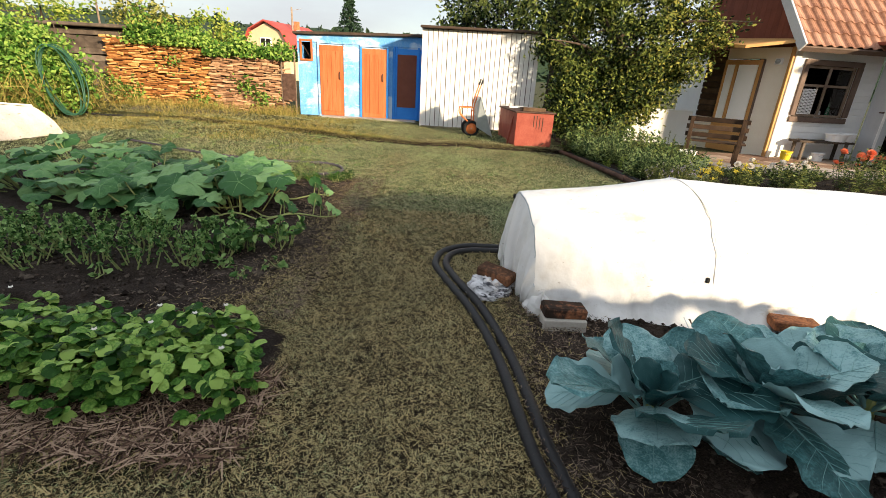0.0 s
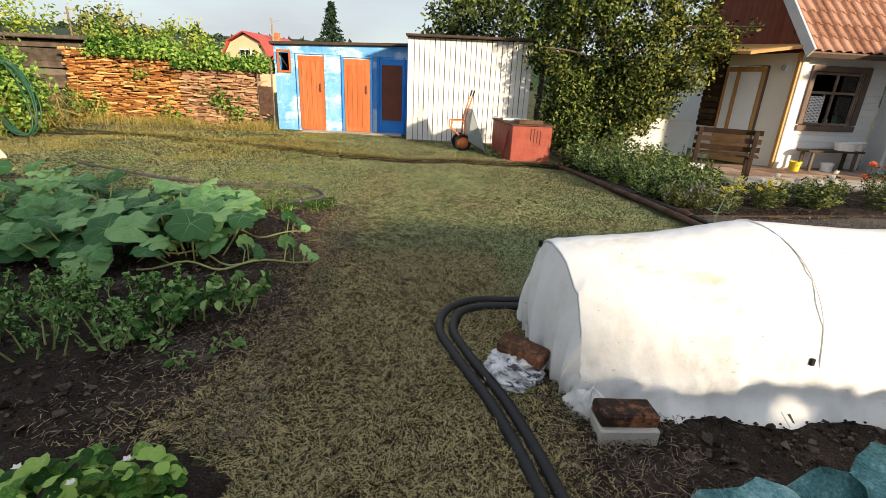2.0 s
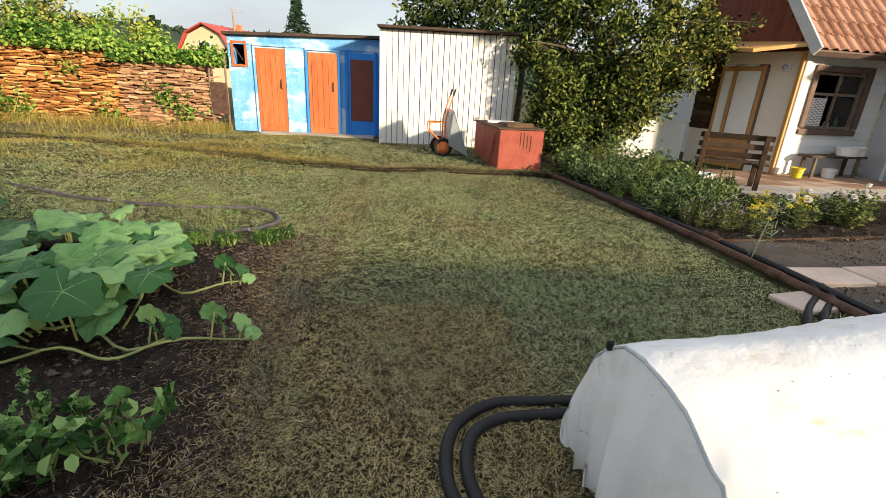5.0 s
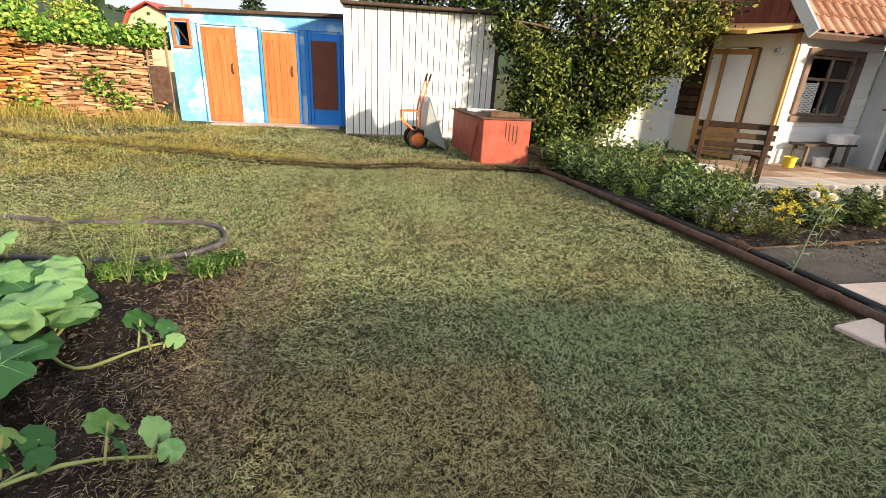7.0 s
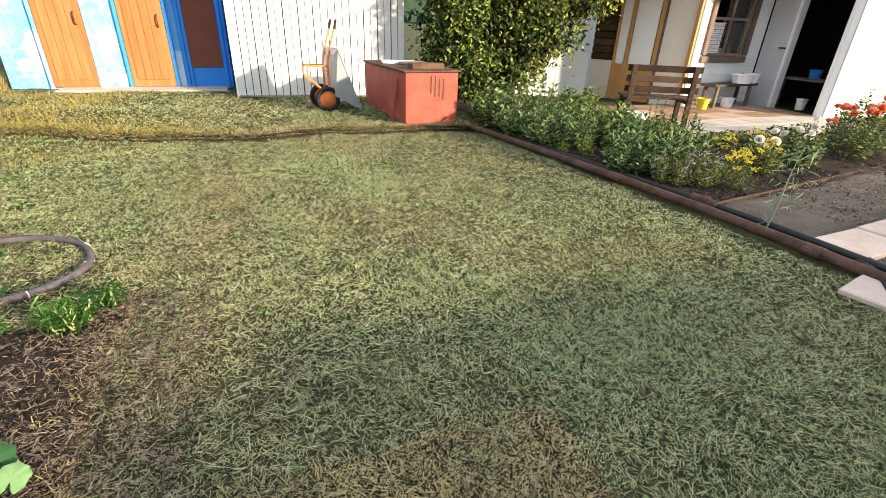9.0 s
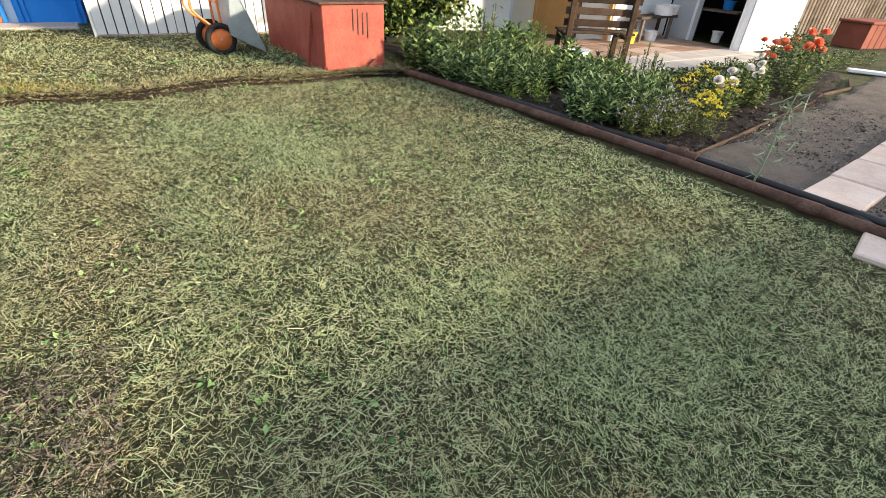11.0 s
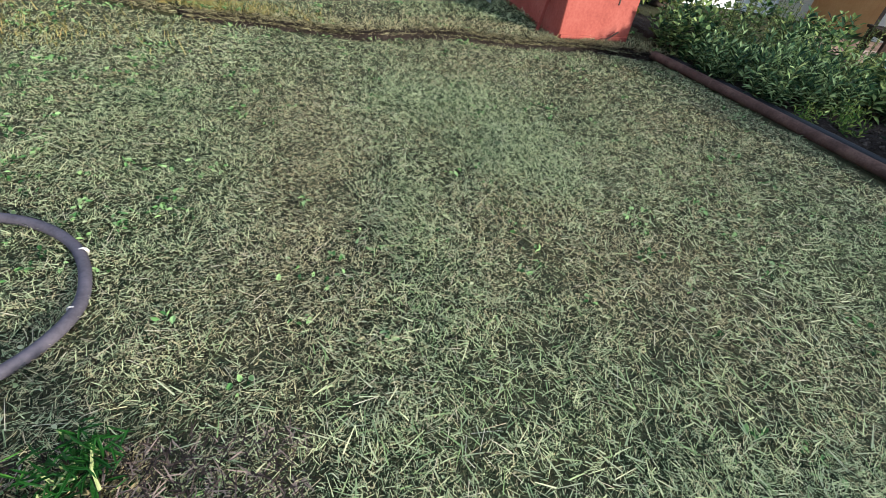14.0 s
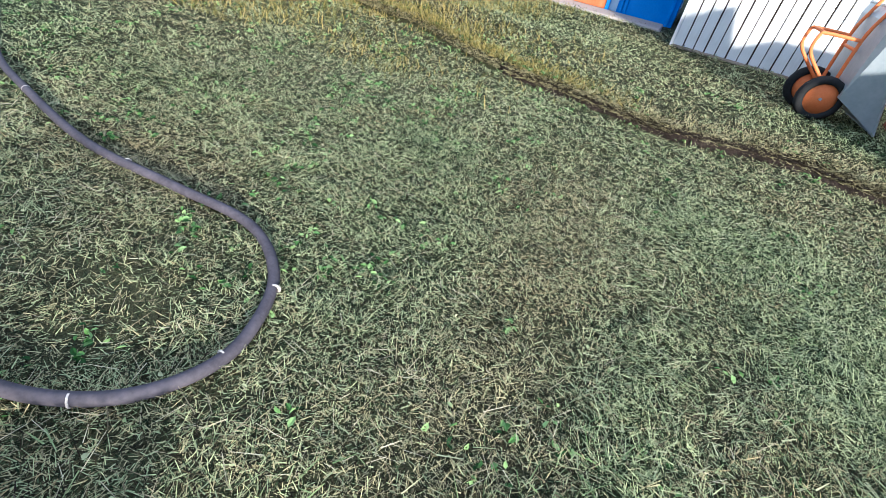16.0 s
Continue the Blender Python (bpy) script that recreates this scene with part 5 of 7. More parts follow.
    for j in range(11):
        for i in range(18):
            a, b = 2 * math.pi * i / 18, math.pi * (j / 10 - 0.5)
            w9 = 1 + 0.7 * noise.noise((math.cos(a) * 2.6, math.sin(a) * 2.6, 2.2 * math.sin(b))) + 0.2 * math.sin(5 * a + 2 * b)
            lump.v.append((0.61 + 0.06 * math.cos(b) * math.cos(a) * w9, 2.49 + 0.06 * math.cos(b) * math.sin(a) * w9, 0.07 + 0.075 * math.sin(b) * w9))
    lump.f += [(j * 18 + i, j * 18 + (i + 1) % 18, j * 18 + 18 + (i + 1) % 18, j * 18 + 18 + i) for j in range(10) for i in range(18)]
    part("gathered_corner", lump, M["cloth"], t, "gathered fold of cloth at the corner", smooth=True)
    for x, h in hoops[:4]:
        part("hoop", MB().tube([(px, YC + (py - YC) * 0.985, pz * 0.985) for px, py, pz in ring(x, n)], 0.006, 6), M["galv"], t)
    part("far_end_sheet", MB().add(ring(4.7, n), [tuple(range(n + 1))]), M["cloth"], t)
    for x, k in ((1.60, 6), (0.49, 43)):
        p = ring(x, n)[k]
        part("clip", MB().box((p[0], p[1] - (0.008 if k < 32 else -0.008), p[2]), (0.022, 0.018, 0.034), 0.005), M["tyre"], t, "black plastic clip")


tunnel()
single("brick", MB().box((0, 0, 0.0325), (0.25, 0.12, 0.065), 0.008), M["dirty_brick"], "soil-crusted brown brick lying on a sheet end", "brick", pose(0.37, 2.84, 0.10, 6, 4, -36), group="loose bricks")
single("brick", MB().box((0, 0, 0.0325), (0.25, 0.12, 0.065), 0.01), M["burnt"], "orange brick with scorched black top on a pale block", "brick", pose(0.72, 2.39, 0.088, 0, 3, 4), group="loose bricks")
single("block", MB().box((0, 0, 0.044), (0.25, 0.12, 0.085), 0.006), M["block"], "pale silicate block under a brick", "block", pose(0.72, 2.37, 0.005, 0, 0, 2), group="loose bricks")
single("brick", MB().box((0, 0, 0.0325), (0.25, 0.12, 0.065), 0.008), M["brick"], "orange brick on the cover's hem", "brick", pose(2.1, 2.43, 0.06, 0, 0, -10), group="loose bricks")


def bundle():
    mb = MB()
    n, w = 20, 14
    for j in range(w + 1):
        for i in range(n):
            a, b = 2 * math.pi * i / n, math.pi * (j / w) / 2
            r = 0.17 * math.cos(b) + 0.02
            nz = noise.noise((math.cos(a) * 3, math.sin(a) * 3, j * 0.5)) * 0.06 + 0.05 * noise.noise((math.cos(a) * 9, math.sin(a) * 9, j * 0.8))
            mb.v.append(((r + nz) * math.cos(a) * 0.9, (r + nz) * math.sin(a) * 1.2, 0.11 * math.sin(b) + nz * 0.5))
    mb.f += [(j * n + i, j * n + (i + 1) % n, (j + 1) * n + (i + 1) % n, (j + 1) * n + i) for j in range(w) for i in range(n)]
    single("plastic_sheet", mb, M["dirty_cloth"], "crumpled muddy white plastic sheet under a brick", "plastic sheet", pose(0.34, 2.82, 0.02, 0, 0, -30) @ Matrix.Diagonal((0.85, 0.85, 0.9, 1)), smooth=True)


bundle()


# ---- hoses and pipes ----
def hose(name, pts, r, material, label, category="hose", n=10, steps=10):
    line = spline([(x, y, z) for x, y, z in pts], steps)
    t = thing(name, label, category)
    part("tube", MB().tube(line, r, n), material, t, smooth=True)
    return t


Z1 = 0.03
hose("water_hose", [(0.62, 0.2, Z1), (0.46, 1.0, Z1), (0.385, 1.4, Z1), (0.31, 2.0, Z1), (0.19, 2.5, Z1), (0.02, 2.95, Z1), (-0.05, 3.2, Z1), (0.0, 3.45, Z1), (0.18, 3.6, Z1), (0.42, 3.62, Z1), (1.0, 3.64, Z1), (1.6, 3.70, Z1), (2.1, 4.0, Z1), (2.6, 4.56, Z1), (2.97, 4.9, Z1), (3.12, 5.3, Z1)], 0.027, M["hose"], "thick black rubber hose curving round the tunnel", steps=14)
hose("water_hose", [(0.70, 0.2, Z1), (0.535, 1.0, Z1), (0.455, 1.4, Z1), (0.38, 2.0, Z1), (0.26, 2.52, Z1), (0.09, 2.97, Z1), (0.03, 3.2, Z1), (0.07, 3.40, Z1), (0.2, 3.5, Z1), (0.42, 3.53, Z1), (1.0, 3.57, Z1), (1.65, 3.64, Z1), (2.17, 3.95, Z1), (2.67, 4.5, Z1), (3.04, 4.84, Z1), (3.18, 5.25, Z1)], 0.027, M["hose"], "second black rubber hose laid beside the first", steps=14)
gh = hose("garden_hose", [(-5.5, 7.9, 0.032), (-4.6, 7.45, 0.032), (-3.88, 7.1, 0.032), (-3.37, 6.95, 0.032), (-2.75, 6.82, 0.032), (-2.26, 6.82, 0.032), (-1.86, 6.82, 0.032), (-1.6, 6.67, 0.032), (-1.48, 6.43, 0.032), (-1.5, 6.25, 0.032), (-1.62, 6.1, 0.032), (-1.85, 6.0, 0.032), (-2.24, 5.97, 0.032), (-2.84, 6.05, 0.032), (-3.6, 6.1, 0.032), (-4.6, 5.9, 0.032)], 0.019, M["hose_dusty"], "grey dusty garden hose looped on the lawn", steps=12)
for bx, by, dx, dy in ((-1.55, 6.62, 0.6, -0.8), (-2.5, 6.82, 1, 0), (-1.66, 6.07, 0.75, 0.65), (-3.37, 6.95, 0.95, -0.3), (-1.48, 6.35, 0.1, 1)):
    part("band", MB().tube([(bx - 0.0025 * dx, by - 0.0025 * dy, 0.032), (bx + 0.0025 * dx, by + 0.0025 * dy, 0.032)], 0.0194, 10), M["slate"], gh, "pale worn band")
p1 = hose("iron_pipe", [(2.2, 9.35, 0.06), (2.42, 8.3, 0.055), (2.72, 6.5, 0.05), (2.84, 5.5, 0.05), (2.90, 4.6, 0.05), (2.98, 3.6, 0.05)], 0.038, M["rust"], "long rusty brown pipe edging the lawn", "pipe", 14, 6)
for yy, xx in ((6.9, 2.655), (5.2, 2.858)):
    part("collar", MB().tube([(xx - 0.006, yy + 0.06, 0.05), (xx + 0.006, yy - 0.06, 0.05)], 0.044, 14), M["rust"], p1)
hose("black_pipe", [(2.34, 9.4, 0.05), (2.58, 8.2, 0.045), (2.9, 6.4, 0.045), (3.02, 5.5, 0.045), (3.08, 4.4, 0.045), (3.15, 3.4, 0.045)], 0.03, M["hose"], "thin black plastic pipe beside the iron pipe", "pipe", 10, 8)


def pipe_joint():
    t = thing("pipe_joint", "rusty iron coupling on the black pipe", "pipe fitting", pose(2.93, 6.15, 0.05))
    part("sleeve", MB().tube([(0, 0.12, 0), (0.02, -0.12, 0)], 0.042, 12), M["rust"], t)
    part("flange", MB().tube([(0.008, 0.02, 0), (0.012, -0.02, 0)], 0.056, 12), M["rust"], t)


pipe_joint()


# ---- path slabs and bed borders ----
for k in range(7):
    x = 3.34 + 0.62 * k
    single("paving_slab", MB().box((0, 0, 0), (0.6, 0.34, 0.05), 0.01), M["slab"], "pinkish concrete paving slab on the earth path", "paving slab", pose(x, 5.2 + 0.055 * k, 0.03, 0.5 * (k % 2), 0.6 - 0.4 * (k % 3), 5 + (k % 3 - 1)), group="path slabs")
single("paving_slab", MB().box((0, 0, 0), (0.36, 0.3, 0.04), 0.01), M["slab"], "pale concrete slab beside the pipe on the lawn", "paving slab", pose(2.72, 4.72, 0.022, 0, 0, 12), group="path slabs")


def border(pts, h, material, label):
    for (xa, ya), (xb, yb) in zip(pts, pts[1:]):
        L = math.hypot(xb - xa, yb - ya)
        single("border_board", MB().box((L / 2, 0, h / 2), (L - 0.01, 0.022, h), 0.006), material, label, "bed border", pose(xa, ya, 0.0, 0, 0, math.degrees(math.atan2(yb - ya, xb - xa))), group="bed edging")


border([(3.05, 6.13), (3.9, 6.24), (4.7, 6.36), (6.1, 6.55), (6.7, 6.7)], 0.04, M["brown_wood"], "grey weathered board edging the flower bed")
border([(6.7, 6.7), (7.6, 6.72), (8.3, 7.0)], 0.04, M["brown_wood"], "grey weathered board edging the flower bed")
single("plank", MB().box((0, 0, 0), (1.3, 0.14, 0.05), 0.008), M["white_paint"], "white painted plank lying on the ground", "plank", pose(9.4, 6.75, 0.045, 0, 0, -60))


# ---- terrace things ----
M["bench_wood"] = mat("dark_weathered_bench_boards", [(0.02, 0.012, 0.008), (0.045, 0.027, 0.017), (0.09, 0.056, 0.036)], 5, 0.8, 0.4, 60, vary=0.3)


def bench():
    A, B = Vector((4.52, 9.12)), Vector((5.32, 8.70))
    L = (B - A).length + 0.12
    t = thing("garden_bench", "brown slatted wooden garden bench facing the house", "bench", pose(A.x, A.y, 0.05, 0, 0, math.degrees(math.atan2(B.y - A.y, B.x - A.x))))
    for x in (0.06, L - 0.12):
        part("back_post", MB().box((x, 0, 0.42), (0.07, 0.05, 0.84), 0.006), M["bench_wood"], t)
        part("front_leg", MB().box((x, 0.42, 0.19), (0.07, 0.05, 0.38), 0.006), M["bench_wood"], t)
        part("seat_bearer", MB().box((x, 0.22, 0.355), (0.06, 0.46, 0.05), 0.005), M["bench_wood"], t)
    for z in (0.80, 0.66, 0.52):
        part("back_slat", MB().box((L / 2 - 0.02, 0.038, z), (L, 0.025, 0.085), 0.005), M["bench_wood"], t)
    for y in (0.12, 0.26, 0.40):
        part("seat_slat", MB().box((L / 2, y, 0.395), (L, 0.12, 0.028), 0.005), M["bench_wood"], t)


bench()


def low_table():
    t = thing("low_bench", "low grey wooden bench under the window", "bench", pose(7.50, 10.14, 0.05, 0, 0, 7))
    part("top", MB().box((0.62, 0.15, 0.40), (1.32, 0.32, 0.045), 0.006), M["old_board"], t)
    for x in (0.10, 1.12):
        part("leg", MB().box((x, 0.03, 0.19), (0.06, 0.05, 0.38), 0.005), M["old_board"], t)
        part("leg", MB().box((x, 0.27, 0.19), (0.06, 0.05, 0.38), 0.005), M["old_board"], t)


low_table()


def pail(name, m, r0, r1, h, material, label, handle=True, oval=1.0):
    t = thing(name, label, "bucket", m)
    prof = [(0, 0.002), (r0, 0), (r1, h), (r1 + 0.012, h), (r1 + 0.012, h - 0.015), (r1 - 0.006, h - 0.004), (r0 - 0.006, 0.012), (0, 0.012)]
    part("body", MB().lathe(prof, 20, Matrix.Diagonal((oval, 1, 1, 1))), material, t, smooth=False)
    if handle:
        part("handle", MB().tube(spline([(-r1 * oval, 0, h), (-r1 * 0.7 * oval, -0.06, h - 0.04), (0, -r1 - 0.03, h - 0.07), (r1 * 0.7 * oval, -0.06, h - 0.04), (r1 * oval, 0, h)], 5), 0.004, 5), M["galv"], t)


pail("bucket", pose(7.24, 10.12, 0.05), 0.085, 0.11, 0.19, M["yellow_plastic"], "bright yellow plastic bucket on the terrace")
pail("bucket", pose(8.02, 10.25, 0.05), 0.10, 0.12, 0.17, M["white_plastic"], "small white bucket under the low bench")
pail("basin", pose(8.35, 10.33, 0.475), 0.15, 0.18, 0.16, M["white_plastic"], "white enamel basin on the low bench", False, 1.2)
pail("basin", pose(8.62, 10.38, 0.475), 0.12, 0.15, 0.17, M["white_plastic"], "white plastic tub on the low bench", False, 1.0)
pail("bucket", pose(4.45, 8.75, 0.03), 0.12, 0.15, 0.26, M["white_plastic"], "pale planter pot among the plants", False)
pail("bucket", pose(9.35, 9.72, 0.05), 0.075, 0.09, 0.2, M["white_plastic"], "white bucket inside the open doorway")
pail("bucket", pose(9.75, 9.9, 0.6), 0.09, 0.11, 0.16, M["blue_trim"], "blue bucket on a shelf inside the doorway", False)
single("shelf", MB().box((0, 0, 0), (0.5, 0.9, 0.03), 0.004).box((0, -0.42, -0.28), (0.04, 0.04, 0.55), 0.004).box((0, 0.42, -0.28), (0.04, 0.04, 0.55), 0.004), M["old_wood"], "rough shelf inside the dark doorway", "shelf", pose(9.55, 9.9, 0.585))


# ---- plants ----
def cabbage_point(u, v, seed):
    """A point of a broad crinkled leaf; u from edge to edge, v from stalk to tip."""
    if v < 0.56:
        half = 0.03 + 0.45 * math.sin(math.pi / 2 * max(0.0, v - 0.04) / 0.52) ** 0.85
    else:
        half = 0.48 * max(0.0, 1 - ((v - 0.56) / 0.442) ** 2) ** 0.42
    edge = abs(u) ** 2
    wob = (0.030 * math.sin(v * 13 + 3 * u + seed) + 0.022 * math.sin(v * 29 + 2 * seed)) * edge * edge * (0.4 + v)
    vein = 0.016 * abs(math.sin(5.5 * (v + 0.5 * abs(u)) * math.pi / 2))
    x = half * u * (1 + 0.03 * math.sin(9 * v + seed))
    z = (0.65, 0.25, 0.5, -0.15)[seed % 4] * (half * u) ** 2 + (-0.06, 0.08, -0.16, -0.28)[seed % 4] * v * v + wob + vein - 0.02 * math.exp(-(u * 7) ** 2) + 0.1 * v
    return (x, v - 0.04 * edge, z)


def pumpkin_point(a, q, seed):
    """A point of a broad five-lobed leaf; a is the turn, q from the stalk to the edge."""
    lobe = 0.47 + 0.020 * math.cos(5 * (a - math.pi / 2)) + 0.018 * math.sin(9 * a + seed) + 0.010 * math.sin(17 * a)
    notch = 0.36 * math.exp(-(abs(a - math.pi * 1.5) / 0.15) ** 2)
    rr = (lobe - notch * q) * q
    x, y = rr * math.cos(a), rr * math.sin(a)
    z = 0.055 * q * q * math.cos(2 * a + seed) - 0.09 * q * q - 0.03 * (1 - q) ** 2
    z += 0.035 * q * (0.5 - abs(math.cos(2.5 * (a - math.pi / 2)))) + 0.040 * q ** 3 * math.sin(7 * a + 2 * seed) + 0.02 * noise.noise((x * 9, y * 9, seed))
    return (x, y, z)


def leaf_mesh(name, material, kind, seed):
    r = random.Random(seed)
    mb = MB()
    if kind == "cabbage":
        nu, nv = 14, 20
        for j in range(nv + 1):
            for i in range(nu + 1):
                mb.v.append(cabbage_point(i / nu * 2 - 1, j / nv, seed))
        mb.f += [(j * (nu + 1) + i, j * (nu + 1) + i + 1, (j + 1) * (nu + 1) + i + 1, (j + 1) * (nu + 1) + i) for j in range(nv) for i in range(nu)]
    elif kind == "pumpkin":
        n, rings = 40, 6
        mb.v.append(pumpkin_point(0, 0, seed))
        for q in range(1, rings + 1):
            for i in range(n):
                mb.v.append(pumpkin_point(2 * math.pi * i / n, q / rings, seed))
        mb.f += [(0, 1 + i, 1 + (i + 1) % n) for i in range(n)]
        for q in range(rings - 1):
            mb.f += [(1 + q * n + i, 1 + (q + 1) * n + i, 1 + (q + 1) * n + (i + 1) % n, 1 + q * n + (i + 1) % n) for i in range(n)]
    else:
        n = 7
        us = (-1, -0.55, 0, 0.55, 1)
        for j in range(n + 1):
            v = j / n
            w = 0.46 * math.sqrt(max(0.0, 1 - ((v - 0.55) / 0.56) ** 2)) + 0.015
            for u in us:
                tooth = 0.03 * (1 if j % 2 else -1) * (abs(u) > 0.9)
                mb.v.append((w * u * (1 + tooth), v - 0.08 * abs(u) * (1 - v), 0.10 * math.sin(v * math.pi) - 0.12 * v * v + 0.16 * w * abs(u) + 0.03 * r.uniform(-1, 1) * abs(u)))
        mb.f += [(j * 5 + i, j * 5 + i + 1, (j + 1) * 5 + i + 1, (j + 1) * 5 + i) for j in range(n) for i in range(4)]
    return mb.mesh(name, material, True)


CAB = [leaf_mesh("leaf", M["cabbage"], "cabbage", k) for k in range(4)]
PUM = [leaf_mesh("leaf", M["pumpkin"], "pumpkin", k) for k in range(4)]
STR = [leaf_mesh("leaflet", M["straw_leaf"], "oval", k) for k in range(3)]


def rib_mesh(seed):
    mb = MB()
    def at(u, v):
        p = Vector(cabbage_point(u, v, seed))
        return p + Vector((0, 0, 0.006))
    mb.tube([at(0, v) for v in (0, 0.2, 0.4, 0.6, 0.8, 0.93)], [0.020, 0.012, 0.008, 0.005, 0.003, 0.0015], 6)
    for v0 in (0.14, 0.26, 0.38, 0.5, 0.62, 0.74):
        for sg in (-1, 1):
            mb.tube([at(sg * q, min(v0 + 0.30 * q, 0.97)) for q in (0.0, 0.25, 0.5, 0.72, 0.88)], [0.0032, 0.0026, 0.002, 0.0013, 0.0007], 5)
    return mb.mesh("midrib", M["rib"], True)


RIBS = [rib_mesh(k) for k in range(4)]


def cabbage(x, y, size, seed):
    r = random.Random(seed)
    t = thing("cabbage", "large blue-green cabbage with wide spreading outer leaves", "cabbage", pose(x, y, 0.03), group="cabbages")
    part("stalk", MB().tube([(0, 0, -0.02), (0, 0, 0.16)], [0.03, 0.025], 8), M["stem"], t)
    for ring_n, (count, tilt, scale, z, out) in enumerate(((5, -14, 0.86, 0.16, 0.12), (5, 10, 0.94, 0.20, 0.085), (4, 32, 0.84, 0.21, 0.05), (3, 56, 0.58, 0.19, 0.025), (3, 74, 0.40, 0.17, 0.01))):
        for k in range(count):
            a = 360 / count * (k + 0.5 * ring_n) + r.uniform(-16, 16)
            q = size * scale * r.uniform(0.82, 1.12)
            kind = r.randrange(4)
            base = pose(0, 0, 0, 0, 0, a) @ pose(0, out * r.uniform(0.7, 1.2), z + r.uniform(-0.03, 0.03), tilt + r.uniform(-12, 14), r.uniform(-18, 18), r.uniform(-14, 14))
            lf = part("leaf", CAB[kind], None, t, m=base @ Matrix.Diagonal((q, q, q, 1)))
            if ring_n < 3:
                part("midrib", RIBS[kind], None, lf)
            b = base @ Vector((0, 0.01, 0))
            part("petiole", MB().tube([(b.x * 0.15, b.y * 0.15, 0.10), (b.x * 0.6, b.y * 0.6, b.z * 0.8), tuple(b)], [0.008, 0.007, 0.006], 6), M["rib"], t)


for k, (x, y, s) in enumerate(((0.86, 1.50, 0.36), (1.32, 1.57, 0.40), (1.84, 1.62, 0.38), (2.5, 1.68, 0.36))):
    cabbage(x, y, s, 40 + k)


def vein_mesh(seed):
    mb = MB()
    for a in (90, 18, 162, -54, 234):
        mb.tube([Vector(pumpkin_point(radians(a) % (2 * math.pi), q, seed)) + Vector((0, 0, 0.004)) for q in (0.02, 0.25, 0.5, 0.75, 0.92)], [0.006, 0.005, 0.0035, 0.002, 0.001], 5)
    return mb.mesh("vein", M["vein"], True)


M["vein"] = mat("pale_leaf_vein", [(0.14, 0.27, 0.11), (0.22, 0.35, 0.16)], 8, 0.6, 0)
PUM_VEIN = [vein_mesh(k) for k in range(4)]


def pumpkin_patch():
    r = random.Random(5)
    n = 0
    for (px, py, count, spread) in ((-2.0, 4.25, 13, 0.40), (-2.6, 4.2, 15, 0.55), (-3.4, 4.4, 16, 0.6), (-2.5, 5.0, 14, 0.6), (-3.4, 5.2, 15, 0.6), (-4.3, 4.7, 16, 0.6), (-2.05, 4.9, 7, 0.33), (-4.4, 5.6, 10, 0.6)):
        t = thing("pumpkin_plant", "sprawling pumpkin plant with broad green leaves on pale stalks", "pumpkin plant", pose(px, py, 0.03), group="pumpkin plants")
        for k in range(int(count * 2.0)):
            a, d = r.uniform(0, 2 * math.pi), spread * math.sqrt(r.random())
            x, y = d * math.cos(a) * 1.15, d * math.sin(a)
            h = r.uniform(0.17, 0.41) - 0.16 * d
            s = r.uniform(0.19, 0.36)
            kind = r.randrange(4)
            lf = part("leaf", PUM[kind], None, t, m=pose(x, y, h, r.uniform(-12, 30), r.uniform(-20, 20), 0) @ pose(0, 0, 0, 0, 0, r.uniform(0, 360)) @ Matrix.Diagonal((s, s, s, 1)))
            part("vein", PUM_VEIN[kind], None, lf)
            part("stalk", MB().tube(spline([(x * 0.55, y * 0.55, 0.0), (x * 0.85, y * 0.85, h * 0.55), (x, y, h - 0.012)], 3), 0.007, 5), M["stem"], t)
    ends = [((-2.3, 4.3), (-1.6, 4.05), (-1.02, 4.10)), ((-2.3, 5.0), (-1.7, 4.72), (-1.26, 4.80)), ((-2.2, 3.9), (-1.7, 3.95), (-1.42, 4.1))]
    for e in ends:
        t = thing("pumpkin_vine", "pale creeping pumpkin vine on dark soil with young end leaves", "vine", group="pumpkin plants")
        part("vine", MB().tube([(p.x, p.y + 0.05 * math.sin(9 * p.x), p.z + 0.02 * math.sin(13 * p.x + 1)) for p in spline([(x, y, 0.07) for x, y in e], 8)], [0.008] * 12 + [0.006] * 5, 6), M["stem"], t, smooth=True)
        ex, ey = e[-1]
        for q in range(4):
            s = (0.09, 0.12, 0.10, 0.14)[q]
            f = 0.12 * q
            bx, by = ex + (e[1][0] - ex) * f, ey + (e[1][1] - ey) * f
            part("leaf", PUM[q], None, t, m=pose(bx + 0.02, by + (0.04 if q % 2 else -0.04), 0.13 + 0.03 * q, 30 + 15 * q, 20, 60 * q) @ Matrix.Diagonal((s, s, s, 1)))
            part("stalk", MB().tube([(bx, by, 0.065), (bx + 0.02, by + (0.04 if q % 2 else -0.04), 0.125 + 0.03 * q)], 0.005, 5), M["stem"], t)


pumpkin_patch()


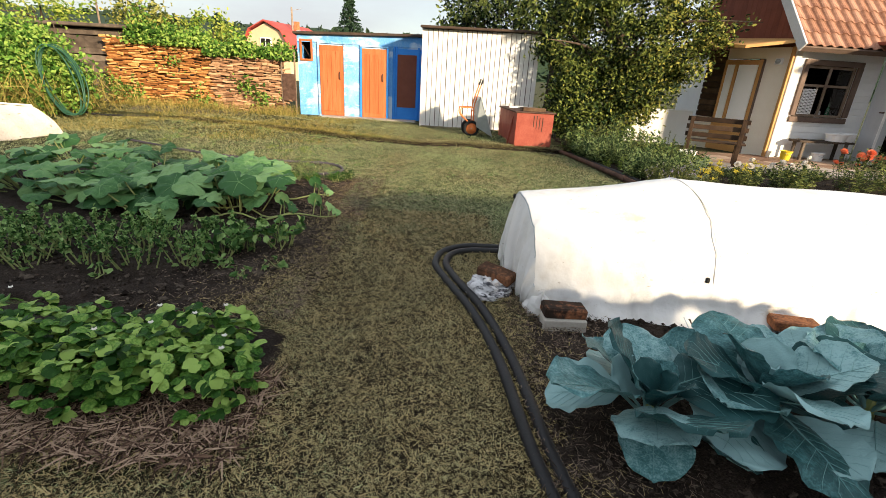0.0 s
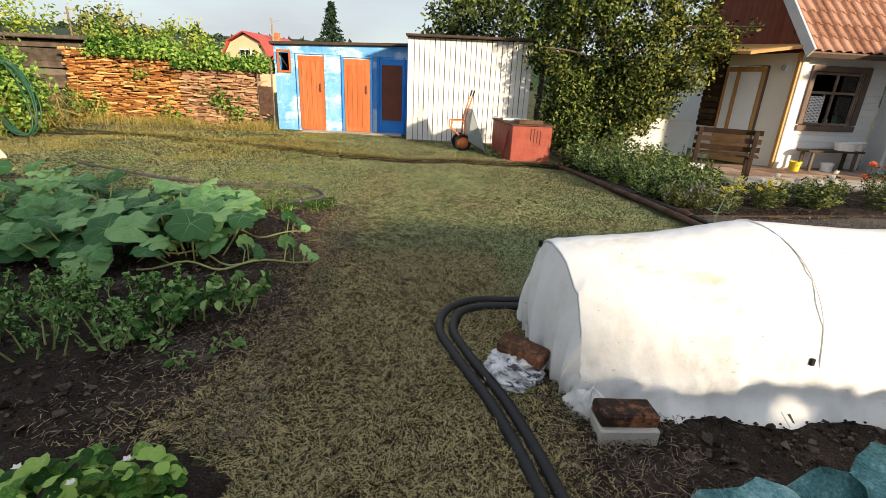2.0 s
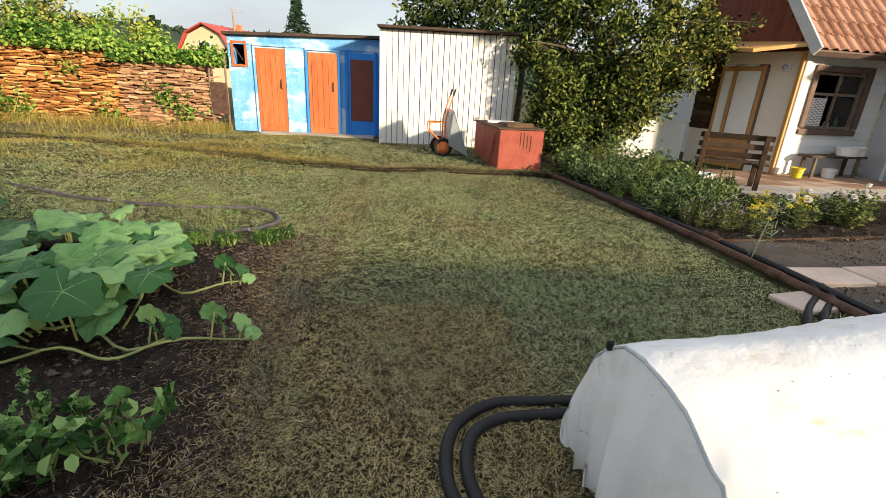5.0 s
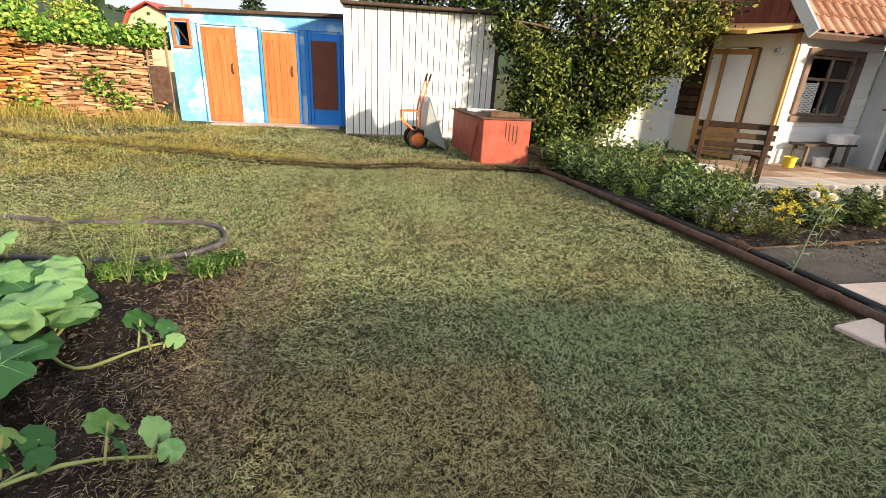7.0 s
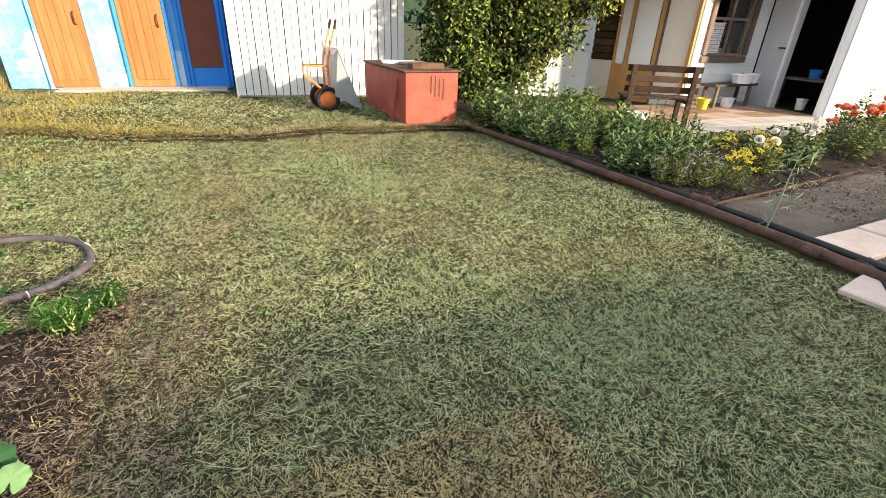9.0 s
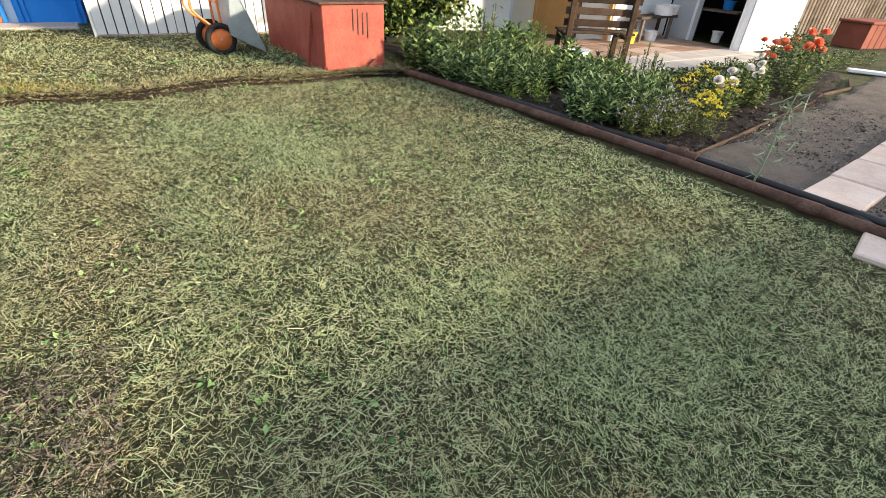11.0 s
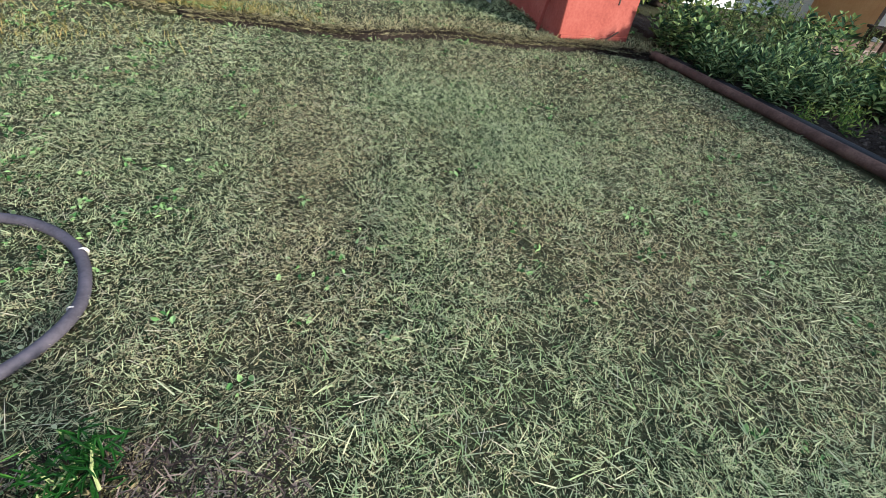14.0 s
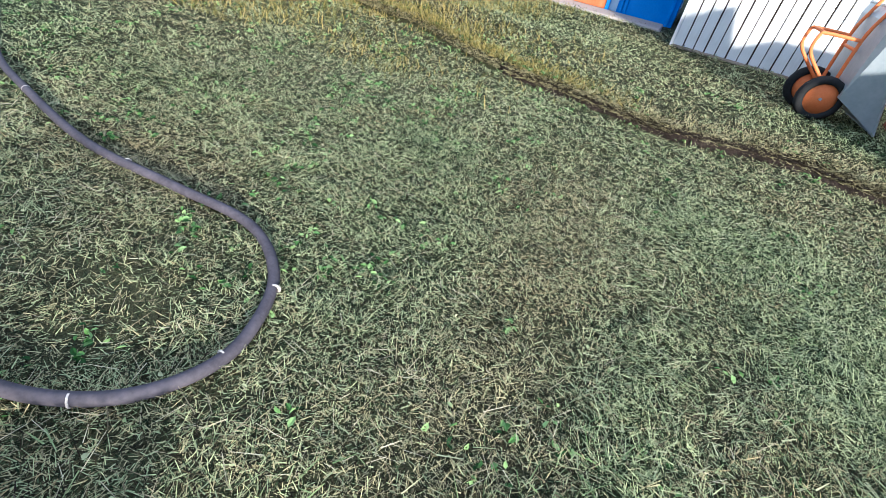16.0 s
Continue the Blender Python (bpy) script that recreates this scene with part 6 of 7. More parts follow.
def strawberry(x, y, seed):
    r = random.Random(seed)
    t = thing("strawberry_plant", "leafy green strawberry plant with small white flowers", "strawberry plant", pose(x, y, 0.02), group="strawberry row")
    for k in range(72):
        a = r.uniform(0, 360)
        d = 0.19 * math.sqrt(r.random())
        h = r.uniform(0.03, 0.23) - 0.35 * d
        base = pose(d * math.cos(radians(a)), d * math.sin(radians(a)), h + 0.03, 0, 0, a - 90)
        for q in (-75, 0, 75):
            s = r.uniform(0.036, 0.060)
            part("leaflet", STR[r.randrange(3)], None, t, m=base @ pose(0, 0, 0, r.uniform(-35, 30), r.uniform(-30, 30), q) @ Matrix.Diagonal((s, s, s, 1)))
    mb = MB()
    for k in range(13):
        a, d = r.uniform(0, 6.28), 0.10 * math.sqrt(r.random())
        mb.tube([(0.02 * math.cos(a), 0.02 * math.sin(a), 0), (d * math.cos(a), d * math.sin(a), 0.12)], 0.002, 4)
    part("stem", mb, M["stem"], t)
    for k in range(r.choice((0, 1, 2))):
        fx, fy = r.uniform(-0.12, 0.12), r.uniform(-0.12, 0.12)
        fl = MB()
        for q in range(5):
            fl.add([(0, 0, 0), (0.007, 0.008, 0.002), (0, 0.017, 0.003), (-0.007, 0.008, 0.002)], [(0, 1, 2, 3)], pose(fx, fy, 0.27, 25, 10, 72 * q))
        part("flower", fl, M["petal_white"], t, "small white flower")


k = 0
for row_y in (1.60, 1.84):
    for i in range(8):
        strawberry(-1.0 - 0.25 * i + 0.06 * math.sin(i * 3 + row_y * 9), row_y + 0.05 * math.sin(i * 2.1), 100 + k)
        k += 1


def leafy(name, label, category, x, y, h, rad, count, size, material, group, aspect=0.5, seed=1, stems=7, sharp=0.5, z=0.02, low=0.35):
    """A small plant: stems that fan out, with leaves along them."""
    r = random.Random(seed)
    t = thing(name, label, category, pose(x, y, z), group=group)
    mb = MB()
    tips = []
    for k in range(stems):
        a = 2 * math.pi * (k + r.random()) / stems
        d = rad * r.uniform(0.3, 1.0)
        top = Vector((d * math.cos(a), d * math.sin(a), h * r.uniform(0.65, 1.05)))
        foot = Vector((top.x * 0.45 + r.gauss(0, 0.02), top.y * 0.45 + r.gauss(0, 0.02), 0.0))
        mid = foot.lerp(top, 0.5) + Vector((r.gauss(0, 0.015), r.gauss(0, 0.015), 0))
        mb.tube([foot, mid, top], [0.006, 0.004, 0.002], 5)
        tips.append((mid, top, foot))
    part("stem", mb, M["stem"], t)
    pts = []
    for q in range(count):
        mid, top, foot = tips[r.randrange(stems)]
        u = r.random() ** sharp
        p = mid.lerp(top, u) if r.random() > low else foot.lerp(mid, r.uniform(0.3, 1))
        pts.append((p.x + r.gauss(0, size * 0.42), p.y + r.gauss(0, size * 0.42), max(0.01, p.z + r.gauss(0, size * 0.35))))
    flakes("foliage", pts, size, material, t, up=0.9, aspect=aspect)
    return t


for k, (x, y, h, rad) in enumerate(((-2.75, 2.75, 0.26, 0.16), (-2.4, 2.86, 0.26, 0.17), (-2.05, 2.82, 0.27, 0.17), (-1.75, 2.95, 0.24, 0.16), (-2.9, 3.1, 0.28, 0.18), (-2.2, 3.15, 0.26, 0.17), (-2.6, 3.25, 0.24, 0.16),
                                    (-1.49, 3.24, 0.2, 0.13), (-1.27, 3.34, 0.22, 0.13), (-1.57, 3.08, 0.16, 0.13), (-1.95, 3.3, 0.2, 0.15), (-2.3, 3.4, 0.22, 0.16), (-3.0, 2.8, 0.25, 0.17), (-2.75, 3.0, 0.25, 0.17), (-1.7, 3.4, 0.2, 0.14), (-3.2, 3.2, 0.25, 0.18))):
    leafy("celery_plant", "young green celery plant with divided leaves on dark soil", "celery", x, y, h * 1.0, rad * 1.35, 90 if x > -1.6 else 330, 0.062 if x > -1.6 else 0.030, M["celery"], "celery row", 0.75, 60 + k, 11, 0.4, low=0.08)
for k, (x, y) in enumerate(((-1.49, 2.9), (-1.17, 2.92), (-1.75, 2.92), (-2.2, 2.66), (-1.3, 2.75))):
    leafy("seedling", "small green seedling on bare dark soil", "seedling", x, y, 0.09, 0.05, 12, 0.05, M["celery"], "seedlings", 0.7, 90 + k, 3)
for k, (x, y) in enumerate(((-1.27, 5.84), (-1.45, 5.76), (-1.7, 5.66), (-1.95, 5.7), (-1.36, 5.7))):
    leafy("grass_tuft", "tuft of fine green grass at the bed's edge", "grass tuft", x, y, 0.11, 0.09, 150, 0.06, M["straw_leaf"], "grass tufts", 0.12, 120 + k, 9)


M["dill_stem"] = mat("thin_dill_stem", [(0.09, 0.12, 0.05), (0.16, 0.19, 0.09)], 6, 0.7, 0)


def dill(x, y, h, seed, flower=True):
    r = random.Random(seed)
    t = thing("dill_plant", "thin feathery dill stalk with pale yellow umbels", "dill", pose(x, y, 0.02), group="dill")
    mb = MB()
    um = []
    pts = []
    for k in range(4):
        a = r.uniform(0, 6.28)
        top = Vector((0.11 * math.cos(a), 0.11 * math.sin(a), h * r.uniform(0.75, 1.05)))
        mb.tube([(0, 0, 0), top * 0.5, top], [0.004, 0.003, 0.002], 5)
        for q in range(12):
            b = 6.28 * q / 12
            e = top + Vector((0.045 * math.cos(b), 0.045 * math.sin(b), 0.03))
            mb.tube([top, e], 0.0009, 3)
            um += [e + Vector((r.gauss(0, 0.008), r.gauss(0, 0.008), r.gauss(0, 0.004))) for _ in range(5)]
        pts += [(top.x * u + r.gauss(0, 0.04), top.y * u + r.gauss(0, 0.04), top.z * u) for u in [r.uniform(0.15, 0.8) for _ in range(35)]]
    part("stalk", mb, M["dill_stem"], t)
    flakes("feathery_leaf", pts, 0.06, M["leaf_bush"], t, aspect=0.05)
    if flower:
        flakes("umbel", [tuple(p) for p in um], 0.008, M["leaf_vine"], t, aspect=0.9)


for k, (x, y, h) in enumerate(((-1.83, 5.6, 0.42), (-1.9, 5.75, 0.46), (-2.15, 5.8, 0.40), (-2.7, 5.9, 0.45), (-3.6, 6.0, 0.42), (-1.72, 5.78, 0.35))):
    dill(x, y, h, 200 + k, k % 2 == 0)


# ---- flower bed ----
M["leaf_sage"] = mat("blue_green_lance_leaf", [(0.012, 0.034, 0.012), (0.072, 0.132, 0.048), (0.30, 0.38, 0.15)], 3, 0.5, 0, 9, island=0.9, trans=0.15)
M["leaf_fine"] = mat("olive_fine_leaf", [(0.05, 0.07, 0.018), (0.13, 0.15, 0.045), (0.30, 0.30, 0.10)], 3, 0.6, 0, 9, island=0.6, trans=0.2)
M["petal_violet"] = mat("pale_violet_petal", [(0.28, 0.24, 0.42), (0.45, 0.40, 0.58)], 20, 0.7, 0, trans=0.2)


def leaf_at(mb, p, d, length, width, r):
    """One folded pointed leaf from p along d."""
    d = d.normalized()
    s = d.cross(Vector((r.gauss(0, 0.25), r.gauss(0, 0.25), 1))).normalized() * width * length * 0.5
    n = s.cross(d).normalized()
    m = p + d * length * 0.5
    tip = p + d * length - n * length * r.uniform(0.0, 0.22) - Vector((0, 0, length * r.uniform(0.0, 0.2)))
    mb.add([tuple(v) for v in (p, m - s, m + s, m - n * length * 0.07, tip)], [(0, 3, 1), (0, 2, 3), (1, 3, 4), (3, 2, 4)])


def shoot_plant(name, label, category, x, y, h, rad, shoots, nodes, size, width, material, group, seed, rise=0.5, whorl=2, bare=0.12, spike=0.0):
    """A domed plant of many leafy shoots, each a thin stem with leaves set round it at every node."""
    r = random.Random(seed)
    t = thing(name, label, category, pose(x, y, 0.02), group=group)
    st, lf = MB(), MB()
    tops = []
    for k in range(shoots):
        a = 2.4 * k + r.uniform(-0.4, 0.4)
        u = math.sqrt((k + 0.5) / shoots)
        top = Vector((rad * u * math.cos(a), rad * u * math.sin(a), h * (0.42 + 0.58 * math.sqrt(max(0.0, 1 - u * u))) * r.uniform(0.72, 1.12)))
        foot = Vector((top.x * 0.5, top.y * 0.5, 0.0))
        mid = foot.lerp(top, 0.55) + Vector((top.x * 0.10, top.y * 0.10, 0.0))
        line = spline([foot, mid, top], 4)
        st.tube(line, 0.0028, 4)
        for q in range(nodes):
            v = bare + (1 - bare) * (q + r.uniform(0.2, 0.8)) / nodes
            w = v * (len(line) - 1)
            i = min(int(w), len(line) - 2)
            p = Vector(line[i]).lerp(Vector(line[i + 1]), w - i)
            b = q * 1.6 + k + r.uniform(-0.5, 0.5)
            for g in range(whorl):
                c = b + 2 * math.pi * g / whorl
                d = Vector((math.cos(c), math.sin(c), rise + 0.9 * v * v + r.gauss(0, 0.2)))
                leaf_at(lf, p, d, size * r.uniform(0.7, 1.2) * (1.05 - (0.35 + spike) * v), width, r)
        tops.append(top)
    part("stem", st, M["shoot"], t)
    part("foliage", lf, material, t)
    return t, tops


M["shoot"] = mat("dull_green_shoot", [(0.05, 0.07, 0.025), (0.10, 0.12, 0.05)], 6, 0.7, 0.1)
for k, (x, y, h, rad) in enumerate(((2.72, 8.32, 0.40, 0.27), (2.58, 8.80, 0.38, 0.27), (2.98, 8.62, 0.44, 0.30), (3.08, 8.18, 0.36, 0.24), (2.93, 7.12, 0.33, 0.25), (3.20, 7.42, 0.38, 0.27), (3.52, 6.98, 0.42, 0.25), (3.22, 6.98, 0.36, 0.24))):
    shoot_plant("sage_bush", "bushy perennial with blue-green lance-shaped leaves by the pipe", "shrub", x, y, h * 1.15, rad, 36, 9, 0.108, 0.25, M["leaf_sage"], "lance-leaved perennials", 300 + k, 0.35)
for k, (x, y, h, rad) in enumerate(((3.45, 7.34, 0.58, 0.17), (3.62, 7.14, 0.54, 0.15), (3.15, 9.0, 0.62, 0.22), (3.35, 8.3, 0.52, 0.18), (2.85, 9.15, 0.55, 0.2))):
    shoot_plant("spike_plant", "yellow-green plant of tall narrow leafy spikes", "plant", x, y, h * 1.2, rad, 15, 22, 0.055, 0.34, M["leaf_fine"], "leafy spikes", 320 + k, 0.5, 3, 0.1, 0.2)
for k, (x, y, h, rad) in enumerate(((3.6, 8.15, 0.40, 0.28), (3.4, 8.85, 0.52, 0.32), (3.95, 8.45, 0.34, 0.26), (3.75, 7.75, 0.34, 0.26), (3.3, 9.5, 0.55, 0.34), (2.5, 9.3, 0.42, 0.28), (3.9, 9.2, 0.45, 0.3), (2.75, 9.7, 0.5, 0.32), (4.25, 8.05, 0.26, 0.24))):
    shoot_plant("perennial_shrub", "bushy green perennial with broad leaves in the flower bed", "shrub", x, y, h * 1.22, rad * 1.08, 24, 8, 0.12, 0.5, M["leaf_bush"], "flower bed shrubs", 330 + k, 0.3)
for k, (x, y, h, rad) in enumerate(((3.08, 6.68, 0.30, 0.22), (3.33, 6.58, 0.30, 0.22), (3.5, 6.72, 0.32, 0.2))):
    t, tops = shoot_plant("catmint_plant", "olive fine-leaved plant with pale violet flowers", "flower", x, y, h, rad, 34, 10, 0.045, 0.42, M["leaf_fine"], "violet flowers", 345 + k, 0.4)
    pts = [tuple(q + Vector((rng.normal(0, 0.014), rng.normal(0, 0.014), rng.normal(0, 0.02)))) for q in tops[::3] for _ in range(6)]
    flakes("flower", pts, 0.018, M["petal_violet"], t, up=1.0, aspect=0.8)
for k, (x, y, h) in enumerate(((2.9, 7.72, 0.22), (2.98, 7.88, 0.26), (2.72, 7.95, 0.14))):
    shoot_plant("weed_tuft", "thin pale-green weed standing on bare soil", "weed", x, y, h, 0.09, 7, 7, 0.06, 0.28, M["leaf_vine"], "weeds in the bed", 350 + k, 0.6)
for k, (x, y, h) in enumerate(((3.55, 6.36, 0.30), (3.78, 6.58, 0.34), (4.0, 6.92, 0.34), (4.2, 6.62, 0.38), (4.75, 7.15, 0.34))):
    t, tops = shoot_plant("yellow_flower_plant", "green plant with clusters of small yellow flowers", "flower", x, y, h, 0.15, 12, 9, 0.06, 0.22, M["leaf_fine"], "yellow flowers", 355 + k, 0.6)
    pts = [tuple(q + Vector((rng.normal(0, 0.020), rng.normal(0, 0.020), 0.01 + rng.normal(0, 0.010)))) for q in tops[:7] for _ in range(16)]
    flakes("flower", pts, 0.022, M["petal_yellow"], t, up=1.5, aspect=0.9)


def rose_head(material, rr):
    mb = MB()
    for ring_n, (n, tilt, s) in enumerate(((6, 28, 1.0), (6, 52, 0.95), (5, 70, 0.85), (4, 84, 0.7))):
        for k in range(n):
            m = pose(0, 0, 0.1 * rr * ring_n, 0, 0, 360 * k / n + 25 * ring_n) @ pose(0, 0, 0, tilt, 0, 0) @ Matrix.Diagonal((rr * s, rr * s, rr * s, 1))
            mb.add([(-0.15, 0, 0), (0.15, 0, 0), (0.5, 0.55, 0.08), (0.3, 0.95, 0.12), (-0.3, 0.95, 0.12), (-0.5, 0.55, 0.08)], [(0, 1, 2, 3, 4, 5)], m)
    return mb.mesh("flower", material)


ROSE_W, ROSE_R = rose_head(M["petal_white"], 0.056), rose_head(M["petal_red"], 0.066)


def rose_bush(x, y, h, rad, head, count, label, seed):
    r = random.Random(seed)
    t, tops = shoot_plant("rose_bush", label, "rose bush", x, y, h, rad, 30, 10, 0.075, 0.62, M["leaf_rose"], "rose bushes", seed, 0.15, 2, 0.16)
    for k in range(count):
        p = tuple(tops[(k * 5 + 2) % len(tops)] + Vector((0, 0, 0.035)))
        f = part("flower", head, None, t, "rose bloom" if k == 0 else "", m=pose(*p, r.uniform(10, 50), r.uniform(-25, 25), r.uniform(0, 360)) @ Matrix.Scale(r.uniform(0.7, 1.2), 4))
        part("stalk", MB().tube([(p[0] * 0.4, p[1] * 0.4, h * 0.4), p], 0.003, 5), M["shoot"], t)


M["leaf_rose"] = mat("dark_rose_leaf", [(0.012, 0.03, 0.010), (0.06, 0.105, 0.03), (0.25, 0.28, 0.09)], 2, 0.45, 0, 9, island=0.7, trans=0.2)
for k, (x, y, h, rad, n) in enumerate(((4.35, 6.78, 0.36, 0.24, 4), (5.0, 6.85, 0.4, 0.26, 4), (5.35, 7.0, 0.42, 0.26, 3))):
    rose_bush(x, y, h, rad, ROSE_W, n, "low rose bush with large white blooms", 400 + k)
for k, (x, y, h, rad, n) in enumerate(((6.1, 6.92, 0.62, 0.36, 9), (6.6, 7.05, 0.66, 0.4, 10), (7.15, 7.4, 0.66, 0.4, 7))):
    rose_bush(x, y, h, rad, ROSE_R, n, "tall rose bush with coral-red blooms", 420 + k)


for k, (x, y) in enumerate(((4.55, 7.75), (4.8, 7.85), (5.05, 7.92), (5.3, 7.98), (5.55, 7.95), (5.8, 7.9), (6.05, 7.85), (6.3, 7.95), (6.55, 8.1), (7.1, 8.1), (7.7, 8.0), (9.0, 7.5), (9.5, 7.6), (9.9, 7.45))):
    shoot_plant("bedding_plant", "low dark-green bedding plant beside the terrace", "plant", x, y, 0.15 + 0.12 * (x > 8.5), 0.15 + 0.08 * (x > 8.5), 16, 6, 0.06, 0.55, M["leaf_rose"], "terrace edge plants", 500 + k, 0.2)


def thistle():
    t = thing("wild_stalk", "slender grey-green weed stalk beside the pipe", "weed", pose(2.95, 5.6, 0.03))
    line = spline([(0, 0, 0), (0.03, 0.0, 0.2), (0.10, 0.03, 0.42), (0.14, 0.03, 0.6)], 5)
    part("stalk", MB().tube(line, [0.007] * 8 + [0.004] * 8, 6), M["sage"], t)
    pts = [tuple(Vector(line[rng.integers(2, 15)]) + Vector((rng.normal(0, 0.06), rng.normal(0, 0.06), rng.normal(0, 0.03)))) for _ in range(70)]
    flakes("leaf", pts, 0.085, M["sage"], t, aspect=0.13)


M["sage"] = mat("grey_green_leaf", [(0.14, 0.20, 0.12), (0.24, 0.30, 0.20)], 3, 0.7, 0, 9, trans=0.2)
thistle()


# ---- trees and vines ----
def trunk_parts(t, base, h, r0, limbs, seed, material):
    r = random.Random(seed)
    b = Vector(base)
    top = b + Vector((r.uniform(-0.1, 0.1), r.uniform(-0.1, 0.1), h))
    part("trunk", MB().tube(spline([b, b.lerp(top, 0.4) + Vector((0.05, 0.03, 0)), top], 4), [r0, r0 * 0.95, r0 * 0.9, r0 * 0.85, r0 * 0.78, r0 * 0.7, r0 * 0.6, r0 * 0.5, r0 * 0.4], 10), material, t, smooth=True)
    for q in limbs:
        s = b.lerp(top, r.uniform(0.45, 0.95))
        e = Vector(q)
        part("limb", MB().tube(spline([s, s.lerp(e, 0.5) + Vector((0, 0, 0.15)), e], 4), [r0 * 0.4, r0 * 0.36, r0 * 0.32, r0 * 0.28, r0 * 0.22, r0 * 0.18, r0 * 0.13, r0 * 0.09, r0 * 0.05], 7), material, t, smooth=True)


def apple_tree():
    t = thing("apple_tree", "dense old apple tree, dark leaves with sunlit yellow-green painted on the east side", "tree")
    c = (3.95, 12.0)
    limbs = [(c[0] + 1.9 * math.cos(a), c[1] + 1.3 * math.sin(a), z) for a, z in ((0.2, 2.6), (0.9, 3.2), (1.9, 3.5), (2.8, 2.9), (3.5, 2.3), (4.2, 2.4), (5.0, 2.8), (5.8, 2.0))] + [(6.4, 10.8, 2.75), (2.0, 10.9, 2.2)]
    trunk_parts(t, (c[0], c[1], 0.0), 2.6, 0.14, limbs, 3, M["bark"])
    a = clumps((c[0], c[1], 2.7), (2.2, 1.4, 2.2), 115, 330, 0.16, 0.45)
    b = clumps((c[0] - 0.2, c[1] - 0.1, 1.2), (1.75, 1.1, 0.95), 66, 240, 0.16, 0.35)
    low = np.concatenate([clumps((3.0, 11.4, 0.6), (0.75, 0.5, 0.55), 26, 110, 0.14, 0.2), clumps((2.75, 11.3, 1.0), (0.5, 0.4, 0.8), 30, 120, 0.14, 0.2)])
    tw = np.concatenate([np.array([[4.9 + 1.5 * u, 10.9, 2.3 + 0.5 * u]]) + rng.normal(size=(1, 3)) * 0.09 for u in rng.uniform(0, 1, 150)])
    side = clumps((5.5, 11.2, 1.95), (0.6, 0.45, 1.1), 24, 130, 0.13, 0.3)
    pts = np.concatenate([a, b, low, tw, side])
    pts = pts[(pts[:, 2] > 0.1) & ~((pts[:, 0] < 2.2) & (pts[:, 1] > 11.95))]
    pts = pts[~((pts[:, 0] > 6.15) & (pts[:, 1] > 11.4))]
    pts = pts[pts[:, 0] < 4.95 + 0.72 * np.clip(pts[:, 2] - 0.9, 0, 2.4) + rng.normal(0, 0.12, len(pts))]
    # the yellow share grows eastward to paint sunlight on that side of the crown
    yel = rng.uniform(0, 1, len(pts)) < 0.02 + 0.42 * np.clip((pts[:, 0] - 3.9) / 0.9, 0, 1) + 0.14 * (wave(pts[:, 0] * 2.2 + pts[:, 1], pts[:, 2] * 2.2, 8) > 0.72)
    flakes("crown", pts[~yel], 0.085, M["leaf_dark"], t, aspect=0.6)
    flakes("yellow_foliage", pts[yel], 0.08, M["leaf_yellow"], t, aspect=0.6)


apple_tree()


def broad_tree(x, y, h, rad, count, per, size, material, label, seed, low=0.35):
    t = thing("tree", label, "tree")
    limbs = [(x + rad * 0.7 * math.cos(a), y + rad * 0.7 * math.sin(a), h * (0.6 + 0.1 * (k % 3))) for k, a in enumerate((0.3, 1.3, 2.4, 3.4, 4.4, 5.5))]
    trunk_parts(t, (x, y, 0), h * 0.7, 0.12, limbs, seed, M["bark"])
    pts = clumps((x, y, h * (0.5 + low / 2)), (rad, rad, h * (0.5 - low / 2)), count, per, rad * 0.13, 0.35)
    flakes("crown", pts, size, material, t, aspect=0.65)


broad_tree(0.9, 17.2, 4.6, 1.7, 60, 70, 0.13, M["leaf_dark"], "leafy tree behind the white shed", 5, 0.45)
broad_tree(3.4, 17.5, 6.0, 2.2, 70, 70, 0.15, M["leaf_dark"], "tall leafy tree behind the sheds", 6, 0.4)
for k, (x, y, h, rad) in enumerate(((-14.5, 17.5, 3.6, 1.6), (-11.5, 18.5, 3.5, 1.3), (-8.5, 17.2, 3.0, 1.0), (-9.8, 16.6, 2.9, 0.8))):
    broad_tree(x, y, h, rad, 34, 36, 0.12, M["leaf_yellow"] if k % 2 else M["leaf_vine"], "small yellowing fruit tree behind the woodpile", 20 + k, 0.5)
# unseen trees added behind the walker, sized to shade the lawn
for k, (x, y, h, rad) in enumerate(((4.0, -9.5, 5.4, 1.9), (6.6, -8.8, 5.5, 1.9), (8.6, -8.6, 4.25, 1.7), (12.0, -9.0, 3.2, 1.4), (14.6, -8.4, 4.3, 2.0), (17.2, -8.2, 4.3, 2.0))):
    broad_tree(x, y, h, rad, 85, 60, 0.26, M["leaf_dark"], "unseen tree added behind the walker to shade the lawn", 30 + k, 0.25)


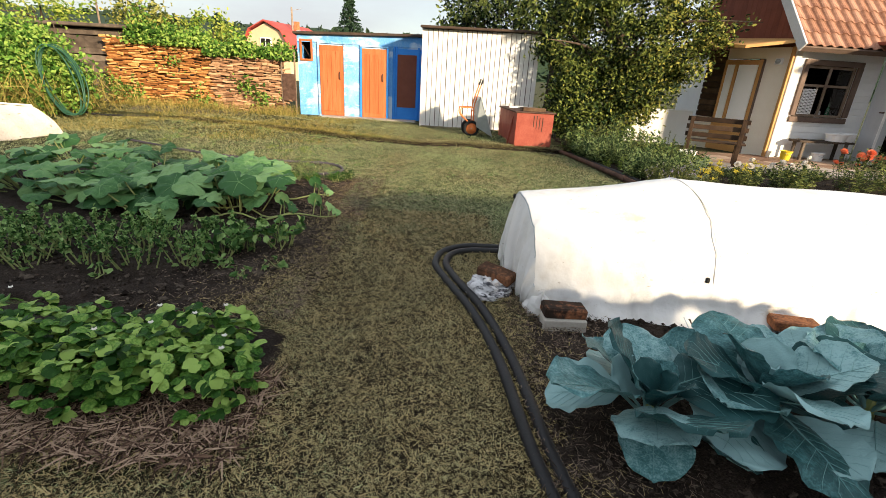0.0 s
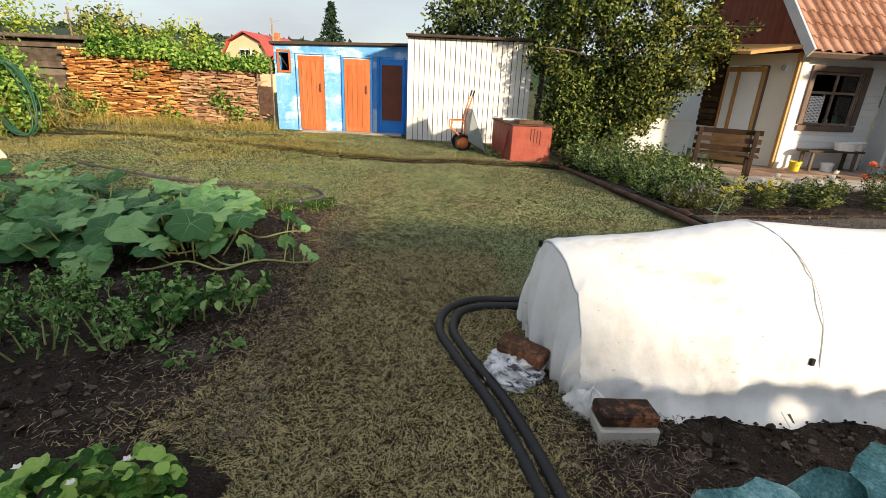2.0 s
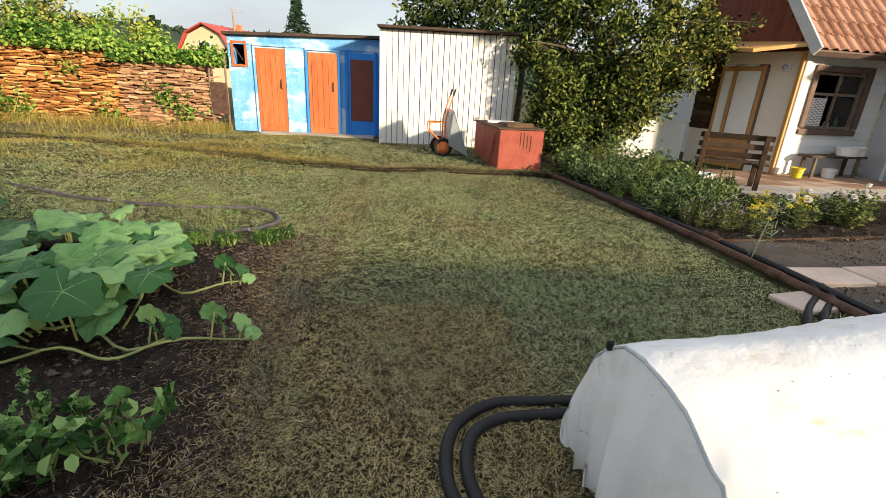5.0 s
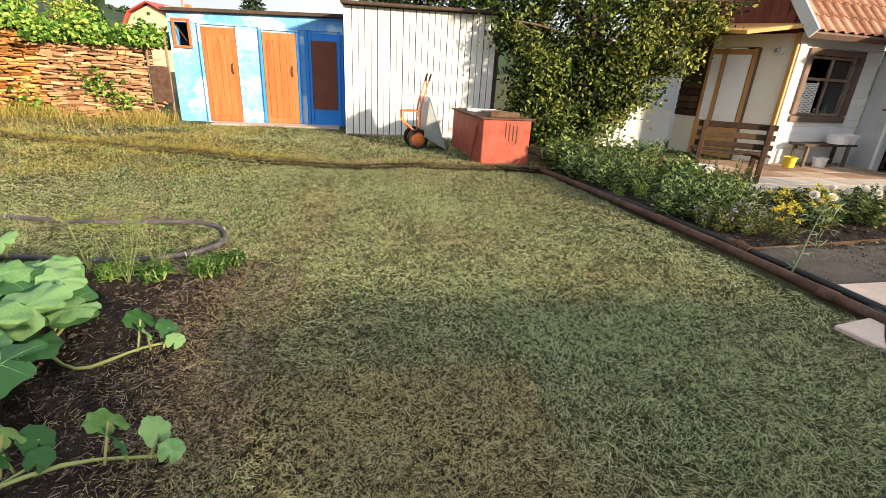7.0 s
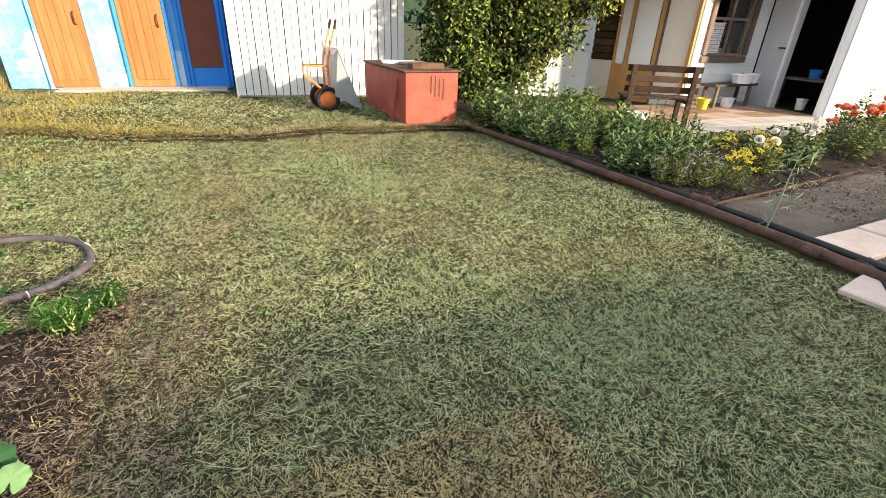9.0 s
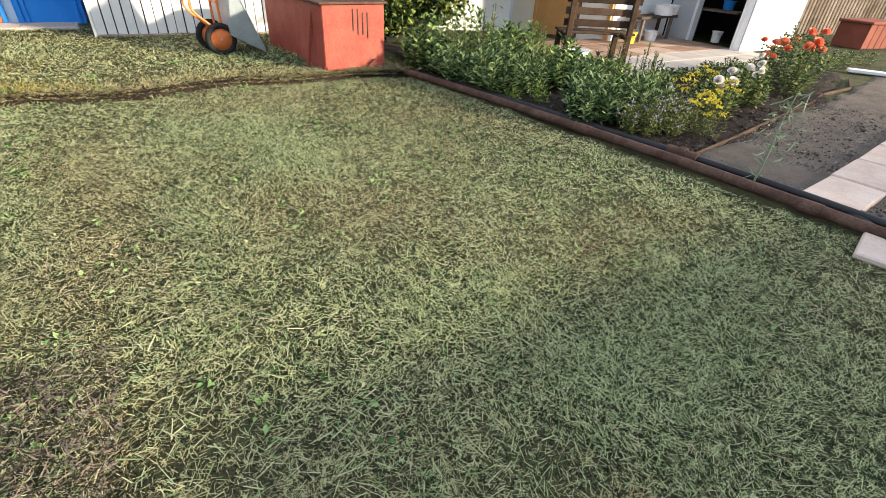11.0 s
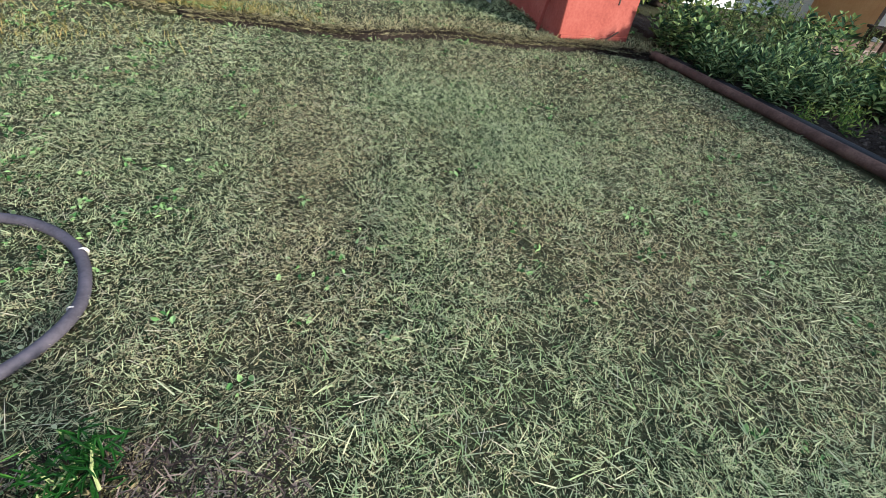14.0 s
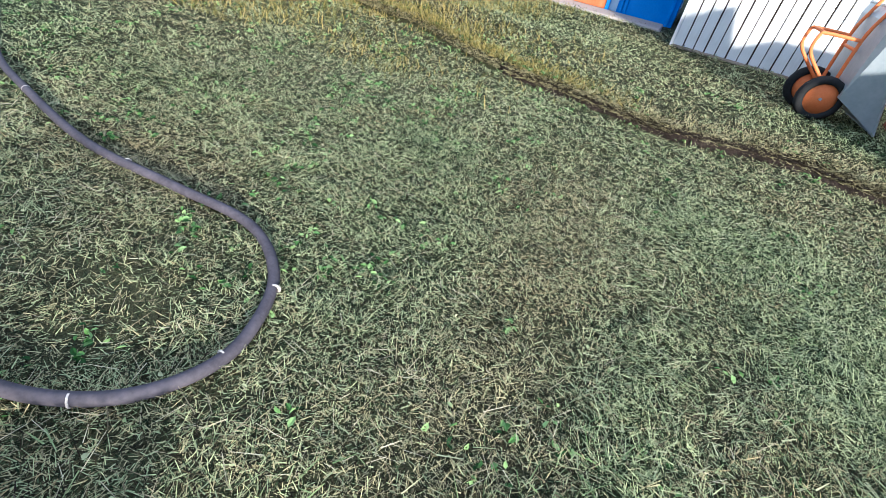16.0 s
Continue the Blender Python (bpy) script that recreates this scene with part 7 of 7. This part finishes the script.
def vine_mass():
    t = thing("hop_vine", "thick green hop vine over the old fence", "vine", pose(0, 0, 0))
    pts = np.concatenate([clumps((-10.9, 11.9, 1.0), (1.4, 0.9, 1.1), 120, 80, 0.17, 0.3), clumps((-10.0, 10.6, 0.8), (0.9, 0.8, 0.9), 60, 80, 0.16, 0.3), clumps((-8.9, 10.75, 0.75), (0.8, 0.3, 0.7), 50, 70, 0.15, 0.2)])
    flakes("foliage", pts[pts[:, 2] > 0.05], 0.095, M["leaf_squash"], t, aspect=0.75)
    pts = clumps((-9.3, 11.2, 0.5), (0.9, 0.7, 0.5), 36, 60, 0.15, 0.3)
    flakes("yellow_foliage", pts[pts[:, 2] > 0.05], 0.12, M["leaf_yellow"], t, aspect=0.3)
    mb = MB()
    for k in range(6):
        x = -11.3 + 0.35 * k
        mb.tube([(x, 11.9, 0.0), (x + 0.05, 11.9, 1.2), (x - 0.05, 11.95, 2.0)], 0.012, 5)
    part("stem", mb, M["bark"], t)
    t = thing("squash_vine", "bright green climbing vine spread along the top of the woodpile", "vine", pose(0, 0, 0))
    n = 9500
    x = rng.uniform(-8.9, -4.3, n)
    top = np.where(x < -6.7, 1.72, 1.52)
    z = top + 0.05 + np.abs(rng.normal(0, 0.17, n)) * (0.5 + wave(x * 2, x * 0, 4)) * np.interp(x, [-9, -8, -6, -4.3], [1.5, 1.5, 1.0, 0.7]) - 0.08
    y = 13.62 + rng.normal(0, 0.22, n)
    flakes("foliage", np.stack([x, y, z], 1), 0.095, M["leaf_squash"], t, aspect=0.8, up=0.9)
    for cx, cz, nn in ((-7.5, 1.35, 60), (-5.6, 0.75, 130), (-5.2, 0.45, 120), (-6.9, 0.3, 120), (-8.8, 0.35, 160), (-9.3, 0.6, 160)):
        p = np.array([cx, 13.25, cz]) + rng.normal(size=(nn, 3)) * np.array([0.2, 0.07, 0.18])
        flakes("trailing_foliage", p[p[:, 2] > 0.08], 0.085, M["leaf_squash"], t, aspect=0.7)
    part("stem", MB().tube(spline([(-8.9, 13.62, 1.72), (-7, 13.65, 1.75), (-5.5, 13.6, 1.6), (-4.4, 13.6, 1.55)], 6), 0.012, 6), M["stem"], t)


vine_mass()


def leaning_sheet():
    """A pale cement sheet that leans on a low heap, its foot on the grass."""
    t = thing("cement_sheet", "pale weathered cement sheet propped slanting over a heap", "sheet")
    foot, head = (Vector((-7.2, 6.2, 0.03)), Vector((-6.76, 8.12, 0.03))), (Vector((-7.75, 6.5, 0.66)), Vector((-7.1, 8.0, 0.47)))
    nu, nv = 30, 16

    def at(u, v, deep):
        p = foot[0].lerp(foot[1], u).lerp(head[0].lerp(head[1], u), v)
        return tuple(p + Vector((0.05 * math.sin(math.pi * v), 0, 0.03 * math.sin(math.pi * v) + 0.008 * math.sin(u * 40) + 0.012 * noise.noise((u * 5, v * 4, 1)) - deep)))
    mb = MB()
    for deep in (0.0, 0.018):
        mb.v += [at(i / nu, j / nv, deep) for j in range(nv + 1) for i in range(nu + 1)]
    w, n = nu + 1, (nu + 1) * (nv + 1)
    mb.f += [(j * w + i, j * w + i + 1, (j + 1) * w + i + 1, (j + 1) * w + i) for j in range(nv) for i in range(nu)]
    mb.f += [(n + j * w + i, n + (j + 1) * w + i, n + (j + 1) * w + i + 1, n + j * w + i + 1) for j in range(nv) for i in range(nu)]
    rim = [i for i in range(w)] + [j * w + nu for j in range(1, nv + 1)] + [nv * w + i for i in range(nu - 1, -1, -1)] + [j * w for j in range(nv - 1, 0, -1)]
    mb.f += [(p, n + p, n + q, q) for p, q in zip(rim, rim[1:] + rim[:1])]
    part("sheet", mb, M["slate"], t)
    part("batten", MB().tube([head[0] + Vector((0, 0, 0.02)), head[1] + Vector((0, 0, 0.02))], 0.014, 6), M["white_paint"], t, "white painted batten along the top edge")
    part("heap", MB().box((-7.45, 7.2, 0.15), (0.45, 1.2, 0.3), 0.1), M["soil"], t, "earth heap")


def hose_coil():
    """Loops of green hose hung slanting before the vine, their foot on the grass."""
    t = thing("hose_coil", "coil of dark green garden hose hanging against the vine", "hose")
    r = random.Random(9)
    for k in range(6):
        cx, cz, s1, s2 = -8.32 + r.uniform(-0.04, 0.04), 0.80, r.uniform(0.88, 1.0), r.uniform(0.75, 1.1)
        pts = []
        for q in range(33):
            a = 2 * math.pi * q / 32
            x = cx + 0.33 * s1 * math.cos(a) + 0.40 * s2 * math.sin(a)
            z = cz - 0.74 * s1 * math.cos(a) + 0.14 * s2 * math.sin(a)
            pts.append((x, 10.0 + 0.22 * z + 0.03 * k + 0.02 * math.sin(3 * a + k), max(z, 0.12)))
        part("loop", MB().tube(pts, 0.013, 7, False), M["green_hose"], t, smooth=True)


M["green_hose"] = mat("dark_green_hose", [(0.012, 0.05, 0.03), (0.03, 0.10, 0.06)], 10, 0.45, 0.1, spec=0.3)
hose_coil()
leaning_sheet()
hose("dark_hose", [(-9.0, 11.2, 0.04), (-8.6, 10.9, 0.1), (-8.2, 11.0, 0.05), (-7.6, 11.3, 0.03), (-7.0, 11.6, 0.03)], 0.02, M["hose"], "dark hose lying at the foot of the vine")


def rusty_barrel_stand():
    t = thing("rusty_panel", "rusty brown sheet and posts beside the blue shed", "scrap panel", pose(-4.62, 13.2, 0.05))
    part("panel", MB().box((0.14, 0.1, 0.75), (0.36, 0.03, 0.7), 0.01), M["rust"], t)
    for x in (-0.06, 0.30):
        part("post", MB().tube([(x, 0.13, 0), (x + 0.01, 0.13, 1.65)], 0.025, 7), M["old_wood"], t)


rusty_barrel_stand()


# ---- distance ----
def far_house():
    t = thing("far_house", "distant cream house with a red gambrel roof", "house", pose(-17.0, 45.0, 0, 0, 0, -14))
    prof = [(-2.3, 0), (-2.3, 2.9), (-1.5, 4.1), (0, 4.8), (1.5, 4.1), (2.3, 2.9), (2.3, 0)]
    n = len(prof)
    part("wall", MB().add([(x, y, z) for y in (0, 7) for x, z in prof], [tuple(range(n)), tuple(range(2 * n - 1, n - 1, -1))] + [(0, n, n + 1, 1), (n - 2, 2 * n - 2, 2 * n - 1, n - 1)]), M["far_wall"], t, "cream plastered gable")
    rp = [(-2.5, 2.75), (-1.6, 4.2), (0, 4.95), (1.6, 4.2), (2.5, 2.75)]
    mb = MB().add([(x, y, z + d) for d in (0, 0.1) for y in (-0.3, 7.3) for x, z in rp], [])
    for i in range(4):
        mb.f += [(i, i + 1, 5 + i + 1, 5 + i), (10 + i, 15 + i, 15 + i + 1, 10 + i + 1), (i, 10 + i, 10 + i + 1, i + 1)]
    part("roof", mb, M["far_roof"], t, "red metal roof")
    w = part("window", MB().box((0, -0.05, 3.2), (1.1, 0.1, 0.8), 0.01), M["white_plastic"], t, "white framed window")
    for x in (-0.26, 0.26):
        part("pane", MB().box((x, -0.11, 3.2), (0.42, 0.02, 0.62), 0.004), M["dark"], w)
    part("chimney", MB().box((1.2, 3.2, 4.8), (0.4, 0.4, 0.9), 0.01), M["brick"], t)


far_house()


def pole(x, y, h):
    t = thing("utility_pole", "thin grey utility pole in the distance", "pole", pose(x, y, 0))
    part("shaft", MB().tube([(0, 0, 0), (0, 0, h)], [0.11, 0.08], 8), M["old_wood"], t)
    part("arm", MB().tube([(0, 0, h - 0.3), (0.9, 0, h - 0.1)], 0.03, 6), M["galv"], t)
    return t


pole(-15.2, 47, 6.4)
pole(-34.0, 48, 6.6)


def spruce(x, y, h, seed):
    r = random.Random(seed)
    t = thing("spruce_tree", "dark conical spruce tree in the distance", "tree", pose(x, y, 0))
    part("trunk", MB().tube([(0, 0, 0), (0, 0, h)], [0.2, 0.03], 8), M["bark"], t)
    pts = []
    z = h * 0.15
    while z < h:
        rad = (h - z) * 0.33 + 0.2
        for k in range(9):
            a = r.uniform(0, 6.28)
            for u in (0.2, 0.4, 0.6, 0.8, 1.0):
                for q in range(3):
                    pts.append((rad * u * math.cos(a) + r.gauss(0, 0.1), rad * u * math.sin(a) + r.gauss(0, 0.1), z - 0.22 * rad * u + r.gauss(0, 0.06)))
        z += h * 0.03
    flakes("needles", pts, 0.42, M["spruce"], t, aspect=0.35)


spruce(-12.8, 61, 9.9, 1)
spruce(-33, 70, 7.5, 2)


def hills():
    mb = MB()
    n = 260
    ring0, ring1 = 380, 520
    for i in range(n + 1):
        a = math.pi * (-0.15 + 1.3 * i / n)
        h = 36 + 8 * noise.noise((i * 0.06, 0, 0)) + 3.5 * noise.noise((i * 0.35, 1, 0)) + 2.2 * noise.noise((i * 1.7, 2, 0))
        c, s = math.cos(a), math.sin(a)
        mb.v += [(ring0 * c, ring0 * s, -2), (ring0 * 1.05 * c, ring0 * 1.05 * s, h * 0.55), (ring1 * c, ring1 * s, h)]
    mb.f += [(i * 3 + k, i * 3 + 3 + k, i * 3 + 4 + k, i * 3 + 1 + k) for i in range(n) for k in (0, 1)]
    single("forest_hill_backdrop", mb, M["hill"], "low dark forested hill along the horizon", "hill", kind="structure")
    pts = []
    for k in range(2600):
        a = rng.uniform(0.25, 0.9) * math.pi
        d = rng.uniform(370, 500)
        i = (a / math.pi + 0.15) / 1.3 * n
        h = 36 + 8 * noise.noise((i * 0.06, 0, 0))
        pts.append((d * math.cos(a), d * math.sin(a), max(1, h * (d - 370) / 130 * 0.95 + 2)))
    t = thing("far_forest", "distant dark conifer forest on the hill", "forest", kind="stuff")
    flakes("treetop", pts, 8.0, M["hill"], t, aspect=0.5, up=-0.8)


hills()


def picket_fence():
    t = thing("picket_fence", "weathered grey picket fence at the garden's edge", "fence", pose(12.0, 11.0, 0, 0, 0, -22))
    for k in range(60):
        part("picket", MB().box((0.1 * k, 0, 0.62 + 0.02 * math.sin(k * 2.3)), (0.07, 0.02, 1.24), 0.004), M["old_wood"], t)
    for z in (0.35, 1.0):
        part("rail", MB().box((3.0, 0.03, z), (6.1, 0.035, 0.07), 0.005), M["old_wood"], t)


picket_fence()


def red_chest():
    t = thing("garden_chest", "rust-red painted wooden chest before the picket fence", "chest", pose(13.2, 8.6, 0, 0, 0, -8))
    part("body", MB().box((0, 0, 0.24), (1.2, 0.6, 0.48), 0.01), M["gable"], t)
    part("lid", MB().box((0, -0.01, 0.505), (1.28, 0.68, 0.05), 0.012), M["gable"], t)
    for k in range(5):
        part("board", MB().box((-0.48 + 0.24 * k, -0.308, 0.24), (0.225, 0.016, 0.46), 0.004), M["gable"], t)


red_chest()


def boundary():
    """Plain board fences that close the plot behind and beside the walker."""
    def run(a, b, label):
        d = Vector((b[0] - a[0], b[1] - a[1], 0))
        L = d.length
        single("fence_panel", MB().box((L / 2, 0, 0.7), (L, 0.04, 1.4), 0.01), M["old_wood"], label, "fence", pose(a[0], a[1], 0, 0, 0, math.degrees(math.atan2(d.y, d.x))), group="plot fence")
    run((-13, -12), (20, -12), "grey board fence at the end of the plot")
    run((-13, 12.8), (-13, -12), "grey board fence along the plot")
    run((20, -12), (20, 7), "grey board fence along the plot")


boundary()
